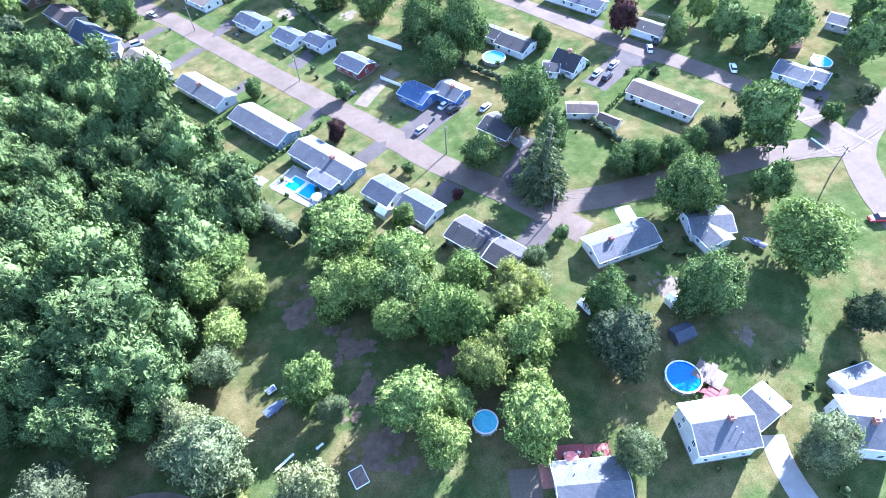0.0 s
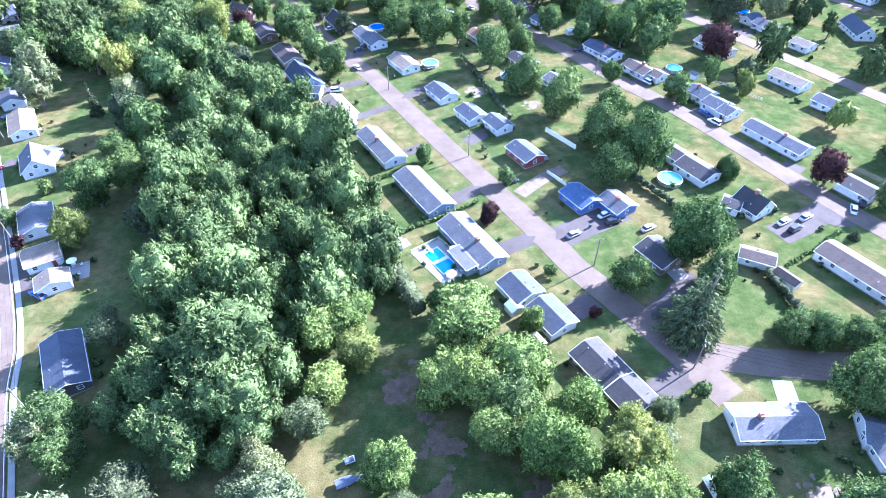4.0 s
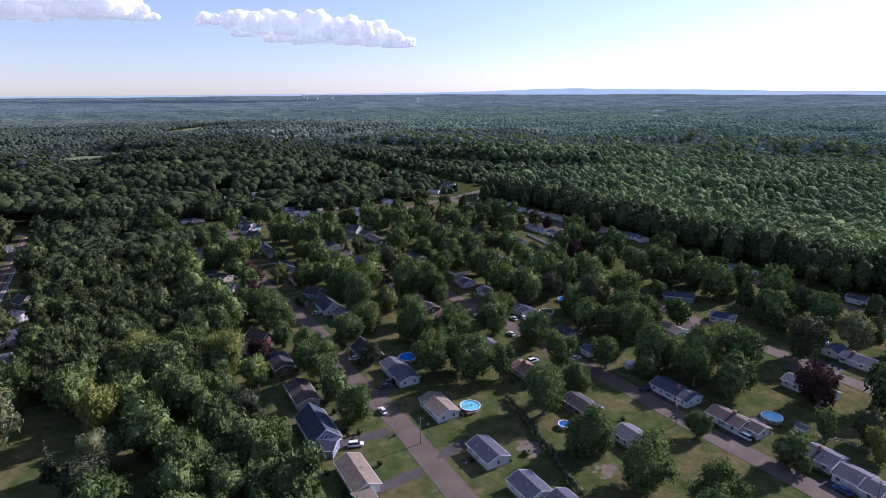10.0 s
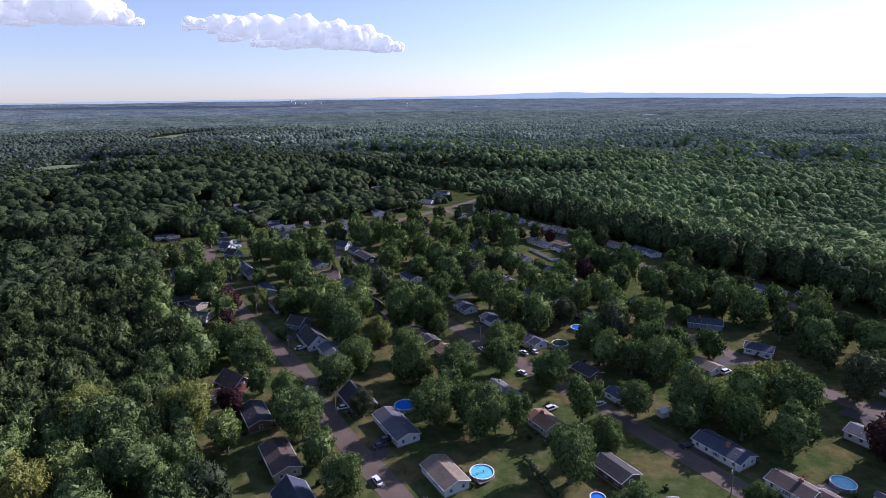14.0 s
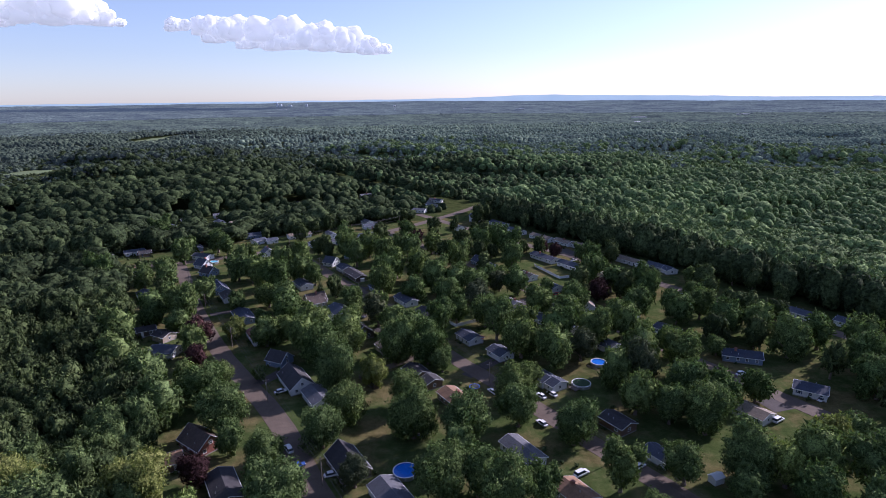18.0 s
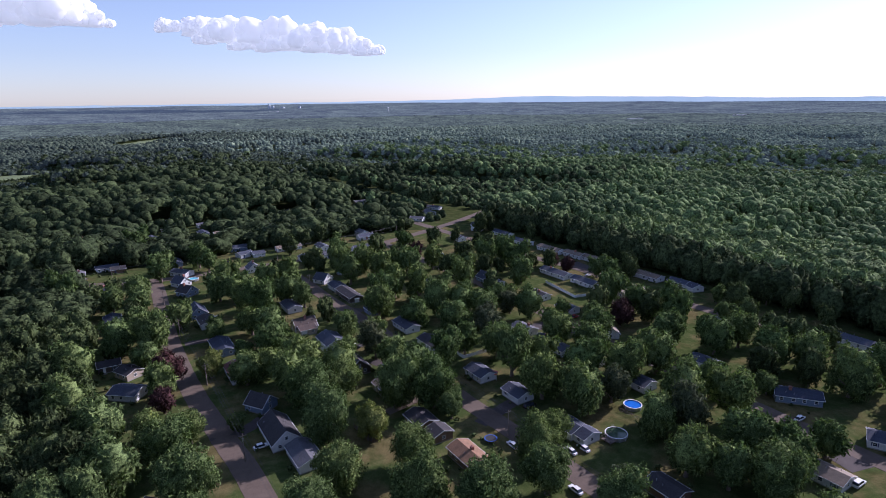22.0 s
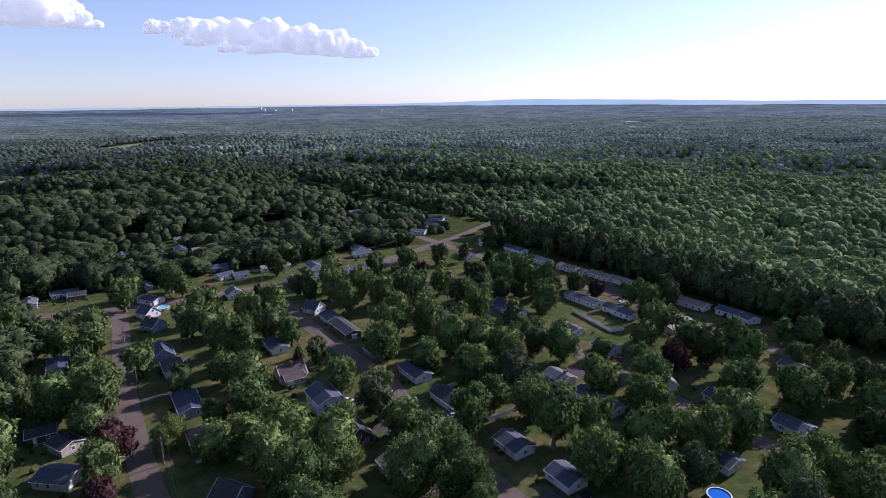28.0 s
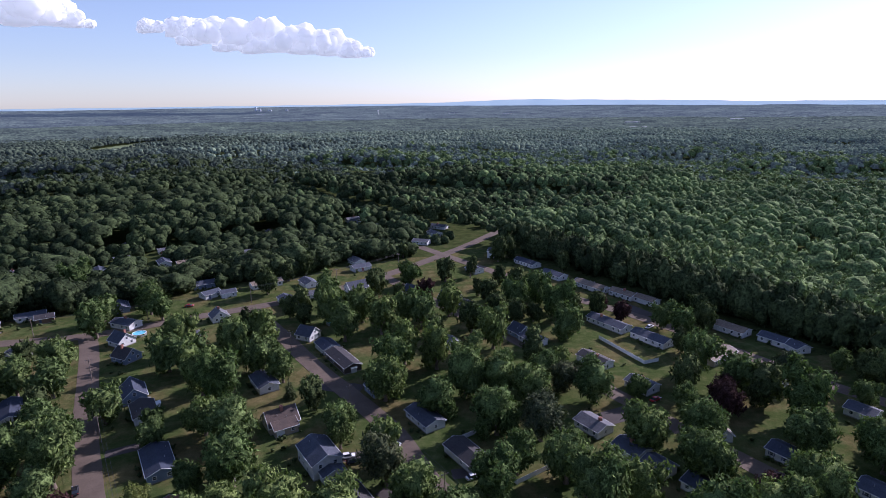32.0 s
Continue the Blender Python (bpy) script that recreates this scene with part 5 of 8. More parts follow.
GROVES = [
    [(-52, 160), (-32, 128), (-13, 86), (-4, 58), (-18, 44), (-24, 32), (-25, 16), (-42, 10), (-54, 14), (-58, 28), (-57, 38), (-55, 48), (-58, 57), (-65, 74), (-70, 94), (-70, 117), (-68, 134), (-72, 150), (-77, 172)],
    [(-56, 158), (-75, 190), (-92, 226), (-105, 255), (-122, 292), (-150, 335), (-196, 335), (-168, 275), (-142, 222), (-118, 196), (-92, 176), (-68, 168)],
]


def wooded(px, py):
    u, v = px * STREET[0] + py * STREET[1], px * ACROSS[0] + py * ACROSS[1]
    w = (u > 520) | (v > 332) | ((v < -98) & (u > 120))
    w |= (v < 34) & (v > -44) & (u > 225) & (u < 500)
    for g in GROVES:
        w |= inside(px, py, g)
    return w


def far_from_things(px, py, road, built):
    ok = np.ones(len(px), bool)
    cross = np.array([(p.x, p.y) for p in LINES["road_cross"]])
    for i in range(0, len(px), 4000):
        s = slice(i, i + 4000)
        p = np.stack([px[s], py[s]], 1)
        ok[s] &= np.sqrt(((p[:, None] - ROAD_PTS[None]) ** 2).sum(2)).min(1) > road
        ok[s] &= np.sqrt(((p[:, None] - cross[None]) ** 2).sum(2)).min(1) > 15.0
        hs = np.array([(h[0], h[1]) for h in HOUSES])
        ok[s] &= np.sqrt(((p[:, None] - hs[None]) ** 2).sum(2)).min(1) > built
    return ok


def scatter(rng, x0, x1, y0, y1, step):
    gx, gy = np.meshgrid(np.arange(x0, x1, step), np.arange(y0, y1, step))
    return (gx + rng.uniform(-0.45, 0.45, gx.shape) * step).ravel(), (gy + rng.uniform(-0.45, 0.45, gy.shape) * step).ravel()


def near_eye(px, py):
    return np.sqrt(((np.stack([px, py], 1)[:, None] - EYES[None]) ** 2).sum(2)).min(1)


def in_sight(px, py, half=47.0, back=90.0):
    a = np.degrees(np.arctan2(px + 5, py + 40 + back))
    return np.abs(a - 1) < half


def canopy(name, px, py, R, H, seed, mat, label, leaves=90, leaf=0.2):
    """Forest crowns seen from far off: leaf sprays over billowing crowns that run together, one mesh."""
    rng = np.random.default_rng(seed)
    n = len(px)
    kits, sprays = [], []
    v0, faces = NET[2 if leaves > 50 else 1]
    faces = faces[(v0[faces][:, :, 2] > -0.6).all(1)]
    top = NET[2][1][(NET[2][0][NET[2][1]][:, :, 2] > -0.55).all(1)]
    for i in range(10):
        kr = np.random.default_rng(seed * 17 + i)
        kits.append((v0 * kr.uniform(0.58, 0.92, (len(v0), 1)))[None])
        if leaves:
            sprays.append(blades(kr, crown_shells(kr, 2, 0), top, leaves, leaf, 0.65, 0.07))
    tall = np.clip(R * rng.uniform(0.85, 1.25, n), 3.0, 9.0)
    turn = rng.uniform(0, 6.283, n)
    which = rng.integers(0, 10, n)
    land = rise(px, py) + H - tall
    c, s = np.cos(turn), np.sin(turn)

    def placed(kit, own):
        x, y, z = kit[None, ..., 0], kit[None, ..., 1], kit[None, ..., 2]
        e = (slice(None),) + (None,) * (kit.ndim - 1)
        return np.stack([(x * c[own][e] - y * s[own][e]) * R[own][e] + px[own][e], (x * s[own][e] + y * c[own][e]) * R[own][e] + py[own][e],
                         z * tall[own][e] + land[own][e]], -1)

    cores, quads = [], [np.zeros((0, 3, 3))]
    for k in range(10):
        own = np.where(which == k)[0]
        cores.append(placed(kits[k], own).reshape(-1, len(v0), 3))
        if leaves:
            quads.append(placed(sprays[k], own).reshape(-1, 3, 3))
    ob = put(name, quad_mesh(name, np.concatenate(quads), mat, np.concatenate(cores), faces))
    return tagged(ob, label, "trees", kind="stuff")


def remote_sheet(name, near, far, step, mat, seed, label):
    """The canopy close under the skyline: one rough sheet over the tree tops."""
    rng = np.random.default_rng(seed)
    d = np.arange(near, far, step)
    a = np.radians(np.arange(-47, 47.01, math.degrees(step / near)))
    D, A = np.meshgrid(d, a, indexing="ij")
    D = D + rng.uniform(-0.42, 0.42, D.shape) * step
    A = A + rng.uniform(-0.42, 0.42, A.shape) * step / near
    X, Y = D * np.sin(A), 100 + D * np.cos(A)
    lift = rng.uniform(-1, 1, X.shape) ** 3
    Z = rise(X, Y) + 12 + 0.5 * np.clip((D - 2350) / 500, 0, 0.5) * stature(X / 2.2, Y / 2.2) + 5.0 * lift * np.clip((4800 - D) / 2600, 0.15, 1)
    i, j = np.meshgrid(np.arange(len(d) - 1), np.arange(len(a) - 1), indexing="ij")
    k = (i * len(a) + j).ravel()
    w = len(a)
    tri = np.concatenate([np.stack([k, k + 1, k + w + 1], 1), np.stack([k, k + w + 1, k + w], 1)])
    ob = put(name, quad_mesh(name, np.zeros((0, 3, 3)), mat, np.stack([X, Y, Z], -1).reshape(1, -1, 3), tri))
    return tagged(ob, label, "trees", kind="stuff")


def stature(px, py):
    """How much taller or lower whole blocks of the forest stand."""
    w = np.sin(px / 83 + 1.7 * np.sin(py / 190 + 1)) + np.sin(py / 47 + 1.3 * np.sin(px / 120))
    return 6.5 * np.tanh(3.5 * (w - 0.3)) + 3.0 * np.sin(px / 29 + 2 * np.sin(py / 37)) * np.sin(py / 23)


def stand(name, px, py, R, H, n, leaf, seed, mat, label, level=3, more=2):
    """A stand of trees as one mesh of leaf sprays over billowing crowns."""
    rng = np.random.default_rng(seed)
    kits, cores = [], []
    faces = NET[level][1]
    for i in range(6):
        kr = np.random.default_rng(seed * 31 + i)
        skin, shells = (crown_shells(np.random.default_rng(seed * 31 + i), k, more) for k in (level + 1, level))
        kits.append(crown_shape(blades(kr, skin, NET[level + 1][1], n, leaf), 1.0, 2.1, 0.16))
        cores.append(crown_shape(shells * kr.uniform(0.80, 1.0, shells.shape[:2] + (1,)), 1.0, 2.1, 0.16))
    which = rng.integers(0, 6, len(px))
    turn = rng.uniform(0, 6.283, len(px))
    ground = rise(px, py)
    blocks, inner = [], []
    for k in range(6):
        for i in np.where(which == k)[0]:
            c, s = math.cos(turn[i]), math.sin(turn[i])
            q = kits[k].copy()
            x, y = q[..., 0].copy(), q[..., 1].copy()
            q[..., 0] = (x * c - y * s) * R[i] + px[i]
            q[..., 1] = (x * s + y * c) * R[i] + py[i]
            q[..., 2] = q[..., 2] * H[i] / 2.1 + ground[i]
            blocks.append(q)
            w = cores[k]
            inner.append(np.stack([(w[..., 0] * c - w[..., 1] * s) * R[i] + px[i], (w[..., 0] * s + w[..., 1] * c) * R[i] + py[i],
                                   w[..., 2] * H[i] / 2.1 + ground[i]], -1))
    ob = put(name, quad_mesh(name, np.concatenate(blocks), mat, np.concatenate(inner), faces))
    return tagged(ob, label, "trees", kind="stuff")


def trunks(name, px, py, H, seed):
    rng = np.random.default_rng(seed)
    parts = []
    for x, y, h in zip(px, py, H):
        b = rng.normal(scale=0.4, size=2)
        v, f = tube_data([(x, y, -0.3), (x + b[0] * 0.4, y + b[1] * 0.4, h * 0.3), (x + b[0], y + b[1], h * 0.7)], [0.03 * h, 0.02 * h, 0.006 * h], 5, False)
        parts.append((v, f))
    ob = put(name, mesh_of(name, *join_data(parts), BARK))
    tagged(ob, "grey-brown trunks standing close in the wood", "trunks", kind="stuff")


def sunny_yards(px, py):
    """Gaps in the northern woods south of the houses, on the camera's side, so that the houses show in its view."""
    thinned = np.zeros(len(px), bool)
    for h in HOUSES:
        if h[1] > 330 or h[0] < -120:
            thinned |= (np.abs(px - h[0]) < 10) & (py < h[1] + 5) & (py > h[1] - 24)
    return thinned


def close_the_groves(taken):
    """Younger trees that fill the gaps between the crowns of the two groves."""
    rng = np.random.default_rng(91)
    px, py = scatter(rng, -200, 10, 5, 340, 3.4)
    w = np.zeros(len(px), bool)
    for g in GROVES:
        w |= inside(px, py, g)
    w &= far_from_things(px, py, 8.5, 9.5)
    spots = [tuple(t) for t in taken]
    n0 = len(spots)
    for x, y in zip(px[w], py[w]):
        if min((x - a) ** 2 + (y - b) ** 2 for a, b in spots) > 4.7 ** 2:
            spots.append((x, y))
    q = np.array(spots[n0:])
    R = rng.uniform(4.0, 5.8, len(q))
    H = R * rng.uniform(1.9, 2.5, len(q)) + 2.5
    d = near_eye(q[:, 0], q[:, 1])
    # far part of each grove gets darker leaves, its shade put into colour
    for w, n, leaf, seed, mat in ((d < 105, 2600, 0.052, 92, NEARWOOD), (d >= 105, 1000, 0.088, 93, DIMWOOD)):
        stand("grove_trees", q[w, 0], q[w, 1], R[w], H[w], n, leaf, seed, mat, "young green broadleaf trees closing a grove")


def plant_woods():
    rng = np.random.default_rng(5)
    done = np.array([(a, b) for a, b, _ in TREE_AT])
    px, py = scatter(rng, -900, 900, -30, 1000, 7.0)
    d = near_eye(px, py)
    u, v = px * STREET[0] + py * STREET[1], px * ACROSS[0] + py * ACROSS[1]
    ok = wooded(px, py) & (d < 800) & in_sight(px, py) & far_from_things(px, py, 8.5, 11.0)
    px, py, d = px[ok], py[ok], d[ok]
    gap = np.array([np.sqrt(((done - (a, b)) ** 2).sum(1)).min() for a, b in zip(px, py)])
    keep = (gap > 5.0) & (~sunny_yards(px, py) | (rng.random(len(px)) < 0.16))
    px, py, d = px[keep], py[keep], d[keep]
    R = np.clip(4.6 * np.exp(rng.normal(scale=0.28, size=len(px))), 2.6, 9.0)
    R *= np.where((px * ACROSS[0] + py * ACROSS[1] < 300) & (d > 240), 1.2, 1.0)
    H = R * rng.uniform(0.9, 1.3, len(px)) + 9.5 + np.clip((d - 200) / 250, 0.25, 1) * stature(px, py)
    H = np.where(d < 240, np.minimum(H + 3.5, 2.7 * R + 2.0), H)
    east_edge = px * ACROSS[0] + py * ACROSS[1]
    H = np.where((east_edge > 325) & (east_edge < 362), np.maximum(H, 14.0 + 8.0 * rng.random(len(px))) + 1.5, H)
    a = d < 240
    b = ~a
    n = d < 105
    f = a & ~n
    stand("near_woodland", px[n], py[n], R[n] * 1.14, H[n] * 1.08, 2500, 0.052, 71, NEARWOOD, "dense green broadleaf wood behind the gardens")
    # same wood as near_woodland; its shade is put into the darker leaf colour
    stand("back_woodland", px[f], py[f], R[f], H[f], 1000, 0.088, 78, DIMWOOD, "dense green broadleaf wood between two streets", 2, 2)
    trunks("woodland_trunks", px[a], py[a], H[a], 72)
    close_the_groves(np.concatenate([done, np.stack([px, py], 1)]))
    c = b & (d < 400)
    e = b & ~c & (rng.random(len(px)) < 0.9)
    # front row below 350 takes the dark leaves: the edge's shade put into colour
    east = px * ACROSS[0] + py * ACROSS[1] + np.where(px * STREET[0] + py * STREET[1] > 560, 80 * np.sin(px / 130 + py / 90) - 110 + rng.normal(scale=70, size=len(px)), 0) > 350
    for name, w, seed, mat in (("edge_woodland", c & ~east, 73, WOODLAND), ("eastern_edge", c & east, 86, LITWOOD)):
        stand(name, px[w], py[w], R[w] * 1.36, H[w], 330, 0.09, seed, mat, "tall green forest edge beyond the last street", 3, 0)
    for name, w, seed, mat in (("middle_woodland", e & ~east, 74, WOODLAND), ("eastern_woodland", e & east, 79, LITWOOD)):
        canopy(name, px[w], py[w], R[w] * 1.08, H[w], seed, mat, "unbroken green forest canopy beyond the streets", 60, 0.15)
    # further off
    px, py = scatter(rng, -1500, 1500, 300, 1500, 9.6)
    d = near_eye(px, py)
    ok = (d >= 800) & (d < 1300) & in_sight(px, py, 43, 60)
    ok &= ~clearings(px, py)
    px, py, d = px[ok], py[ok], d[ok]
    R = np.clip(5.3 * np.exp(rng.normal(scale=0.28, size=len(px))), 3.2, 9.5)
    H = R * rng.uniform(0.5, 0.8, len(px)) + 10 + 1.3 * stature(px, py)
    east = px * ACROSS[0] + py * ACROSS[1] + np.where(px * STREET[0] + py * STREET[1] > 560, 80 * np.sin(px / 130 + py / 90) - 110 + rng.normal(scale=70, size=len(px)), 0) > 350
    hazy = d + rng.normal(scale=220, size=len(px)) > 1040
    for name, w, seed, mat in (("far_woodland", ~east & ~hazy, 75, WOODLAND), ("far_eastern_woodland", east & ~hazy, 80, LITWOOD),
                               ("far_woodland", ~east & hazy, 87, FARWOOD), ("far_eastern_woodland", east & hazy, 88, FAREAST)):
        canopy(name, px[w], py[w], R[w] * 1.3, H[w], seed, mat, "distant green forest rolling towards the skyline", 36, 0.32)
    px, py = scatter(rng, -2300, 2300, 300, 2350, 10.5)
    d = near_eye(px, py)
    ok = (d >= 1300) & (d < 2200) & in_sight(px, py, 43, 60) & ~clearings(px, py)
    px, py = px[ok], py[ok]
    R = np.clip(6.0 * np.exp(rng.normal(scale=0.25, size=len(px))), 3.5, 10.0)
    H = R * rng.uniform(0.6, 0.9, len(px)) + 11 + 0.9 * stature(px, py) * np.clip((2000 - d[ok]) / 500, 0, 1)
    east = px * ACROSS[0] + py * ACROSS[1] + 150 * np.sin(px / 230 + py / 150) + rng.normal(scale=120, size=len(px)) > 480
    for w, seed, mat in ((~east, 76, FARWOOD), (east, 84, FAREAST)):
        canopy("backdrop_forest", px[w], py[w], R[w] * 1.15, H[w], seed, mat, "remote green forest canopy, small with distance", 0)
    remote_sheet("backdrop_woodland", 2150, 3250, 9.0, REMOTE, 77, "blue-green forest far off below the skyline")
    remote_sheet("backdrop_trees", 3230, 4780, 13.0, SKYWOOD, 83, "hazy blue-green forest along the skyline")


def clearings(px, py):
    c = np.zeros(len(px), bool)
    for x, y, a, b in ((-762, 1880, 62, 215), (-625, 1020, 32, 48), (882, 2337, 95, 155), (1485, 2700, 120, 130)):
        c |= ((px - x) / a) ** 2 + ((py - y) / b) ** 2 < 1
    return c


def fill_yards():
    """Garden trees that stand between the listed ones, in loose groups."""
    rng = np.random.default_rng(12)
    px, py = scatter(rng, -420, 460, 40, 620, 11.0)
    u, v = px * STREET[0] + py * STREET[1], px * ACROSS[0] + py * ACROSS[1]
    d = near_eye(px, py)
    ok = (v > -100) & (v < 330) & ((u > 150) | ((v > 165) & (u > -60))) & (u < 520) & ~wooded(px, py) & ~((v > -62) & (v < -20) & (u < 225)) & in_sight(px, py, 44, 40) & far_from_things(px, py, 7.5, 11.0)
    more = []
    order = np.argsort(d[ok])
    for x, y, uu, vv, dd in zip(px[ok][order], py[ok][order], u[ok][order], v[ok][order], d[ok][order]):
        R = rng.uniform(5.2, 9.4) if vv < 40 else rng.uniform(4.2, 8.4)
        gap = min(math.hypot(x - a, y - b) - 0.55 * (r + R) for a, b, r in TREE_AT)
        group = math.sin(x / 19 + 1.3 * math.sin(y / 31)) + math.sin(y / 23 + 1.1 * math.sin(x / 17))
        chance = 0.85 if vv < 62 else 0.45 if (vv > 160 and uu < 270) else 0.3 if (uu < 330 and vv < 240) else 0.7 if group > 0.2 else 0.25
        if vv > 40 and any(-10 < hx - x < 10 and 2 < hy - y < 21 for hx, hy, *_ in HOUSES):
            chance *= 0.45
        if gap < (1.0 if vv < 40 else 2.2) or rng.random() > chance:
            continue
        kind = rng.choice(["oak", "oak", "oak", "oak", "oak", "dark", "light", "soft", "soft"])
        if dd < 165 and len(TREE_AT) < 330:
            tree(float(x), float(y), float(R), float(R * 2.0 + 3.0), str(kind), 1 if dd < 130 else 2)
        else:
            TREE_AT.append((x, y, R))
            more.append((x, y, R, R * rng.uniform(1.8, 2.2) + 3.5))
    m = np.array(more)
    stand("garden_trees", m[:, 0], m[:, 1], m[:, 2], m[:, 3], 700, 0.105, 81, DIMWOOD, "broadleaf garden trees among the further houses", 3, 2)
    trunks("garden_trunks", m[:, 0], m[:, 1], m[:, 3], 82)


def plant_shrubs():
    """Low shrubs along the house walls and in the corners of the gardens."""
    rng = np.random.default_rng(44)
    spots = []
    for x, y, turn, L, W in HOUSES:
        a = math.radians(turn)
        for _ in range(rng.integers(5, 11)):
            if rng.random() < 0.7:
                p, q = rng.uniform(-L / 2, L / 2), (W / 2 + rng.uniform(0.9, 1.6)) * rng.choice([-1, 1])
            else:
                p, q = rng.uniform(-L / 2 - 6, L / 2 + 6), (W / 2 + rng.uniform(2.5, 8)) * rng.choice([-1, 1])
            sx, sy = x + p * math.cos(a) - q * math.sin(a), y + p * math.sin(a) + q * math.cos(a)
            if road_gap(sx, sy) < 5.0 or any(math.hypot(sx - h[0], sy - h[1]) < min(h[3], h[4]) / 2 + 0.4 for h in HOUSES):
                continue
            spots.append((sx, sy, rng.uniform(0.5, 1.25)))
    m = np.array(spots)
    stand("garden_shrubs", m[:, 0], m[:, 1], m[:, 2], m[:, 2] * rng.uniform(1.0, 1.9, len(m)), 36, 0.42, 85, DIMWOOD, "low green shrubs planted along the house walls", 1, 0)


fill_yards()
plant_shrubs()
plant_woods()


# ---- pools, sheds, cars ----
def ring_mesh(name, r0, r1, z0, z1, mat, n=32):
    vv, ff = [], []
    for k in range(n):
        a = 2 * math.pi * k / n
        c, s = math.cos(a), math.sin(a)
        vv += [(r0 * c, r0 * s, z0), (r1 * c, r1 * s, z0), (r1 * c, r1 * s, z1), (r0 * c, r0 * s, z1)]
    for k in range(n):
        a, b = 4 * k, 4 * ((k + 1) % n)
        ff += [(a + 1, b + 1, b + 2, a + 2), (a + 2, b + 2, b + 3, a + 3), (a + 3, b + 3, b, a), (a, b, b + 1, a + 1)]
    return mesh_of(name, vv, ff, mat)


def disc_mesh(name, r, z, mat, n=32):
    vv = [(r * math.cos(2 * math.pi * k / n), r * math.sin(2 * math.pi * k / n), z) for k in range(n)]
    return mesh_of(name, vv, [tuple(range(n))], mat)


def round_pool(x, y, r, water, label, h=1.25):
    root = tagged(empty("swimming_pool", pose(x, y, 0)), label, "swimming pool", "above-ground pools")
    put("wall", ring_mesh("wall", r - 0.06, r, -0.1, h, METAL), root)
    put("rim", ring_mesh("rim", r - 0.16, r + 0.14, h, h + 0.07, VINYL), root)
    put("liner", ring_mesh("liner", r - 0.1, r - 0.065, 0.0, h, water), root)
    put("water", disc_mesh("water", r - 0.1, h - 0.18, water), root)
    post = boxes_mesh("post", [(-0.07, 0.07, 0, 0.1, 0, h)], VINYL)
    for k in range(10):
        put("post", post, root, pose(0, 0, 0, 0, 0, 36 * k) @ Matrix.Translation((0, r, 0)))
    ladder = [tube_data([(q, r - 0.5, h - 0.3), (q, r - 0.4, h + 0.6), (q, r + 0.4, h + 0.6), (q, r + 0.75, 0)], [0.03] * 4, 5) for q in (-0.25, 0.25)]
    put("ladder", mesh_of("ladder", *join_data(ladder), METAL), root)
    return root


round_pool(79, 99.6, 3.6, POOLTURQ, "round above-ground pool with pale turquoise water on a lawn")
round_pool(-14.8, 220.5, 3.6, POOLBLUE, "round above-ground pool with blue water behind a house")
round_pool(8.3, 182.6, 3.4, POOLTURQ, "round above-ground pool with bright water beside a deck")
round_pool(37.7, 170.6, 2.0, POOLBLUE, "small round blue pool between trees")
round_pool(105.2, 173.4, 3.1, POOLTURQ, "round above-ground pool with turquoise water beside a house")
round_pool(157.4, 231.4, 3.3, POOLBLUE, "round blue above-ground pool under trees")
round_pool(49.6, 268.7, 3.4, POOLGREEN, "round pool with dark green water on bright grass")
round_pool(61.4, 285.6, 3.0, POOLBLUE, "round blue above-ground pool beside a hedge")
round_pool(63.9, -16.3, 3.4, POOLBLUE, "round deep-blue above-ground pool joined to a wooden deck")
round_pool(167.7, 53.9, 3.0, POOLTURQ, "round above-ground pool with pale turquoise water behind a garage")
round_pool(25.0, -9.4, 2.3, POOLTURQ, "small round turquoise pool between trees")
round_pool(-57.1, 459.0, 3.2, POOLTURQ, "turquoise above-ground pool in a far garden")
round_pool(-146.5, 454.5, 3.0, POOLTURQ, "turquoise above-ground pool beside a far house")
round_pool(-114.6, 278.6, 2.6, POOLBLUE, "blue above-ground pool under trees")


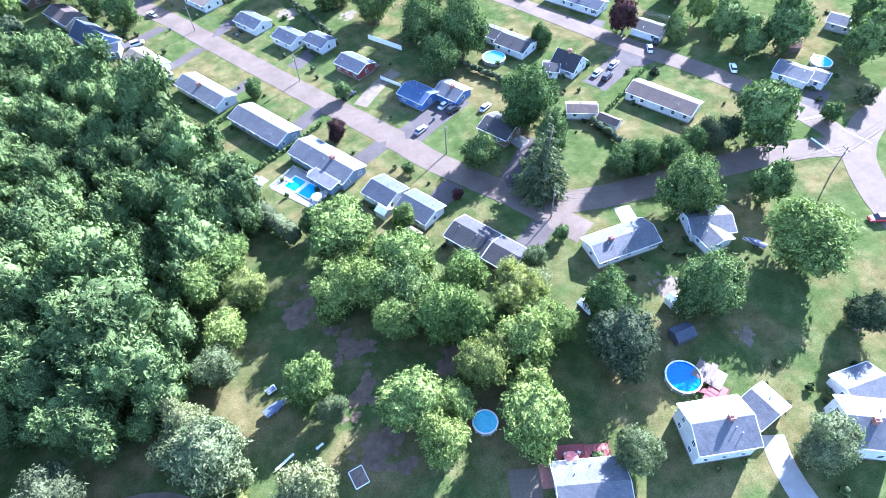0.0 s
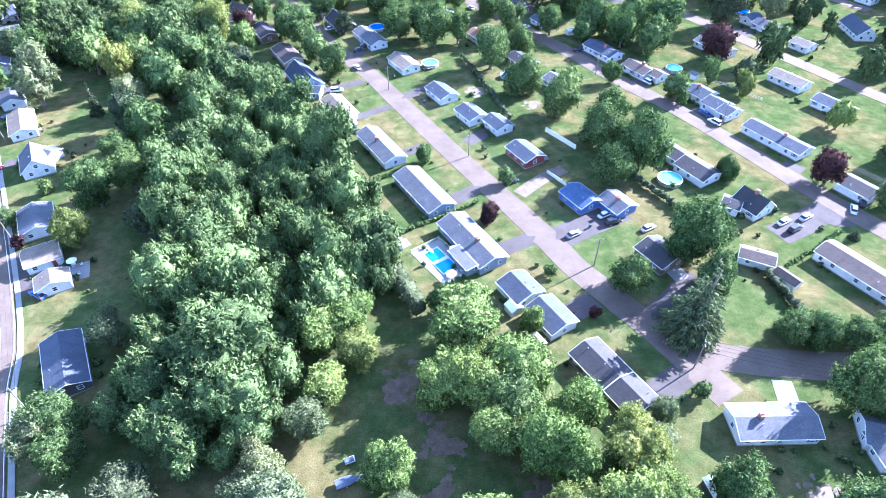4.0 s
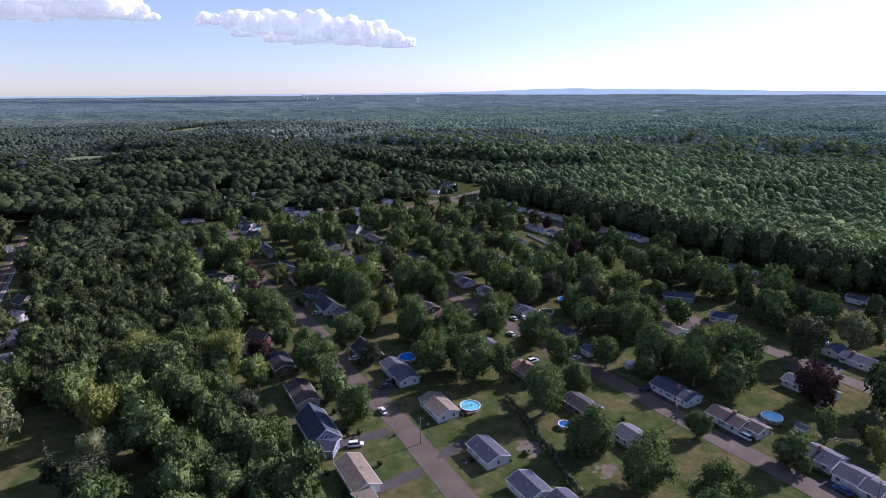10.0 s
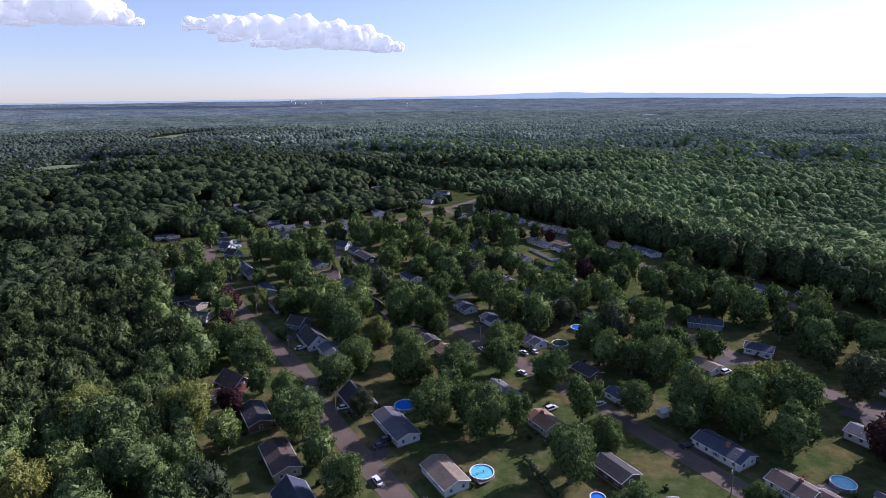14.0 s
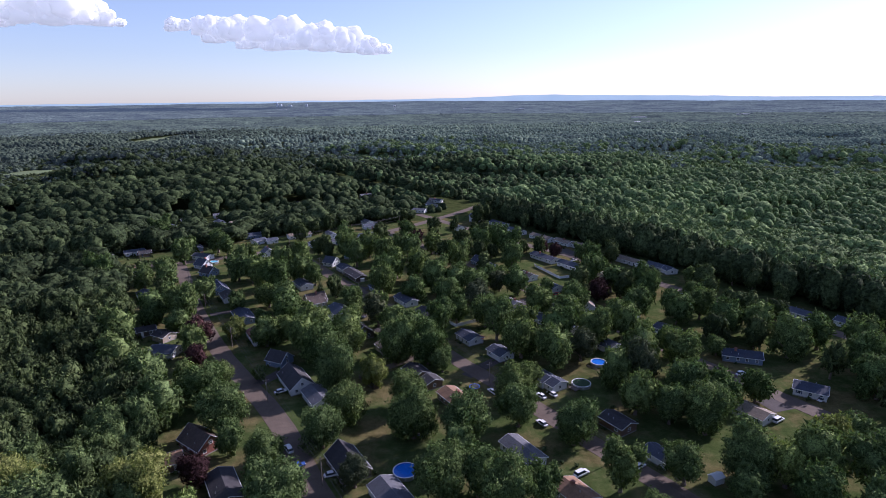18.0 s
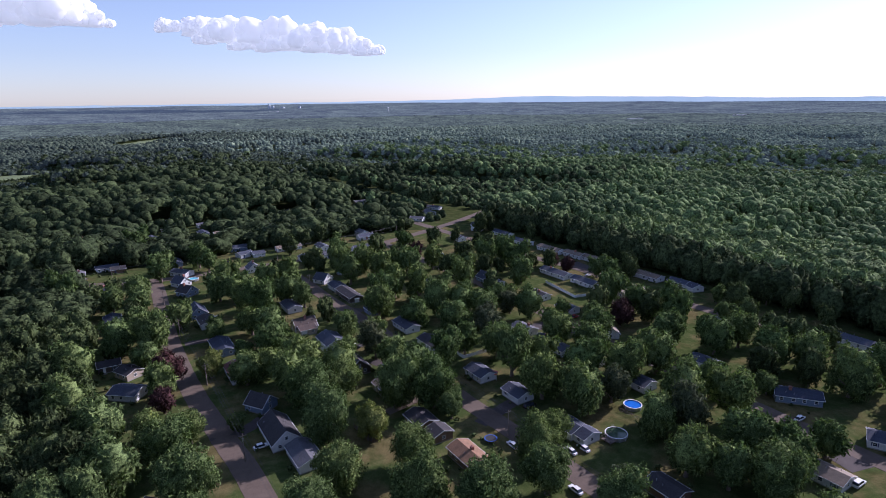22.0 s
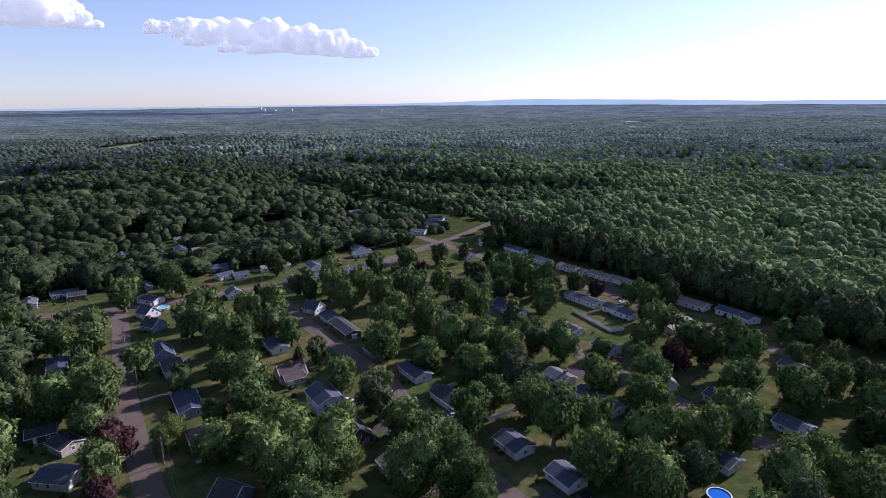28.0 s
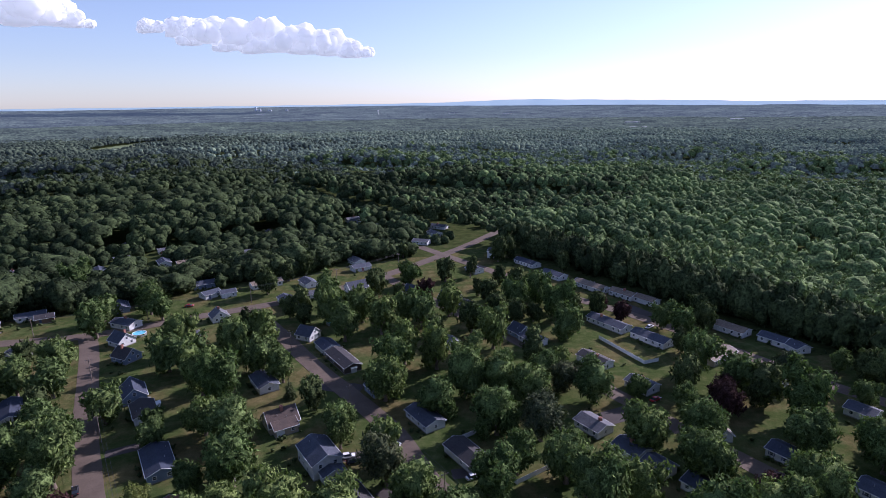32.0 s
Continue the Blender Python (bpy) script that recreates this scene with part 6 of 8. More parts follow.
def sunk_pool(x, y, turn):
    """A rectangular pool set in a white deck."""
    root = tagged(empty("swimming_pool", pose(x, y, 0, 0, 0, turn)), "rectangular in-ground pool with blue water in a white deck", "swimming pool")
    put("deck", boxes_mesh("deck", [(-7.4, -4.6, -4.6, 4.6, -0.1, 0.1), (4.6, 7.0, -4.6, 4.6, -0.1, 0.1), (-4.6, 4.6, -4.6, -2.3, -0.1, 0.1), (-4.6, 4.6, 2.3, 4.6, -0.1, 0.1)], CONCRETE), root)
    put("coping", boxes_mesh("coping", [(-4.75, 4.75, 2.2, 2.5, 0.1, 0.16), (-4.75, 4.75, -2.5, -2.2, 0.1, 0.16), (-4.75, -4.45, -2.2, 2.2, 0.1, 0.16), (4.45, 4.75, -2.2, 2.2, 0.1, 0.16)], VINYL), root)
    put("water", boxes_mesh("water", [(-4.6, 4.6, -2.3, 2.3, -0.2, 0.02)], POOLWATER), root)
    put("pool_cover", boxes_mesh("pool_cover", [(-0.5, 0.6, -2.3, 2.3, 0.03, 0.06)], VINYL), root)
    posts = [(-7.3, -4.5), (-7.3, 0), (-7.3, 4.5), (-2.5, -4.5), (2.2, -4.5), (6.9, -4.5), (6.9, 0), (6.9, 4.5)]
    for x0, y0 in posts:
        put("rail_post", boxes_mesh("rail_post", [(x0 - 0.05, x0 + 0.05, y0 - 0.05, y0 + 0.05, 0.1, 1.15)], VINYL), root)
    for a, b in (((-7.3, -4.5), (-7.3, 4.5)), ((-7.3, -4.5), (6.9, -4.5)), ((6.9, -4.5), (6.9, 4.5))):
        for z in (0.6, 1.1):
            put("pool_rail", mesh_of("pool_rail", *tube_data([(*a, z), (*b, z)], [0.04, 0.04], 4), VINYL), root)
    put("diving_board", boxes_mesh("diving_board", [(3.2, 5.6, -0.25, 0.25, 0.42, 0.48), (5.0, 5.5, -0.2, 0.2, 0.1, 0.42)], VINYL), root)
    rail = [tube_data([(4.2, s, 0.1), (4.3, s, 0.8), (3.9, s, 0.8), (3.8, s, 0.0)], [0.03] * 4, 5) for s in (-0.25, 0.25)]
    put("ladder", mesh_of("ladder", *join_data(rail), METAL), root)


POOLWATER = water_material("pool_water_bright", (0.06, 0.42, 0.80))
sunk_pool(8.4, 67.8, 124)


def shed(x, y, turn, L, W, roof, wall, label):
    root = tagged(empty("garden_shed", pose(x, y, 0, 0, 0, turn)), label, "shed", "garden sheds")
    put("wall", mesh_of("wall", *gable_walls(L, W, 2.0, 0.5), WALLS[wall]), root)
    for v, f in slab_roof(L, W, 2.0, 0.5, 0.2, 0.1):
        put("roof_slope", mesh_of("roof_slope", v, f, ROOFS.get(roof, TRIM)), root)
    put("door", DOOR_ME[0], root, pose(L / 2 + 0.02, 0, 1.03, 0, 0, -90))


shed(159.5, 72.8, 155, 7.5, 3.2, "slate", "white", "long grey-roofed outbuilding at a lawn edge")
shed(165.7, 63.8, 155, 3.8, 3.0, "redroof", "darkbrown", "red-roofed garden shed among shrubs")
shed(55.2, 4.9, 100, 3.6, 1.8, "x", "dark", "low shed with a white roof among trees")
shed(73.0, -1.4, 100, 3.6, 2.2, "x", "white", "white garden shed on dry grass")
shed(69.5, -8.3, 0, 4.2, 3.2, "slate", "dark", "small dark shed with a grey roof")
shed(-3.4, 73.3, 10, 3.6, 2.8, "x", "white", "white-roofed shed in a corner of the lawn")
shed(93.9, 56.4, 119, 6.0, 3.2, "brown", "white", "long low shed beside a hedge")
shed(-90.0, 119.5, 40, 3.0, 2.6, "x", "white", "small white shed alone on the grass")
shed(-99.6, 142.4, 20, 3.4, 2.6, "slate", "dark", "dark tarp-grey shed on the shaded grass")
shed(110.7, 166.4, 119, 3.4, 2.6, "grey", "white", "grey-roofed shed at the lawn edge")
shed(71.2, 211.2, 20, 3.4, 2.6, "x", "white", "small white shed under trees")
shed(49.3, 15.1, 10, 2.4, 2.0, "x", "white", "low white shed at the edge of a lawn")
shed(25.0, 49.6, 119, 3.0, 3.0, "x", "white", "small white lean-to beside a house")
shed(28.9, 39.3, 119, 3.6, 2.6, "tan", "tanwall", "brown garden shed among shrubs")
shed(-111.5, 383.7, 29, 3.2, 2.4, "x", "white", "white shed behind a house")
shed(-111.4, 381.2, 29, 3.0, 2.2, "x", "white", "white shed behind a house")
shed(-26.7, 273.5, 119, 3.6, 3.0, "dark", "darkbrown", "dark timber shed in a fenced garden")
shed(-43.6, 405.3, 29, 2.4, 2.0, "x", "white", "white shed at the road side")

CAR_PAINT = {k: paint("car_" + k, c, 0.25, 0.04) for k, c in {"white": (0.8, 0.8, 0.8), "black": (0.02, 0.02, 0.025), "grey": (0.25, 0.26, 0.28),
             "silver": (0.55, 0.56, 0.58), "blue": (0.05, 0.1, 0.3), "red": (0.4, 0.04, 0.04)}.items()}
LAMP_GLASS = paint("lamp_glass", (0.7, 0.7, 0.68), 0.1, 0.05)
TAIL_GLASS = paint("tail_glass", (0.4, 0.03, 0.03), 0.15, 0.05)


def car_shell(name, long, wide, tall, suv, mat):
    """Lower body from rounded cross-sections along the length."""
    xs = [-0.5, -0.46, -0.3, 0.0, 0.28, 0.44, 0.5]
    hs = [0.62, 0.92, 1.0, 1.0, 0.98, 0.86, 0.6]
    vv, ff = [], []
    for x, h in zip(xs, hs):
        w = wide / 2 * (0.9 if abs(x) > 0.45 else 1.0)
        top = 0.3 + (tall * 0.56 - 0.3) * h
        ring = [(-w * 0.94, 0.28), (-w, 0.5), (-w, top - 0.12), (-w * 0.88, top), (w * 0.88, top), (w, top - 0.12), (w, 0.5), (w * 0.94, 0.28)]
        vv += [(x * long, a, b) for a, b in ring]
    for i in range(len(xs) - 1):
        for k in range(8):
            k2 = (k + 1) % 8
            ff.append((i * 8 + k, (i + 1) * 8 + k, (i + 1) * 8 + k2, i * 8 + k2))
    ff.append(tuple(range(8)))
    ff.append(tuple(range(len(xs) * 8 - 1, len(xs) * 8 - 9, -1)))
    return mesh_of(name, vv, ff, mat, None, False)


def wedge(name, x0, x1, t0, t1, w0, w1, z0, z1, mat):
    v = [(x0, -w0, z0), (x1, -w0, z0), (x1, w0, z0), (x0, w0, z0), (t0, -w1, z1), (t1, -w1, z1), (t1, w1, z1), (t0, w1, z1)]
    return mesh_of(name, v, box_data(0, 1, 0, 1, 0, 1)[1], mat)


WHEEL_ME = mesh_of("wheel", *tube_data([(0, -0.11, 0), (0, 0.11, 0)], [0.33, 0.33], 16), RUBBER)
RIM_ME = mesh_of("rim", *tube_data([(0, -0.125, 0), (0, 0.125, 0)], [0.2, 0.2], 12), METAL)
CAR_KIT = {}


def car(x, y, turn, colour, suv=False):
    long, wide, tall = (4.9, 1.95, 1.75) if suv else (4.65, 1.82, 1.45)
    key = (colour, suv)
    if key not in CAR_KIT:
        m = CAR_PAINT[colour]
        sh = tall * 0.56
        a, b, c, d = (-2.25, 1.35, -2.0, 0.55) if suv else (-1.75, 1.25, -1.2, 0.45)
        CAR_KIT[key] = [("body", car_shell("body", long, wide, tall, suv, m)),
                        ("window_band", wedge("window_band", a, b, c, d, wide / 2 * 0.86, wide / 2 * 0.7, sh - 0.02, tall - 0.06, GLASS)),
                        ("roof", wedge("roof", c - 0.06, d + 0.08, c, d, wide / 2 * 0.72, wide / 2 * 0.66, tall - 0.07, tall, m)),
                        ("headlight", boxes_mesh("headlight", [(long / 2 - 0.16, long / 2 - 0.03, s * wide * 0.34 - 0.2, s * wide * 0.34 + 0.2, 0.62, 0.76) for s in (-1, 1)], LAMP_GLASS)),
                        ("tail_light", boxes_mesh("tail_light", [(-long / 2 + 0.02, -long / 2 + 0.14, s * wide * 0.36 - 0.15, s * wide * 0.36 + 0.15, 0.66, 0.84) for s in (-1, 1)], TAIL_GLASS))]
    root = tagged(empty("car", pose(x, y, 0.09, 0, 0, turn)), f"{colour} parked {'SUV' if suv else 'sedan'} beside the houses", "car", "parked cars")
    for n, me in CAR_KIT[key]:
        put(n, me, root)
    for a in (-1.4, 1.4):
        for s in (-1, 1):
            w = put("wheel", WHEEL_ME, root, pose(a, s * (wide / 2 - 0.1), 0.33))
            put("rim", RIM_ME, w)


# a white camper van, drawn here with the SUV body
car(105.7, 132.5, 119, "white", True)
car(35.0, 216.7, 29, "white", True)
car(52.3, 218.8, 29, "silver", False)
car(16.2, 265.8, 119, "white", False)
car(33.0, 261.3, 119, "white", False)
car(37.3, 262.4, 119, "white", False)
car(29.5, 243.5, 119, "white", False)
car(106.8, 240.0, 29, "white", True)
car(-61.6, 271.5, 29, "white", False)
car(-54.8, 270.7, 29, "silver", False)
car(112.6, 273.1, 29, "white", False)
car(130.2, 252.0, 29, "white", False)
car(142.6, 63.2, 60, "white", False)
car(126.6, 83.3, 60, "white", False)
car(130.8, 86.2, 60, "black", True)
car(44.8, 76.0, 29, "grey", False)
car(65.8, 77.8, 29, "silver", False)
car(56.9, 80.8, 20, "black", True)
car(55.4, 84.0, 29, "white", False)
car(30.8, 100.8, 29, "black", True)
car(-38.6, 0.6, 175, "black", True)
car(131.2, -0.6, 160, "red", True)
car(104.2, 78.8, 29, "white", False)
car(105.8, 75.7, 29, "black", True)
car(111.2, 80.5, 29, "silver", False)
car(-21.0, 180.9, 119, "white", False)
car(-27.4, 161.7, 10, "white", True)
car(-21.6, 197.7, 29, "black", False)
car(-19.3, 200.9, 29, "black", True)
car(-35.9, 221.0, 20, "white", False)
car(71.3, 193.3, 20, "black", True)
car(91.2, 163.6, 119, "white", True)
car(104.5, 138.3, 119, "blue", False)
car(-50.9, 234.4, 119, "white", True)
car(-46.5, 225.7, 29, "blue", False)
car(-41.1, 347.0, 10, "white", False)
car(-25.0, 324.8, 29, "silver", False)
car(-115.1, 337.8, 119, "black", False)
car(26.2, 288.8, 29, "black", True)
car(-4.6, 333.5, 20, "white", False)
car(-39.0, 344.1, 10, "black", False)
car(92.0, 437.1, 29, "white", False)
car(-121.3, 508.1, 10, "blue", False)
car(-136.8, 492.9, 10, "red", False)
car(65.2, 370.9, 29, "red", False)
car(-134.2, 467.0, 29, "grey", False)
car(-129.4, 114.9, 10, "red", False)
car(-90.2, 59.5, 150, "blue", True)
car(-141.6, 147.3, 20, "blue", False)
car(-75.4, 336.6, 0, "white", False)


# ---- drives and paths ----
def drive(name, pts, width, mat, label):
    line = smooth_line(pts, 3.0)
    ob = put(name, strip_mesh(name, line, width, 0.035, mat, 0.06, 0.0, 0.1))
    tagged(ob, label, "driveway", kind="structure")


drive("driveway_1", [(144.5, 34.3), (152.3, 40.7), (158.5, 44.4)], 6, DRIVE, "dark asphalt driveway running up to a house")
drive("driveway_2", [(130.4, 80.9), (119.5, 79.0), (114.9, 83.0)], 5, DRIVE, "dark asphalt driveway running up to a house")
drive("driveway_3", [(79.4, 27.9), (78.1, 20.6)], 4.2, CONCRETE, "pale concrete driveway running up to a house")
drive("driveway_4", [(38.3, 74.0), (50.9, 80.8), (61.1, 86.2)], 8.5, DRIVE, "dark asphalt driveway running up to a house")
drive("driveway_5", [(36.8, 77.3), (26.7, 72.3), (22.7, 70.9)], 5, DRIVE, "dark asphalt driveway running up to a house")
drive("driveway_6", [(21.7, 99.4), (13.2, 93.4), (10.1, 91.6)], 5, DRIVE, "dark asphalt driveway running up to a house")
drive("driveway_7", [(18.9, 123.9), (26.6, 130.5), (30.9, 135.1)], 5, DRIVE, "dark asphalt driveway running up to a house")
drive("driveway_8", [(32.7, 95.1), (41.6, 103.3), (48.5, 107.5)], 4.5, DIRT, "worn bare-soil drive over dry grass")
drive("driveway_9", [(55.9, 44.7), (65.0, 51.9), (72.5, 59.8)], 7, DRIVE, "dark asphalt driveway running up to a house")
drive("driveway_10", [(45.1, 52.5), (38.7, 48.4)], 6, DRIVE, "dark asphalt driveway running up to a house")
drive("driveway_11", [(61.7, 32.1), (53.7, 26.9), (49.6, 24.8)], 6, DRIVE, "dark asphalt driveway running up to a house")
drive("driveway_12", [(120.5, 84.9), (108.1, 77.7), (100.1, 73.9)], 8, DRIVE, "dark asphalt driveway running up to a house")
drive("driveway_13", [(114.8, 100.9), (121.9, 106.7)], 6, DRIVE, "dark asphalt driveway running up to a house")
drive("driveway_14", [(5.4, 122.9), (-1.9, 118.3)], 4, DRIVE, "dark asphalt driveway running up to a house")
drive("driveway_15", [(-18.1, 170.0), (-28.5, 164.4), (-33.7, 162.9)], 4.5, DRIVE, "dark asphalt driveway running up to a house")
drive("driveway_16", [(-7.1, 149.6), (-18.9, 141.7)], 4, DRIVE, "dark asphalt driveway running up to a house")
drive("driveway_17", [(-6.4, 152.4), (2.3, 159.8), (5.6, 163.9)], 4.5, DRIVE, "dark asphalt driveway running up to a house")
drive("driveway_18", [(-24.7, 187.0), (-19.8, 202.2)], 6, DRIVE, "dark asphalt driveway running up to a house")
drive("driveway_19", [(97.2, 137.6), (105.4, 142.0)], 6, DRIVE, "dark asphalt driveway running up to a house")
drive("driveway_20", [(75.1, 185.2), (72.2, 194.6)], 5, DRIVE, "dark asphalt driveway running up to a house")
drive("driveway_21", [(82.8, 161.6), (90.6, 163.8)], 6, DRIVE, "dark asphalt driveway running up to a house")
drive("driveway_22", [(68.8, -43.7), (69.6, -37.4), (71.7, -31.7)], 4.5, CONCRETE, "pale concrete driveway running up to a house")
drive("driveway_23", [(7.7, 279.6), (18.1, 290.0), (24.7, 295.7)], 5, DRIVE, "dark asphalt driveway running up to a house")
drive("driveway_24", [(-30.6, 331.0), (-24.2, 326.1), (-18.0, 329.7)], 5, DRIVE, "dark asphalt driveway running up to a house")
drive("driveway_25", [(-46.9, 346.5), (-35.9, 347.9)], 4.5, DRIVE, "dark asphalt driveway running up to a house")
drive("driveway_26", [(-65.1, 288.9), (-70.2, 281.4), (-78.9, 277.2)], 5, DRIVE, "dark asphalt driveway running up to a house")
drive("driveway_27", [(-115.6, 355.8), (-106.0, 360.1)], 4.5, DRIVE, "dark asphalt driveway running up to a house")
drive("driveway_28", [(-23.4, 289.4), (-11.0, 299.0)], 4, DIRT, "worn bare-soil drive over dry grass")
drive("driveway_29", [(-56.9, 396.2), (-39.4, 389.8)], 8, DRIVE, "dark asphalt driveway running up to a house")
drive("driveway_30", [(-10.5, 335.8), (-0.4, 337.5), (4.2, 345.5)], 4.5, DRIVE, "dark asphalt driveway running up to a house")
drive("driveway_31", [(40.9, 359.8), (56.8, 365.5)], 8, DRIVE, "dark asphalt driveway running up to a house")
drive("driveway_32", [(57.6, 358.1), (64.4, 352.2)], 7, DRIVE, "dark asphalt driveway running up to a house")
drive("driveway_33", [(90.9, 469.2), (98.4, 451.7)], 9, DRIVE, "dark asphalt driveway running up to a house")
drive("driveway_34", [(108.2, 249.2), (121.6, 252.5)], 8, DRIVE, "dark asphalt driveway running up to a house")
drive("driveway_35", [(-114.7, 86.0), (-94.0, 62.2), (-88.3, 63.8)], 4, DRIVE, "dark asphalt driveway running up to a house")
drive("driveway_36", [(-128.5, 118.7), (-124.5, 118.0)], 4, DRIVE, "dark asphalt driveway running up to a house")
drive("driveway_37", [(131.4, 206.5), (146.0, 212.3), (151.1, 206.1)], 9, DRIVE, "dark asphalt driveway running up to a house")
drive("driveway_38", [(-46.3, -0.7), (-39.5, 1.2), (-32.8, -0.8), (-28.0, -4.3)], 5, DIRT, "worn bare-soil drive over dry grass")


# ---- hedges and fences ----
def hedge(pts, width, height, kind="dark", label="clipped dark green hedge between gardens"):
    line = smooth_line(pts, 1.2)
    rng = np.random.default_rng(int(abs(pts[0][0] * 13 + pts[0][1])) + 3)
    lobes = []
    for p in line:
        r = width / 2 * rng.uniform(0.8, 1.15)
        h = height * rng.uniform(0.82, 1.12)
        lobes.append((p.x + rng.uniform(-0.2, 0.2), p.y + rng.uniform(-0.2, 0.2), h * 0.5, r, h * 0.5 / r))
    total = sum(math.hypot(a.x - b.x, a.y - b.y) for a, b in zip(line, line[1:]))
    L = np.array(lobes)
    shells = np.array([billow(rng, 2, 8, 20) for _ in lobes]) * np.stack([L[:, 3], L[:, 3], L[:, 3] * L[:, 4]], 1)[:, None] * 1.1 + L[:, None, :3]
    q = blades(rng, shells, NET[2][1], int(total * 40 * (width + height) / 4), 0.3, 0.9, 0.2)
    ob = put("hedge", quad_mesh("hedge", q, LEAF[kind], shells, NET[2][1]))
    tagged(ob, label, "hedge", "hedges", kind="stuff")


hedge([(-10.1, 74.9), (-1.7, 79.3), (9.6, 85.3), (19.7, 91.4)], 1.4, 1.5, "oak", "clipped green hedge between two gardens")
hedge([(-18.5, 97.6), (-12.0, 102.1), (-6.7, 105.7)], 1.3, 1.5, "oak", "clipped green hedge between two gardens")
hedge([(68.4, 101.5), (73.4, 92.4), (78.2, 82.9), (82.4, 72.4)], 2.6, 2.6, "dark", "overgrown dark green hedge along the garden backs")
hedge([(21.8, 188.8), (26.2, 173.2), (30.9, 156.5), (34.9, 138.6)], 2.6, 2.4, "dark", "overgrown dark green hedge along the garden backs")
hedge([(90.4, 58.6), (91.7, 49.9), (94.9, 40.1)], 3.2, 2.6, "dark", "overgrown dark green hedge along the garden backs")
hedge([(92.8, 59.4), (108.2, 68.2), (117.3, 74.0)], 1.2, 1.3, "oak", "clipped green hedge between two gardens")
hedge([(85.5, 41.5), (92.5, 40.2), (101.2, 38.3), (112.9, 37.4)], 4.2, 4.2, "dark", "overgrown dark green hedge along the garden backs")
hedge([(-19.5, -5.0), (-19.8, -11.1), (-21.3, -14.0)], 3.0, 3.0, "light", "tall yellow-green hedge beside a carport")
hedge([(-9.2, 72.1), (-3.0, 60.8), (2.7, 49.5)], 6, 5.5, "dark", "overgrown dark green hedge along the garden backs")


def ridged_panel(s, height):
    """One board-and-batten panel: a folded sheet with thickness."""
    k = max(4, int(s / 0.2))
    prof = []
    for i in range(k):
        x0, x1 = 0.06 + s * i / k, 0.06 + s * (i + 1) / k
        prof += [(x0 + 0.01, 0.0), (x0 + 0.025, 0.022), (x1 - 0.025, 0.022), (x1 - 0.01, 0.0)]
    n = len(prof)
    v = [(x, y, z) for z in (0.06, height) for x, y in prof] + [(x, -0.02, z) for z in (0.06, height) for x, y in prof]
    f = [(i, i + 1, n + i + 1, n + i) for i in range(n - 1)] + [(2 * n + i + 1, 2 * n + i, 3 * n + i, 3 * n + i + 1) for i in range(n - 1)]
    f += [(n + i, n + i + 1, 3 * n + i + 1, 3 * n + i) for i in range(n - 1)]
    return v, f


def fence(pts, height, mat, label, gap=2.4, board=True):
    p0 = Vector(pts[0])
    root = tagged(empty("fence", pose(p0.x, p0.y, 0)), label, "fence", "garden fences")
    for a, b in zip(pts, pts[1:]):
        a, b = Vector(a), Vector(b)
        L = (b - a).length
        turn = math.degrees(math.atan2(b.y - a.y, b.x - a.x))
        M = pose(a.x - p0.x, a.y - p0.y, 0, 0, 0, turn)
        n = max(1, round(L / gap))
        s = L / n
        post = boxes_mesh("post", [(-0.06, 0.06, -0.06, 0.06, -0.2, height + 0.08)], mat)
        if board:
            panel = mesh_of("panel", *ridged_panel(s - 0.12, height), mat)
        else:
            panel = boxes_mesh("rail", [(0.06, s - 0.06, -0.02, 0.02, -0.05, 0.05)], mat)
        for i in range(n):
            put("post", post, root, M @ Matrix.Translation((s * i, 0, 0)))
            if board:
                put("panel", panel, root, M @ Matrix.Translation((s * i, 0, 0)))
            else:
                for z in (0.3, height * 0.62, height - 0.08):
                    put("rail", panel, root, M @ Matrix.Translation((s * i, 0, z)))
        put("post", post, root, M @ Matrix.Translation((L, 0, 0)))


fence([(46.4, 129.8), (54.2, 118.3)], 1.8, VINYL, "white vinyl privacy fence between gardens", board=True)
fence([(42.7, 105.6), (47.1, 98.8)], 1.2, VINYL, "white picket fence beside a house", board=True)
fence([(2.8, 337.2), (7.1, 329.6), (21.3, 337.6)], 1.6, VINYL, "white vinyl fence round a lawn", board=True)
fence([(64.1, 426.9), (73.4, 399.7), (80.1, 401.6)], 1.6, VINYL, "pale fence round a far garden", board=True)
fence([(-33.7, 280.7), (-28.4, 272.3)], 1.5, WOOD, "weathered timber fence beside a lawn", board=True)
fence([(62.4, 147.2), (67.1, 140.5), (73.5, 144.3)], 1.3, WOOD, "brown rail fence round a lawn", board=False)
fence([(-9.0, 351.4), (0.6, 356.9), (11.0, 362.8)], 1.6, VINYL, "pale fence behind a house", board=True)
fence([(113.1, 164.4), (120.7, 159.5), (129.2, 147.5)], 1.2, METAL, "thin wire fence along a lawn", board=False)
fence([(56.1, 283.6), (61.3, 276.2)], 1.2, WOOD, "brown rail fence beside bright grass", board=False)


# ---- utility poles and wires ----
POLE_ME = mesh_of("pole", *tube_data([(0, 0, -0.5), (0, 0, 9.2)], [0.17, 0.12], 8), POLEWOOD)
ARM_ME = boxes_mesh("crossarm", [(-0.06, 0.06, -1.1, 1.1, 8.4, 8.54)], POLEWOOD)
CAN_ME = mesh_of("transformer", *tube_data([(0.3, 0, 6.6), (0.3, 0, 7.5)], [0.24, 0.24], 10), METAL)
INSUL_ME = boxes_mesh("insulator", [(-0.05, 0.05, -0.05, 0.05, 8.54, 8.72)], METAL)
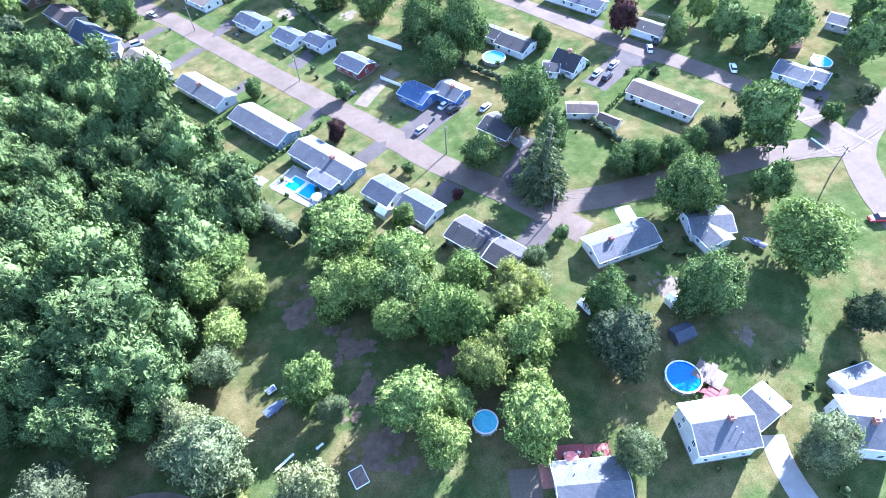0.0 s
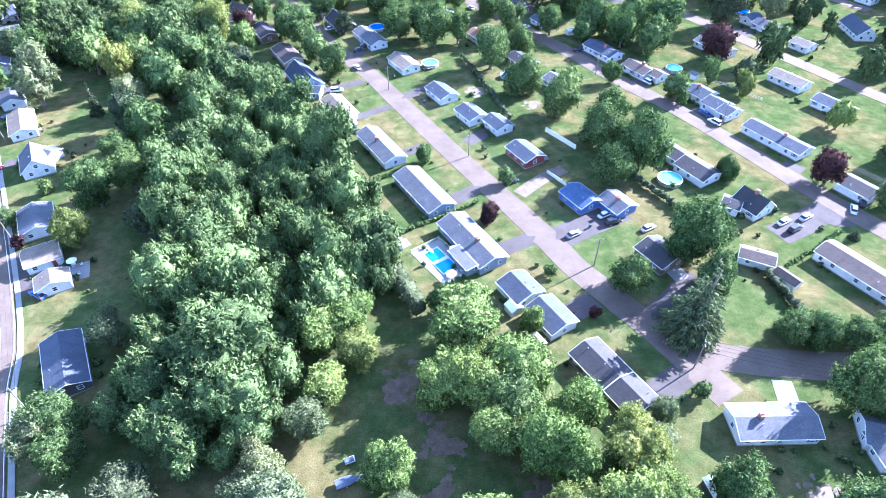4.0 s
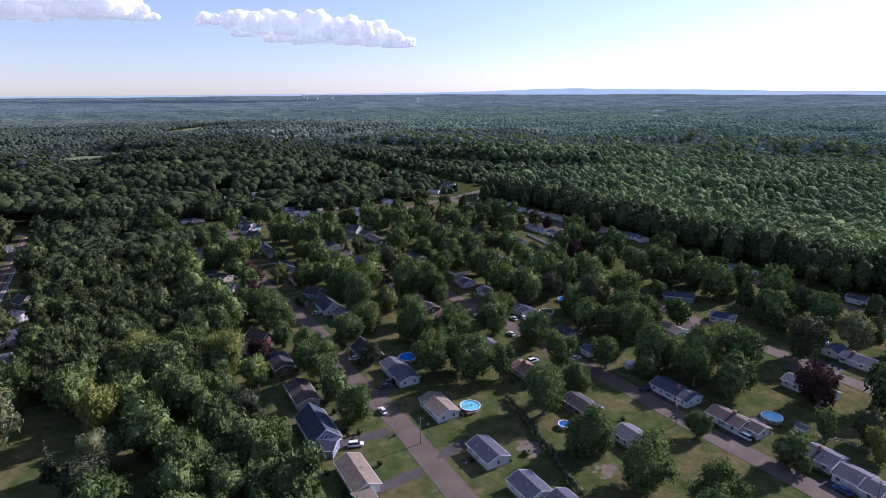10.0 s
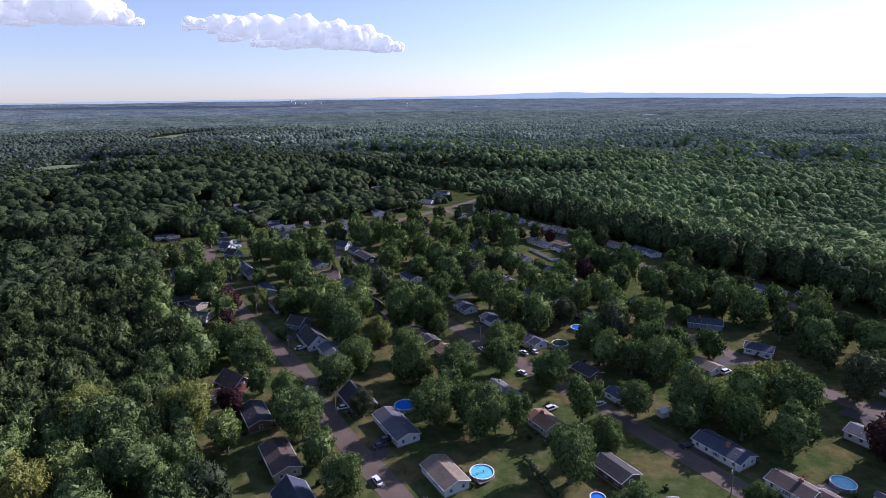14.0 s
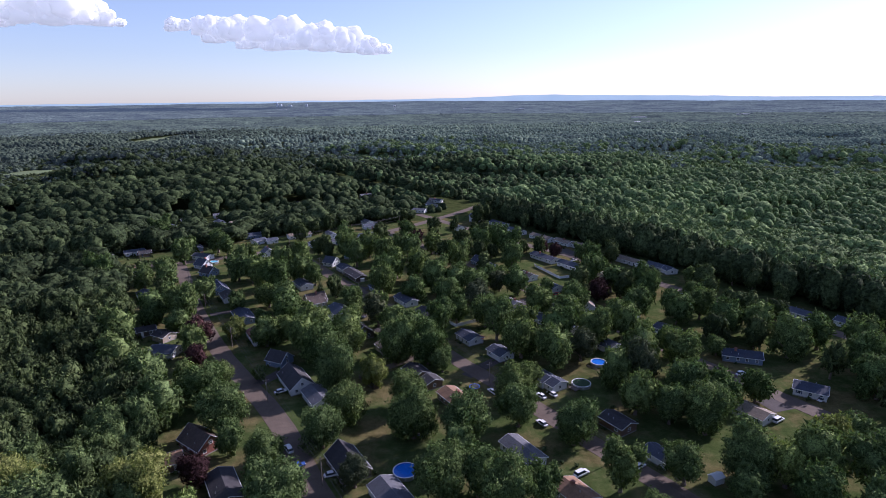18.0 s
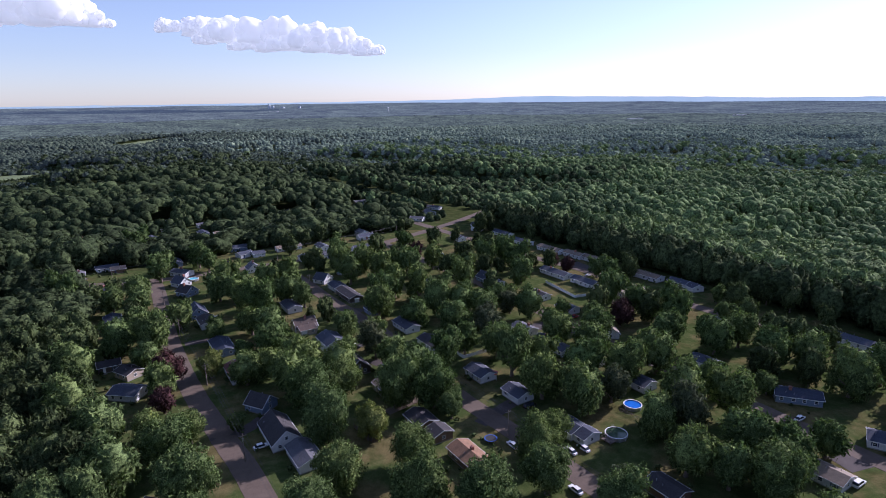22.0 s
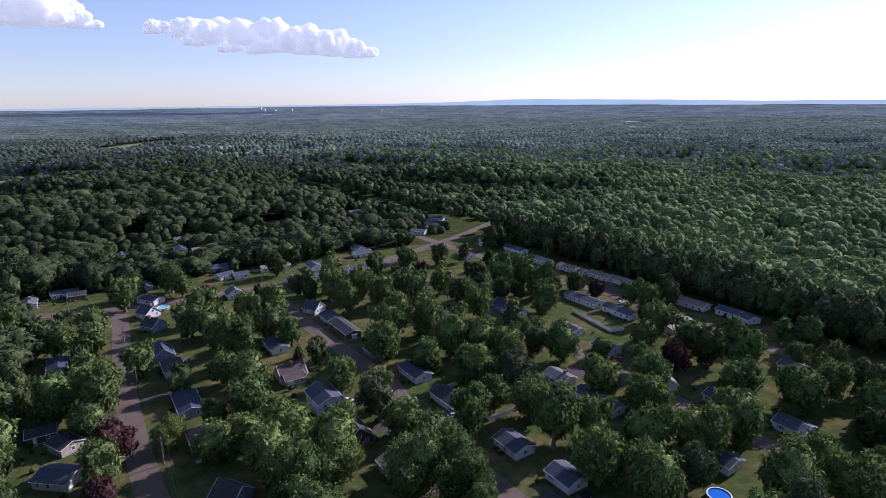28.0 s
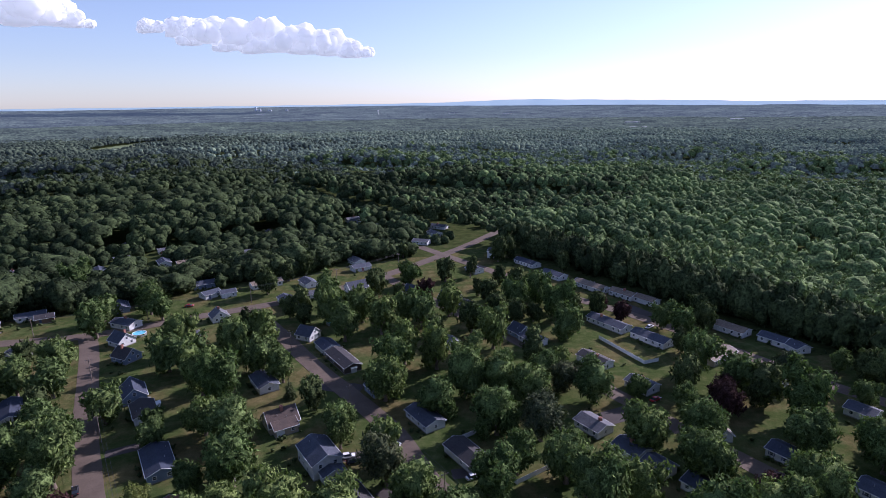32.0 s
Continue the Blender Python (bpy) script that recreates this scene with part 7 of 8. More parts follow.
WIRE = paint("black_wire", (0.03, 0.03, 0.03), 0.5, 0.05)


def pole_line(pts, cans=()):
    tops = []
    for i, (x, y) in enumerate(pts):
        a, b = pts[max(i - 1, 0)], pts[min(i + 1, len(pts) - 1)]
        turn = math.degrees(math.atan2(b[1] - a[1], b[0] - a[0]))
        root = tagged(empty("utility_pole", pose(x, y, 0, 0, 0, turn)), "weathered wooden utility pole with a crossarm by the street", "utility pole", "street poles")
        put("pole", POLE_ME, root)
        put("crossarm", ARM_ME, root)
        for q in (-1.0, 0.0, 1.0):
            put("insulator", INSUL_ME, root, Matrix.Translation((0, q, 0)))
        if i in cans:
            put("transformer", CAN_ME, root, None, "grey transformer can")
        m = pose(x, y, 0, 0, 0, turn)
        tops.append([m @ Vector((0, q, 8.7)) for q in (-1.0, 0.0, 1.0)] + [m @ Vector((0.12, 0, 6.2))])
    wires = []
    for a, b in zip(tops, tops[1:]):
        for p, q in zip(a, b):
            pts3 = []
            for k in range(7):
                t = k / 6
                s = p.lerp(q, t)
                s.z -= 2.4 * t * (1 - t)
                pts3.append(s)
            wires.append(tube_data(pts3, [0.025] * 7, 3, False))
    ob = put("overhead_wires", mesh_of("overhead_wires", *join_data(wires), WIRE))
    tagged(ob, "black overhead wires sagging between the poles", "wires", kind="structure")


pole_line([(47.8, 64.3), (19.2, 115.9), (-7.8, 162.6), (-37.9, 216.8), (-64.6, 264.9), (-92.2, 314.8), (-120.3, 363.2), (-145.5, 408.7)], (1, 4))
pole_line([(132.4, 84.9), (107.2, 130.4), (73.3, 171.0), (43.4, 220.7), (15.7, 271.7), (-13.4, 324.2), (-42.5, 376.6), (-72.0, 428.9)], (2,))
pole_line([(-76.3, 26.3), (-105.4, 78.8), (-134.5, 131.2), (-163.6, 183.7), (-192.7, 236.2), (-221.8, 288.6), (-250.9, 341.1)], (3,))
pole_line([(61.9, 31.8), (98.1, 20.4), (133.2, 15.6), (168, 23.5), (205, 35.5)], (2,))
pole_line([(-300, 456), (-245, 457), (-196, 458), (-150, 473), (-105, 496), (-62, 526), (-25, 558)])


# ---- distance ----
def distant_hills():
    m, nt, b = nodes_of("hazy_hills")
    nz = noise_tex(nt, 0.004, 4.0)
    # pale blue colour and glow stand in for haze over the hills
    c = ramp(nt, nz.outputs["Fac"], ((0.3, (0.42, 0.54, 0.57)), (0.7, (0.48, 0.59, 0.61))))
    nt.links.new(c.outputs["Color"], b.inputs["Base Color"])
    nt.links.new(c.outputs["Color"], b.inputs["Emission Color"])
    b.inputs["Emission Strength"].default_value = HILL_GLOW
    b.inputs["Roughness"].default_value = 1.0
    vv, ff = [], []
    n = 160
    for i in range(n + 1):
        a = radians(-62 + 124 * i / n)
        d = 4760.0
        x, y = d * math.sin(a), 100 + d * math.cos(a)
        deg = math.degrees(a)
        h = 6 * noise.noise((deg * 0.35, 3.1, 0)) + 3 * noise.noise((deg * 1.3, 9.1, 0))
        h += 34 * math.exp(-((deg - 13.0) / 9.0) ** 2) + 22 * math.exp(-((deg - 26) / 8.0) ** 2) + 20 * math.exp(-((deg - 40) / 9.0) ** 2)
        top = HILL_BASE - 0.0135 * max(x, 0.0) + max(0.0, h)
        for k in range(4):
            vv.append((x * (1 + 0.004 * (3 - k)) if k else x, y, 60 + (top - 60) * k / 3))
    for i in range(n):
        for k in range(3):
            a = i * 4 + k
            ff.append((a, a + 4, a + 5, a + 1))
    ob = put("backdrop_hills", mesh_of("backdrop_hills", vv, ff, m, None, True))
    tagged(ob, "pale blue hills along the skyline", "hills", kind="structure")


distant_hills()


def cloud(lumps):
    """A cumulus bank: billows over billows, fair-weather white."""
    m, nt, b = nodes_of("cloud_white")
    b.inputs["Base Color"].default_value = (0.93, 0.93, 0.94, 1)
    b.inputs["Roughness"].default_value = 1.0
    b.inputs["Specular IOR Level"].default_value = 0.0
    # white glow added to brighten the billows beyond what the sun gives
    b.inputs["Emission Color"].default_value = (0.93, 1.0, 0.97, 1)
    b.inputs["Emission Strength"].default_value = CLOUD_GLOW
    tr = nt.nodes.new("ShaderNodeBsdfTranslucent")
    tr.inputs["Color"].default_value = (0.95, 0.94, 0.93, 1)
    ms = nt.nodes.new("ShaderNodeMixShader")
    ms.inputs["Fac"].default_value = 0.45
    nt.links.new(b.outputs["BSDF"], ms.inputs[1])
    nt.links.new(tr.outputs["BSDF"], ms.inputs[2])
    nt.links.new(ms.outputs["Shader"], nt.nodes["Material Output"].inputs["Surface"])
    rng = random.Random(len(lumps))
    bm = bmesh.new()
    for x, y, z, r in lumps:
        for k in range(15):
            s = r * rng.uniform(0.22, 0.62) if k else r * 0.8
            o = Vector((rng.uniform(-1, 1), rng.uniform(-1, 1) * 0.7, rng.uniform(-0.3, 0.6))) * (r * 0.85 if k else 0)
            made = bmesh.ops.create_icosphere(bm, subdivisions=3, radius=s, matrix=Matrix.Translation(Vector((x, y, z)) + o))
            for v in made["verts"]:
                c = Vector((x, y, z)) + o
                d = (v.co - c).normalized()
                v.co += d * s * (0.22 * noise.noise(v.co * (2.2 / s)) + 0.12 * noise.noise(v.co * (5.5 / s)))
                if v.co.z < z - r * 0.45:
                    v.co.z = z - r * 0.45 + (v.co.z - z + r * 0.45) * 0.25
    me = bpy.data.meshes.new("cloud")
    bm.to_mesh(me)
    bm.free()
    me.materials.append(m)
    me.polygons.foreach_set("use_smooth", np.ones(len(me.polygons), dtype=bool))
    tagged(put("backdrop_cloud", me), "bright white cumulus bank low over the skyline", "cloud", kind="structure")


cloud([(-1593, 4260, 610, 64), (-1442, 4315, 600, 92), (-1267, 4372, 583, 119), (-1083, 4422, 579, 139), (-975, 4453, 520, 111), (-818, 4482, 544, 139), (-660, 4510, 530, 139), (-499, 4532, 515, 129), (-357, 4549, 483, 92), (-234, 4558, 467, 54), (-1379, 4342, 544, 74), (-1166, 4409, 503, 64)])
cloud([(-2663, 3673, 670, 186), (-2516, 3779, 654, 157), (-2373, 3869, 666, 157), (-2220, 3958, 671, 167), (-2087, 4032, 661, 129), (-1979, 4090, 634, 82), (-1894, 4134, 611, 36), (-2457, 3825, 603, 82)])


# ---- gardens: decks, furniture, play things ----
CORAL = paint("coral_canvas", (0.62, 0.20, 0.17), 0.8, 0.1)
TARP = paint("slate_tarp", (0.10, 0.12, 0.18), 0.55, 0.2, 1.2)
MESHBLACK = paint("black_mesh", (0.02, 0.02, 0.025), 0.7, 0.1)
PLASTIC = paint("white_plastic", (0.75, 0.75, 0.73), 0.35, 0.06)
BIN = paint("bin_plastic", (0.05, 0.07, 0.10), 0.4, 0.08)
# tower walls paled towards blue-grey: haze of distance put into the colour
AIRGREY = paint("hazy_grey_concrete", (0.52, 0.56, 0.60), 0.9)
FIELD = paint("mown_field", (0.13, 0.17, 0.055), 0.9, 0.2, 0.02, 0.3)


def deck(x, y, turn, L, W, h, mat, label):
    """A raised timber deck: boards, joists, posts, rails and steps."""
    m = {"WOOD": WOOD, "DECKRED": DECKRED, "TRIM": TRIM}[mat]
    root = tagged(empty("deck", pose(x, y, 0, 0, 0, turn)), label, "deck", "garden decks")
    n = int(L / 0.3)
    board = boxes_mesh("board", [(0.006, L / n - 0.006, -W / 2, W / 2, h - 0.04, h)], m)
    for k in range(n):
        put("board", board, root, Matrix.Translation((-L / 2 + L * k / n, 0, 0)))
    joist = boxes_mesh("joist", [(-L / 2 + 0.02, L / 2 - 0.02, -0.04, 0.04, h - 0.22, h - 0.045)], m)
    for q in (-W / 2 + 0.1, 0, W / 2 - 0.1):
        put("joist", joist, root, Matrix.Translation((0, q, 0)))
    post = boxes_mesh("post", [(-0.06, 0.06, -0.06, 0.06, -0.2, h + 0.95)], m)
    ends = [(-L / 2 - 0.07, -W / 2 - 0.07), (-L / 2 - 0.07, 0), (-L / 2 - 0.07, W / 2 + 0.07), (0, W / 2 + 0.07), (L / 2 + 0.07, W / 2 + 0.07)]
    for p in ends:
        put("post", post, root, Matrix.Translation((*p, 0)))
    for a, b in zip(ends, ends[1:]):
        for z in (h + 0.45, h + 0.92):
            v, f = tube_data([(*a, z), (*b, z)], [0.05, 0.05], 4)
            put("rail", mesh_of("rail", v, f, m), root)
    steps = max(1, int(h / 0.18))
    for k in range(min(steps, 5)):
        put("step", boxes_mesh("step", [(L / 2 + 0.05 + 0.28 * k, L / 2 + 0.33 + 0.28 * k, -0.6, 0.6, h - 0.18 * (k + 1) - 0.05, h - 0.18 * (k + 1))], m), root)
    return root


def patio(x, y, turn, L, W, mat, label):
    m = {"BRICK": BRICK, "DIRT": DIRT, "CONCRETE": CONCRETE}[mat]
    root = tagged(empty("patio", pose(x, y, 0, 0, 0, turn)), label, "patio", "garden patios")
    a, b = max(3, int(L / 0.9)), max(3, int(W / 0.9))
    slab = boxes_mesh("paving_slab", [(0.012, L / a - 0.012, 0.012, W / b - 0.012, -0.05, 0.055)], m)
    put("bed", boxes_mesh("bed", [(-L / 2, L / 2, -W / 2, W / 2, -0.1, 0.04)], m), root)
    for i in range(a):
        for j in range(b):
            put("paving_slab", slab, root, Matrix.Translation((-L / 2 + L * i / a, -W / 2 + W * j / b, 0)))


def cone_data(r, z0, z1, n=8, thick=0.03):
    vv, ff = [(0, 0, z1), (0, 0, z1 - thick)], []
    for k in range(n):
        a = 2 * math.pi * k / n
        vv += [(r * math.cos(a), r * math.sin(a), z0), (r * math.cos(a), r * math.sin(a), z0 - thick)]
    for k in range(n):
        a, b = 2 + 2 * k, 2 + 2 * ((k + 1) % n)
        ff += [(0, a, b), (1, b + 1, a + 1), (a, a + 1, b + 1, b)]
    return vv, ff


def parasol(x, y, base, cloth, label):
    root = tagged(empty("patio_table", pose(x, y, base)), label, "patio table", "garden tables")
    put("canopy", mesh_of("canopy", *cone_data(1.35, 1.95, 2.4), {"CORAL": CORAL, "VINYL": VINYL}[cloth]), root)
    put("pole", mesh_of("pole", *tube_data([(0, 0, 0), (0, 0, 2.42)], [0.03, 0.03], 6), METAL), root)
    put("tabletop", mesh_of("tabletop", *tube_data([(0, 0, 0.70), (0, 0, 0.74)], [0.6, 0.6], 14), PLASTIC), root)
    for k in range(4):
        put("leg", mesh_of("leg", *tube_data([(0.15, 0, 0.7), (0.5, 0, 0.0)], [0.025, 0.025], 5), METAL), root, pose(0, 0, 0, 0, 0, 45 + 90 * k))


SEAT_ME = boxes_mesh("seat", [(-0.27, 0.27, -0.25, 0.25, 0.40, 0.44)], PLASTIC)
BACK_ME = boxes_mesh("backrest", [(-0.30, -0.25, -0.25, 0.25, 0.44, 0.95)], PLASTIC)
ARMREST_ME = boxes_mesh("armrest", [(-0.27, 0.27, -0.03, 0.03, 0.62, 0.66)], PLASTIC)
CHAIR_LEG = boxes_mesh("leg", [(-0.025, 0.025, -0.025, 0.025, 0.0, 0.40)], PLASTIC)


def chair(x, y, turn, base):
    root = tagged(empty("patio_chair", pose(x, y, base, 0, 0, turn)), "white plastic patio chair with armrests", "chair", "garden chairs")
    put("seat", SEAT_ME, root)
    put("backrest", BACK_ME, root)
    for s in (-0.27, 0.27):
        put("armrest", ARMREST_ME, root, Matrix.Translation((0, s, 0)))
        for a in (-0.24, 0.24):
            put("leg", CHAIR_LEG, root, Matrix.Translation((a, s * 0.85, 0)))


def boat(x, y, turn, L):
    """A small boat under a tarp on its trailer."""
    root = tagged(empty("boat", pose(x, y, 0, 0, 0, turn)), "small boat under a slate-blue tarp on a trailer", "boat")
    hull, cover = [], []
    for k in range(7):
        t = k / 6
        w = 0.95 * (1 - max(0, t - 0.45) ** 2 * 3.1)
        xx = -L / 2 + L * t
        hull += [(xx, -w * 0.5, 0.45 + 0.12 * t), (xx, w * 0.5, 0.45 + 0.12 * t), (xx, w, 0.95), (xx, -w, 0.95)]
        cover += [(xx, -w * 1.03, 0.93), (xx, -w * 0.5, 1.18), (xx, 0, 1.38 - 0.25 * t), (xx, w * 0.5, 1.18), (xx, w * 1.03, 0.93)]
    hf = [(4 * k + a, 4 * k + 4 + a, 4 * k + 4 + (a + 1) % 4, 4 * k + (a + 1) % 4) for k in range(6) for a in (0, 1, 3)] + [(0, 1, 2, 3), (27, 26, 25, 24)]
    cf = [(5 * k + a, 5 * k + 5 + a, 5 * k + 6 + a, 5 * k + 1 + a) for k in range(6) for a in range(4)] + [(0, 1, 2, 3, 4), (34, 33, 32, 31, 30)]
    put("hull", mesh_of("hull", hull, hf, VINYL), root)
    put("tarp", mesh_of("tarp", cover, cf, TARP), root, None, "slate-blue tarp")
    put("trailer_frame", boxes_mesh("trailer_frame", [(-L / 2 + 0.2, L / 2 + 0.9, s - 0.05, s + 0.05, 0.36, 0.46) for s in (-0.35, 0.35)], METAL), root)
    for s in (-1, 1):
        w = put("wheel", WHEEL_ME, root, pose(-0.4, s * 0.85, 0.33))
        put("rim", RIM_ME, w)


def utility_cart(x, y, turn):
    root = tagged(empty("garden_cart", pose(x, y, 0, 0, 0, turn)), "small dark garden cart with a white tray", "cart")
    put("tray", boxes_mesh("tray", [(-1.0, 1.0, -0.6, 0.6, 0.5, 0.56), (-1.0, 1.0, -0.6, -0.55, 0.56, 0.85), (-1.0, 1.0, 0.55, 0.6, 0.56, 0.85), (-1.0, -0.95, -0.55, 0.55, 0.56, 0.85)], PLASTIC), root)
    put("load", boxes_mesh("load", [(-0.85, 0.1, -0.5, 0.5, 0.565, 1.05), (0.15, 0.8, -0.4, 0.45, 0.565, 0.9)], TARP), root)
    for a in (-0.65, 0.65):
        for s in (-0.5, 0.5):
            put("wheel", WHEEL_ME, root, pose(a, s, 0.3) @ Matrix.Scale(0.85, 4))


def bench(x, y, turn, L):
    root = tagged(empty("bench", pose(x, y, 0, 0, 0, turn)), "long pale wooden bench on the grass", "bench", "garden benches")
    for q in (-0.16, 0.0, 0.16):
        put("slat", boxes_mesh("slat", [(-L / 2, L / 2, q - 0.07, q + 0.07, 0.42, 0.46)], VINYL), root)
    for a in (-L / 2 + 0.2, L / 2 - 0.2):
        put("leg", boxes_mesh("leg", [(a - 0.04, a + 0.04, -0.2, 0.2, 0, 0.42)], WOOD), root)


def garden_bed(x, y, turn, L, W):
    root = tagged(empty("garden_bed", pose(x, y, 0, 0, 0, turn)), "raised garden bed with a pale timber edge", "garden bed")
    for s in (-1, 1):
        put("edge_board", boxes_mesh("edge_board", [(-L / 2, L / 2, s * W / 2 - 0.06, s * W / 2 + 0.06, -0.1, 0.3)], VINYL), root)
        put("edge_board", boxes_mesh("edge_board", [(s * L / 2 - 0.06, s * L / 2 + 0.06, -W / 2 + 0.06, W / 2 - 0.06, -0.1, 0.3)], VINYL), root)
    put("soil", boxes_mesh("soil", [(-L / 2 + 0.06, L / 2 - 0.06, -W / 2 + 0.06, W / 2 - 0.06, -0.1, 0.2)], BARK), root)


def playset(x, y, turn):
    root = tagged(empty("swing_set", pose(x, y, 0, 0, 0, turn)), "wooden swing set with a slide on the lawn", "swing set", "play things")
    put("beam", mesh_of("beam", *tube_data([(-1.9, 0, 2.2), (1.9, 0, 2.2)], [0.07, 0.07], 6), WOOD), root)
    for a in (-1.9, 1.9):
        for s in (-1, 1):
            put("leg", mesh_of("leg", *tube_data([(a, 0, 2.2), (a * 1.08, s * 1.1, -0.1)], [0.06, 0.06], 6), WOOD), root)
    for a in (-0.9, 0.5):
        put("swing_seat", boxes_mesh("swing_seat", [(a - 0.22, a + 0.22, -0.1, 0.1, 0.5, 0.54)], CORAL), root)
        for q in (-0.2, 0.2):
            put("chain", mesh_of("chain", *tube_data([(a + q, 0, 0.54), (a + q, 0, 2.2)], [0.015, 0.015], 4), METAL), root)
    put("slide", boxes_mesh("slide", [(-0.25, 0.25, -1.4, 1.4, -0.03, 0.03), (-0.29, -0.25, -1.4, 1.4, -0.03, 0.15), (0.25, 0.29, -1.4, 1.4, -0.03, 0.15)], PLASTIC), root, pose(2.5, 0, 0.85, 35, 0, 0))


def trampoline(x, y):
    root = tagged(empty("trampoline", pose(x, y, 0)), "round black trampoline with a blue safety pad", "trampoline", "play things")
    put("mat", disc_mesh("mat", 1.75, 0.8, MESHBLACK, 20), root)
    put("pad", ring_mesh("pad", 1.7, 2.1, 0.78, 0.84, CAR_PAINT["blue"], 20), root)
    for k in range(6):
        put("leg", mesh_of("leg", *tube_data([(1.95, 0, 0.78), (1.95, 0, 0)], [0.03, 0.03], 5), METAL), root, pose(0, 0, 0, 0, 0, 60 * k))


def gazebo(x, y, turn):
    root = tagged(empty("gazebo", pose(x, y, 0, 0, 0, turn)), "pale canvas gazebo on four posts", "gazebo", "garden shelters")
    put("canopy", mesh_of("canopy", *cone_data(2.4, 2.3, 3.2, 4), CORAL), root)
    for a in (45, 135, 225, 315):
        put("post", boxes_mesh("post", [(-0.05, 0.05, -0.05, 0.05, -0.1, 2.33)], TRIM), root, pose(0, 0, 0, 0, 0, a) @ Matrix.Translation((1.5, 1.5, 0)))


def trash_bin(x, y, turn):
    root = tagged(empty("wheelie_bin", pose(x, y, 0.05, 0, 0, turn)), "dark wheeled rubbish bin beside the drive", "bin", "rubbish bins")
    put("body", wedge("body", -0.24, 0.24, -0.3, 0.3, 0.24, 0.3, 0.05, 1.0, BIN), root)
    put("lid", boxes_mesh("lid", [(-0.33, 0.34, -0.32, 0.32, 1.0, 1.06)], BIN), root)
    for s in (-0.22, 0.22):
        put("wheel", WHEEL_ME, root, pose(-0.27, s, 0.12) @ Matrix.Scale(0.35, 4))


SOIL = paint("leaf_strewn_soil", (0.135, 0.095, 0.062), 0.95, 0.35, 0.6, 6.0)


def soil_patch(name, x, y, r, pale=False):
    """A worn patch of ground with a ragged edge and scattered crumbs round it."""
    rng = random.Random(int(abs(x * 7 + y)))
    vv, ff = [], []
    for k in range(9):
        px, py, pr = (x, y, r * 0.7) if k == 0 else (x + rng.gauss(0, r * 0.55), y + rng.gauss(0, r * 0.55), r * rng.uniform(0.12, 0.34))
        n = 40 if k == 0 else 20
        o = len(vv)
        ph = [rng.uniform(0, 6.28) for _ in range(4)]
        for i in range(n):
            a = 6.2832 * i / n
            w = 0.85 + 0.22 * math.sin(2 * a + ph[0]) + 0.16 * math.sin(3 * a + ph[1]) + 0.10 * math.sin(7 * a + ph[2]) + 0.05 * math.sin(13 * a + ph[3])
            vv.append((px + pr * w * math.cos(a), py + pr * w * math.sin(a), 0.010 + 0.0012 * k + 0.02 * (int(x * 3 + y * 5) % 4)))
        ff.append(tuple(range(o, o + n)))
    ob = put(name, mesh_of(name, vv, ff, DIRT if pale else SOIL))
    tagged(ob, "worn bare soil under the garden trees", "bare ground", kind="structure")


def road_marks(name, line, offset, width, mat, label):
    ob = put(name, strip_mesh(name, line, width, 0.13, mat, 0.02, offset, 0.06))
    tagged(ob, label, "road marking", kind="structure")


YELLOW = paint("yellow_road_paint", (0.55, 0.36, 0.06), 0.7, 0.2)
road_marks("centre_line_1", LINES["road_left"], -0.16, 0.14, YELLOW, "double yellow centre line worn thin on asphalt")
road_marks("centre_line_2", LINES["road_left"], 0.16, 0.14, YELLOW, "double yellow centre line worn thin on asphalt")
road_marks("edge_line_1", LINES["road_left"], 3.0, 0.12, TRIM, "white edge line along the asphalt")
for _i, (_a, _b) in enumerate((((139.5, 28.6), (139.9, 21.6)), ((142.9, 35.6), (150.5, 34.6)), ((152.0, 20.2), (149.6, 28.3)))):
    _bar = put(f"stop_line_{_i + 1}", strip_mesh("stop_line", [Vector(_a), (Vector(_a) + Vector(_b)) / 2, Vector(_b)], 0.5, 0.16, TRIM, 0.02, 0.0, 0.06))
    tagged(_bar, "white stop line painted across the asphalt", "road marking", kind="structure")
_walk = put("sidewalk", strip_mesh("sidewalk", LINES["road_left"], 1.2, 0.16, CONCRETE, 0.02, 4.3, 0.2))
tagged(_walk, "pale concrete sidewalk along the street", "sidewalk", kind="structure")


# ---- far fields and buildings ----
def field(name, x, y, a, b):
    n = 28
    vv = [(x + a * math.cos(6.2832 * k / n) * (1 + 0.12 * math.sin(3 * k)), y + b * math.sin(6.2832 * k / n) * (1 + 0.15 * math.cos(5 * k)), 0) for k in range(n)]
    vv = [(p, q, float(rise(p, q)) + 0.8) for p, q, _ in vv]
    ob = put(name, mesh_of(name, vv, [tuple(range(n))], FIELD))
    tagged(ob, "light green mown field among the woods", "field", kind="structure")


def warehouse(x, y, L, W, h):
    """A long low commercial building far off, with a flat pale roof and a band of windows."""
    z = float(rise(x, y))
    root = tagged(empty("warehouse", pose(x, y, z + 6.0, 0, 0, 5)), "long pale flat-roofed building among distant trees", "building", "distant buildings")
    put("wall", boxes_mesh("wall", [(-L / 2, L / 2, -W / 2, W / 2, -8.0, h)], WALLS["white"]), root)
    put("roof", boxes_mesh("roof", [(-L / 2 - 0.5, L / 2 + 0.5, -W / 2 - 0.5, W / 2 + 0.5, h, h + 0.8)], TRIM), root)
    n = int(L / 6)
    pane = boxes_mesh("window", [(-1.6, 1.6, -0.1, 0.1, -1.0, 1.0)], GLASS)
    for k in range(n):
        put("window", pane, root, Matrix.Translation((-L / 2 + L * (k + 0.5) / n, -W / 2 - 0.05, h * 0.55)))


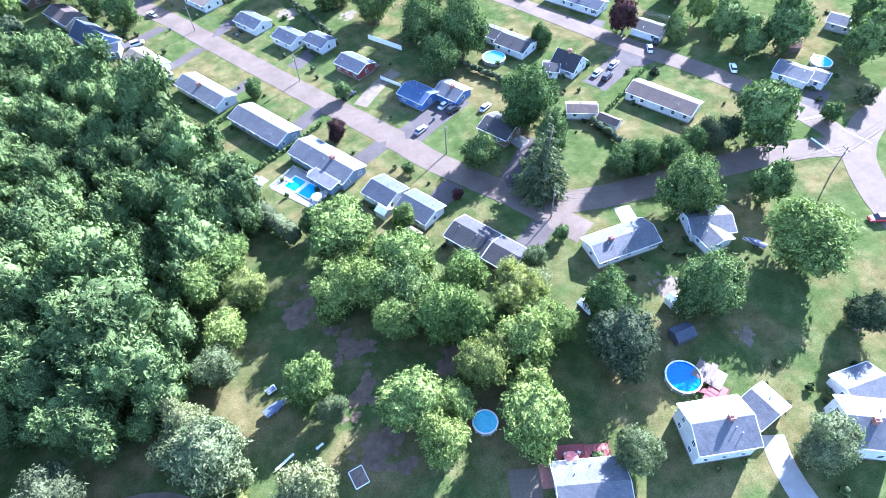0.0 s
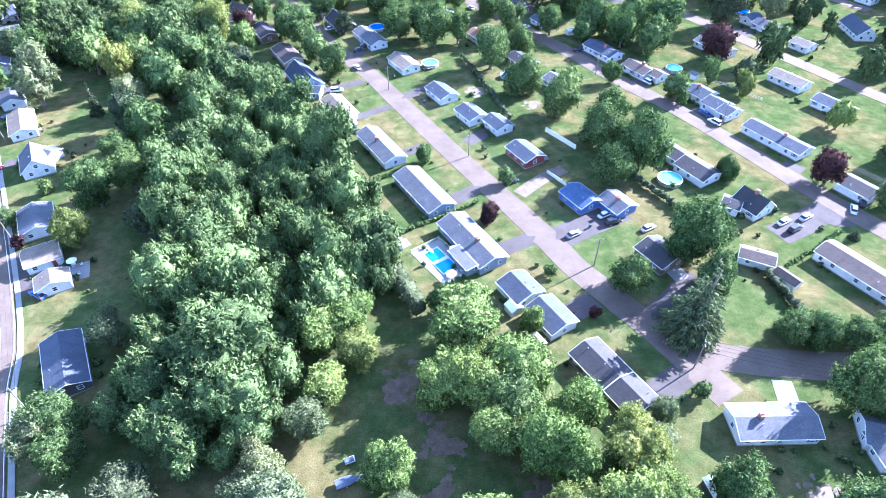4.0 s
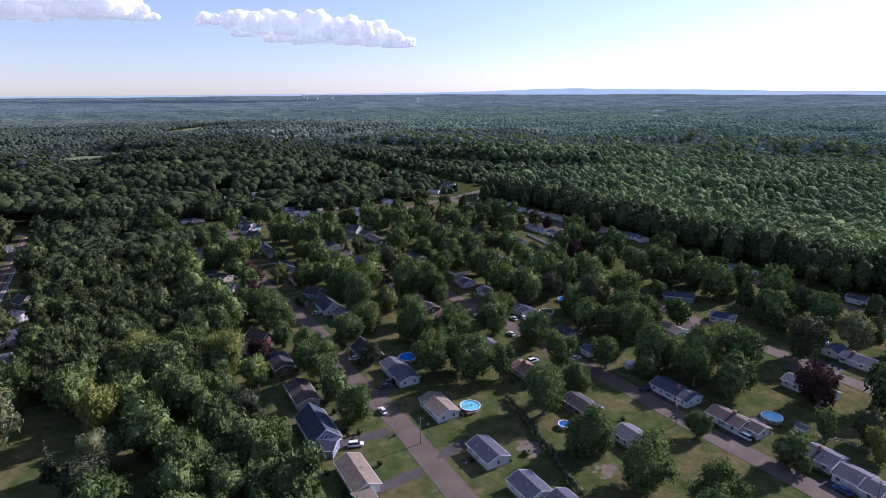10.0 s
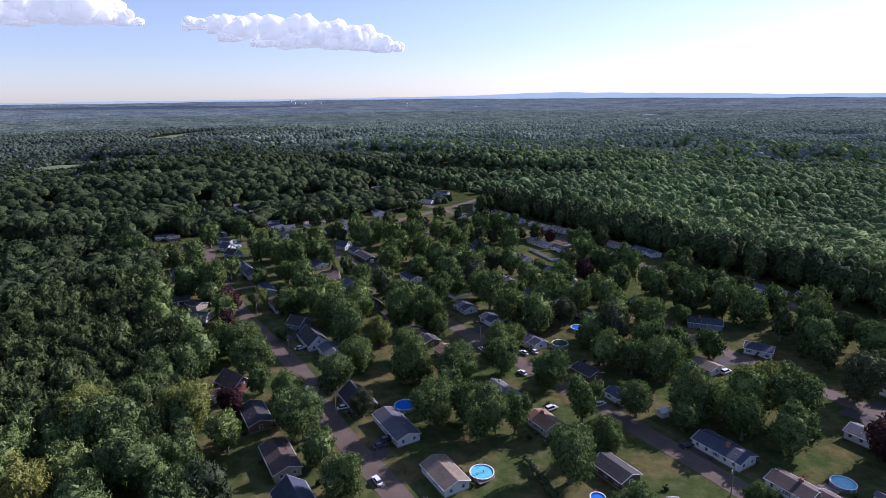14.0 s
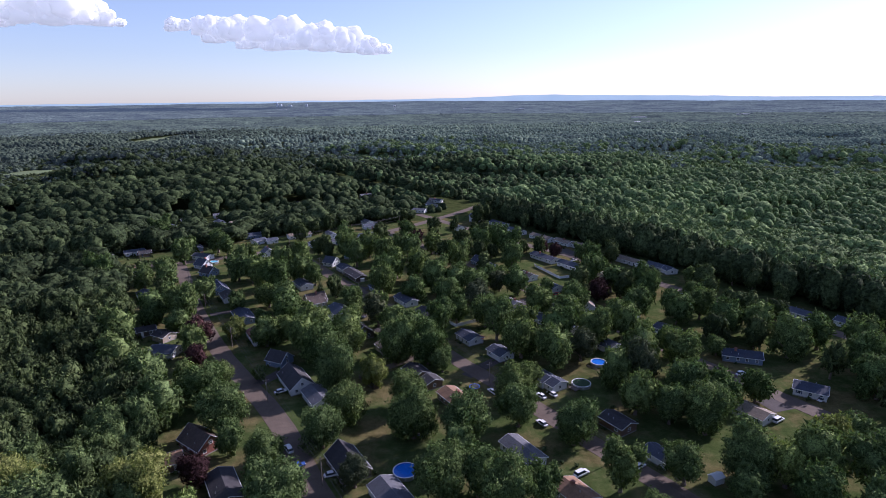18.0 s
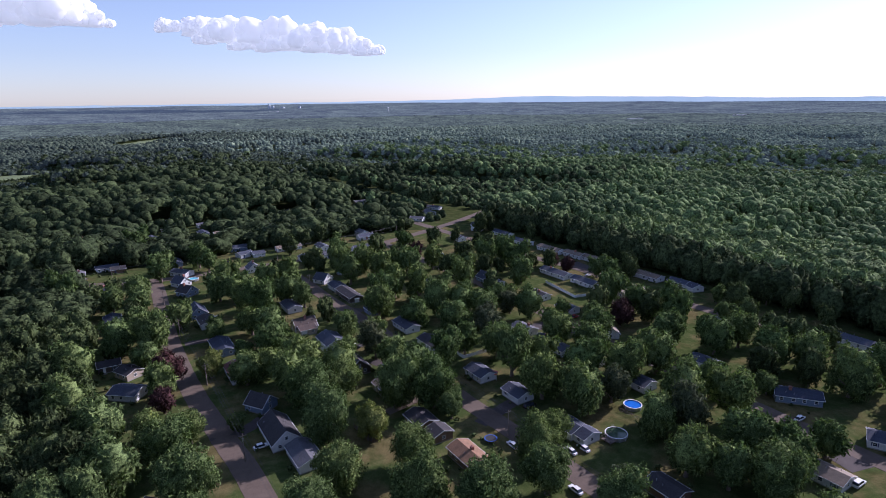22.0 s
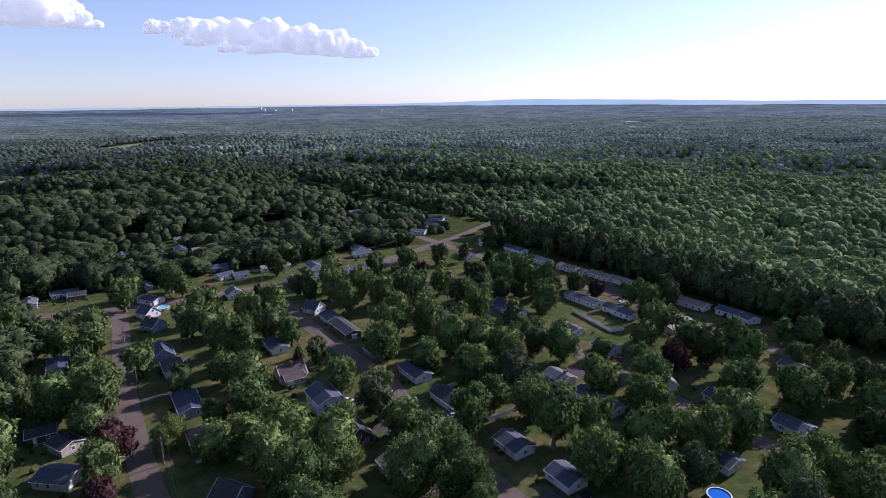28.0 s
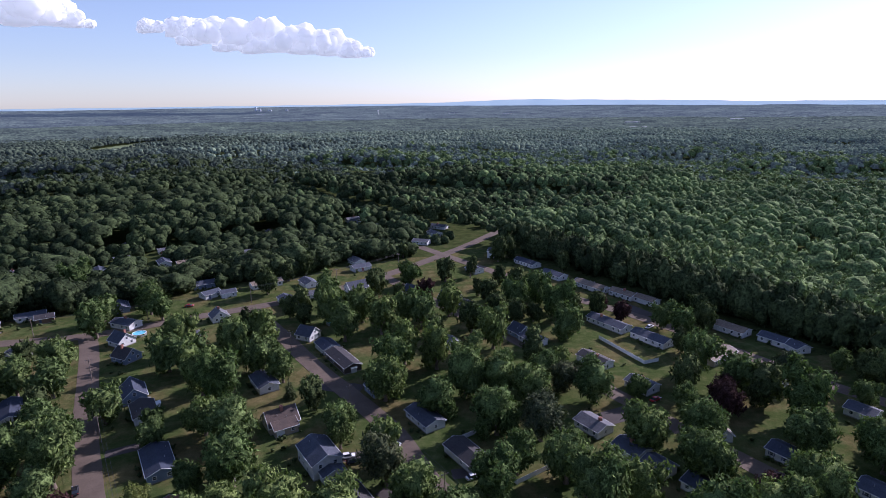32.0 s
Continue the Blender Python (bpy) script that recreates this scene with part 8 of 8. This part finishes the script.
def water_tower(x, y):
    z = float(rise(x, y))
    root = tagged(empty("water_tower", pose(x, y, z)), "pale round water tower above distant woods", "water tower")
    bm = bmesh.new()
    bmesh.ops.create_uvsphere(bm, u_segments=18, v_segments=12, radius=7.0)
    for v in bm.verts:
        v.co.z *= 0.75
    me = bpy.data.meshes.new("tank")
    bm.to_mesh(me)
    bm.free()
    me.materials.append(PLASTIC)
    me.polygons.foreach_set("use_smooth", np.ones(len(me.polygons), dtype=bool))
    put("tank", me, root, Matrix.Translation((0, 0, 34)))
    put("stem", mesh_of("stem", *tube_data([(0, 0, -1), (0, 0, 30)], [2.2, 1.6], 12), PLASTIC), root)


def towers(spots):
    """Town towers on the skyline."""
    for x, y, w, h in spots:
        z = float(rise(x, y))
        root = tagged(empty("tower_block", pose(x, y, z)), "grey tower block small on the skyline", "tower", "skyline towers")
        put("wall", boxes_mesh("wall", [(-w / 2, w / 2, -w / 2, w / 2, -2, h)], AIRGREY), root)
        put("roof", boxes_mesh("roof", [(-w / 3, w / 3, -w / 3, w / 3, h, h + 4)], AIRGREY), root)


deck(68.8, -17.9, 29, 4.2, 5.6, 1.15, 'WOOD', 'weathered timber pool deck with a rail')
deck(66.8, -21.8, 119, 3.2, 5.8, 1.0, 'DECKRED', 'red-stained timber deck between a pool and a house')
deck(36.0, -21.6, 162, 5.2, 5.6, 0.6, 'DECKRED', 'red-brown timber deck behind a house')
deck(40.9, -22.3, 162, 4.6, 3.4, 0.5, 'DECKRED', 'red-brown timber deck with planters')
patio(31.3, -22.3, 162, 3.2, 4.4, 'BRICK', 'red brick patio beside a deck')
patio(26.7, -22.3, 162, 5.5, 6.0, 'DIRT', 'pale gravel patio in dry grass')
parasol(35.7, -21.9, 0.62, 'CORAL', 'faded red patio parasol over a table on the deck')
chair(37.9, -21.1, 40, 0.62)
chair(34.3, -22.1, 200, 0.62)
chair(35.5, -20.4, 120, 0.62)
chair(40.9, -23.4, 70, 0.52)
chair(42.4, -22.1, 150, 0.52)
chair(68.8, -16.8, 70, 1.17)
chair(68.6, -19.0, 160, 1.17)
boat(-10.7, 9.3, 20, 4.6)
boat(100.2, 5.0, 118, 4.4)
utility_cart(-10.7, 13.4, 20)
bench(-11.3, -1.6, 24, 4.0)
bench(-4.7, -1.3, 20, 1.6)
garden_bed(0.3, -9.4, 8, 2.6, 3.4)
playset(-74.4, 338.5, 29)
patio(-84.0, 67.8, 20, 5.0, 6.5, 'CONCRETE', 'grey paved patio behind a house')
chair(-85.8, 69.1, 40, 0.12)
chair(-84.0, 69.9, 150, 0.12)
chair(-83.2, 66.4, 250, 0.12)
parasol(-85.9, 69.7, 0.12, 'VINYL', 'white patio parasol over a table')
deck(42.1, 113.7, 29, 3.6, 4.6, 0.5, 'WOOD', 'weathered timber deck behind a red house')
patio(68.1, 60.7, 20, 4.5, 5.0, 'CONCRETE', 'grey paved patio between house and drive')
chair(67.4, 61.2, 40, 0.12)
chair(68.7, 59.5, 150, 0.12)
chair(10.2, 68.1, 150, 0.12)
chair(12.5, 70.0, 120, 0.12)
chair(12.8, 65.9, 60, 0.12)
chair(13.5, 63.5, 80, 0.12)
parasol(12.2, 70.1, 0.12, 'VINYL', 'white poolside parasol over a small table')
chair(8.9, 60.1, 30, 0.12)
chair(10.4, 59.6, 100, 0.12)
chair(9.9, 61.3, 200, 0.12)
chair(12.4, 63.0, 250, 0.12)
chair(13.1, 61.6, 150, 0.12)
chair(11.3, 60.6, 60, 0.12)
parasol(10.9, 60.9, 0.12, 'VINYL', 'white poolside parasol over a small table')
patio(-2.1, 74.4, 119, 3.2, 5.0, 'CONCRETE', 'small pale slab beside a garden shed')
trampoline(-9.9, 240.0, )
trampoline(9.9, 269.7, )
trampoline(-35.6, 251.8, )
playset(86.9, 185.0, 119)
playset(87.2, 394.5, 29)
parasol(-17.0, 330.1, 0.12, 'CORAL', 'faded red patio parasol over a table')
patio(-18.0, 330.9, 29, 4.5, 4.5, 'CONCRETE', 'grey paved patio behind a house')
chair(-18.7, 332.7, 30, 0.12)
chair(-15.4, 329.6, 200, 0.12)
deck(47.1, 266.4, 29, 4.6, 3.6, 0.7, 'WOOD', 'weathered timber deck beside a round pool')
deck(8.0, 180.0, 29, 3.6, 3.6, 0.8, 'WOOD', 'weathered timber deck beside a round pool')
deck(100.1, 171.3, 119, 4.2, 3.6, 0.8, 'WOOD', 'weathered timber deck beside a round pool')
deck(-28.4, 351.0, 29, 6.0, 3.6, 0.8, 'TRIM', 'white-railed deck along the back of a house')
gazebo(87.8, 418.2, 29)
gazebo(16.6, 311.4, 119)
trash_bin(50.1, 79.2, 20)
trash_bin(-16.0, 166.7, 20)
trash_bin(5.5, 151.5, 20)
trash_bin(-22.2, 329.2, 29)
trash_bin(-37.2, 388.6, 29)
field("field_1", -762, 1880, 58, 208)
field("field_2", -625, 1020, 29, 44)
field("field_3", 865, 2295, 90, 150)
warehouse(852, 2263, 70, 24, 6)
warehouse(-871, 3963, 60, 18, 8)
warehouse(1485, 2714, 60, 16, 8)
warehouse(639, 3730, 50, 16, 10)
warehouse(318, 3888, 40, 16, 8)
warehouse(968, 2621, 60, 20, 8)
water_tower(-141, 3920)
towers(((-998, 4395, 14, 34), (-974, 4396, 20, 22), (-787, 4388, 18, 22), (-905, 4395, 26, 16)))
soil_patch("bare_soil_1", -2.0, 29.4, 5.5, False)
soil_patch("bare_soil_2", 7.0, 16.3, 5, False)
soil_patch("bare_soil_3", 5.5, -5.6, 6, False)
soil_patch("bare_soil_4", 5.4, 5.5, 4, False)
soil_patch("bare_soil_5", 75.6, 2.9, 4.5, True)
soil_patch("bare_soil_6", 81.8, -13.6, 2.5, True)
soil_patch("bare_soil_7", 24.5, 5.2, 5, False)
soil_patch("bare_soil_8", -17.1, 30.7, 2, True)
soil_patch("bare_soil_9", -103.0, 129.3, 3, True)
soil_patch("bare_soil_10", 45.4, 148.8, 4, True)
soil_patch("bare_soil_11", 25.1, 159.7, 5, True)
soil_patch("bare_soil_12", -48.4, 311.0, 3, True)
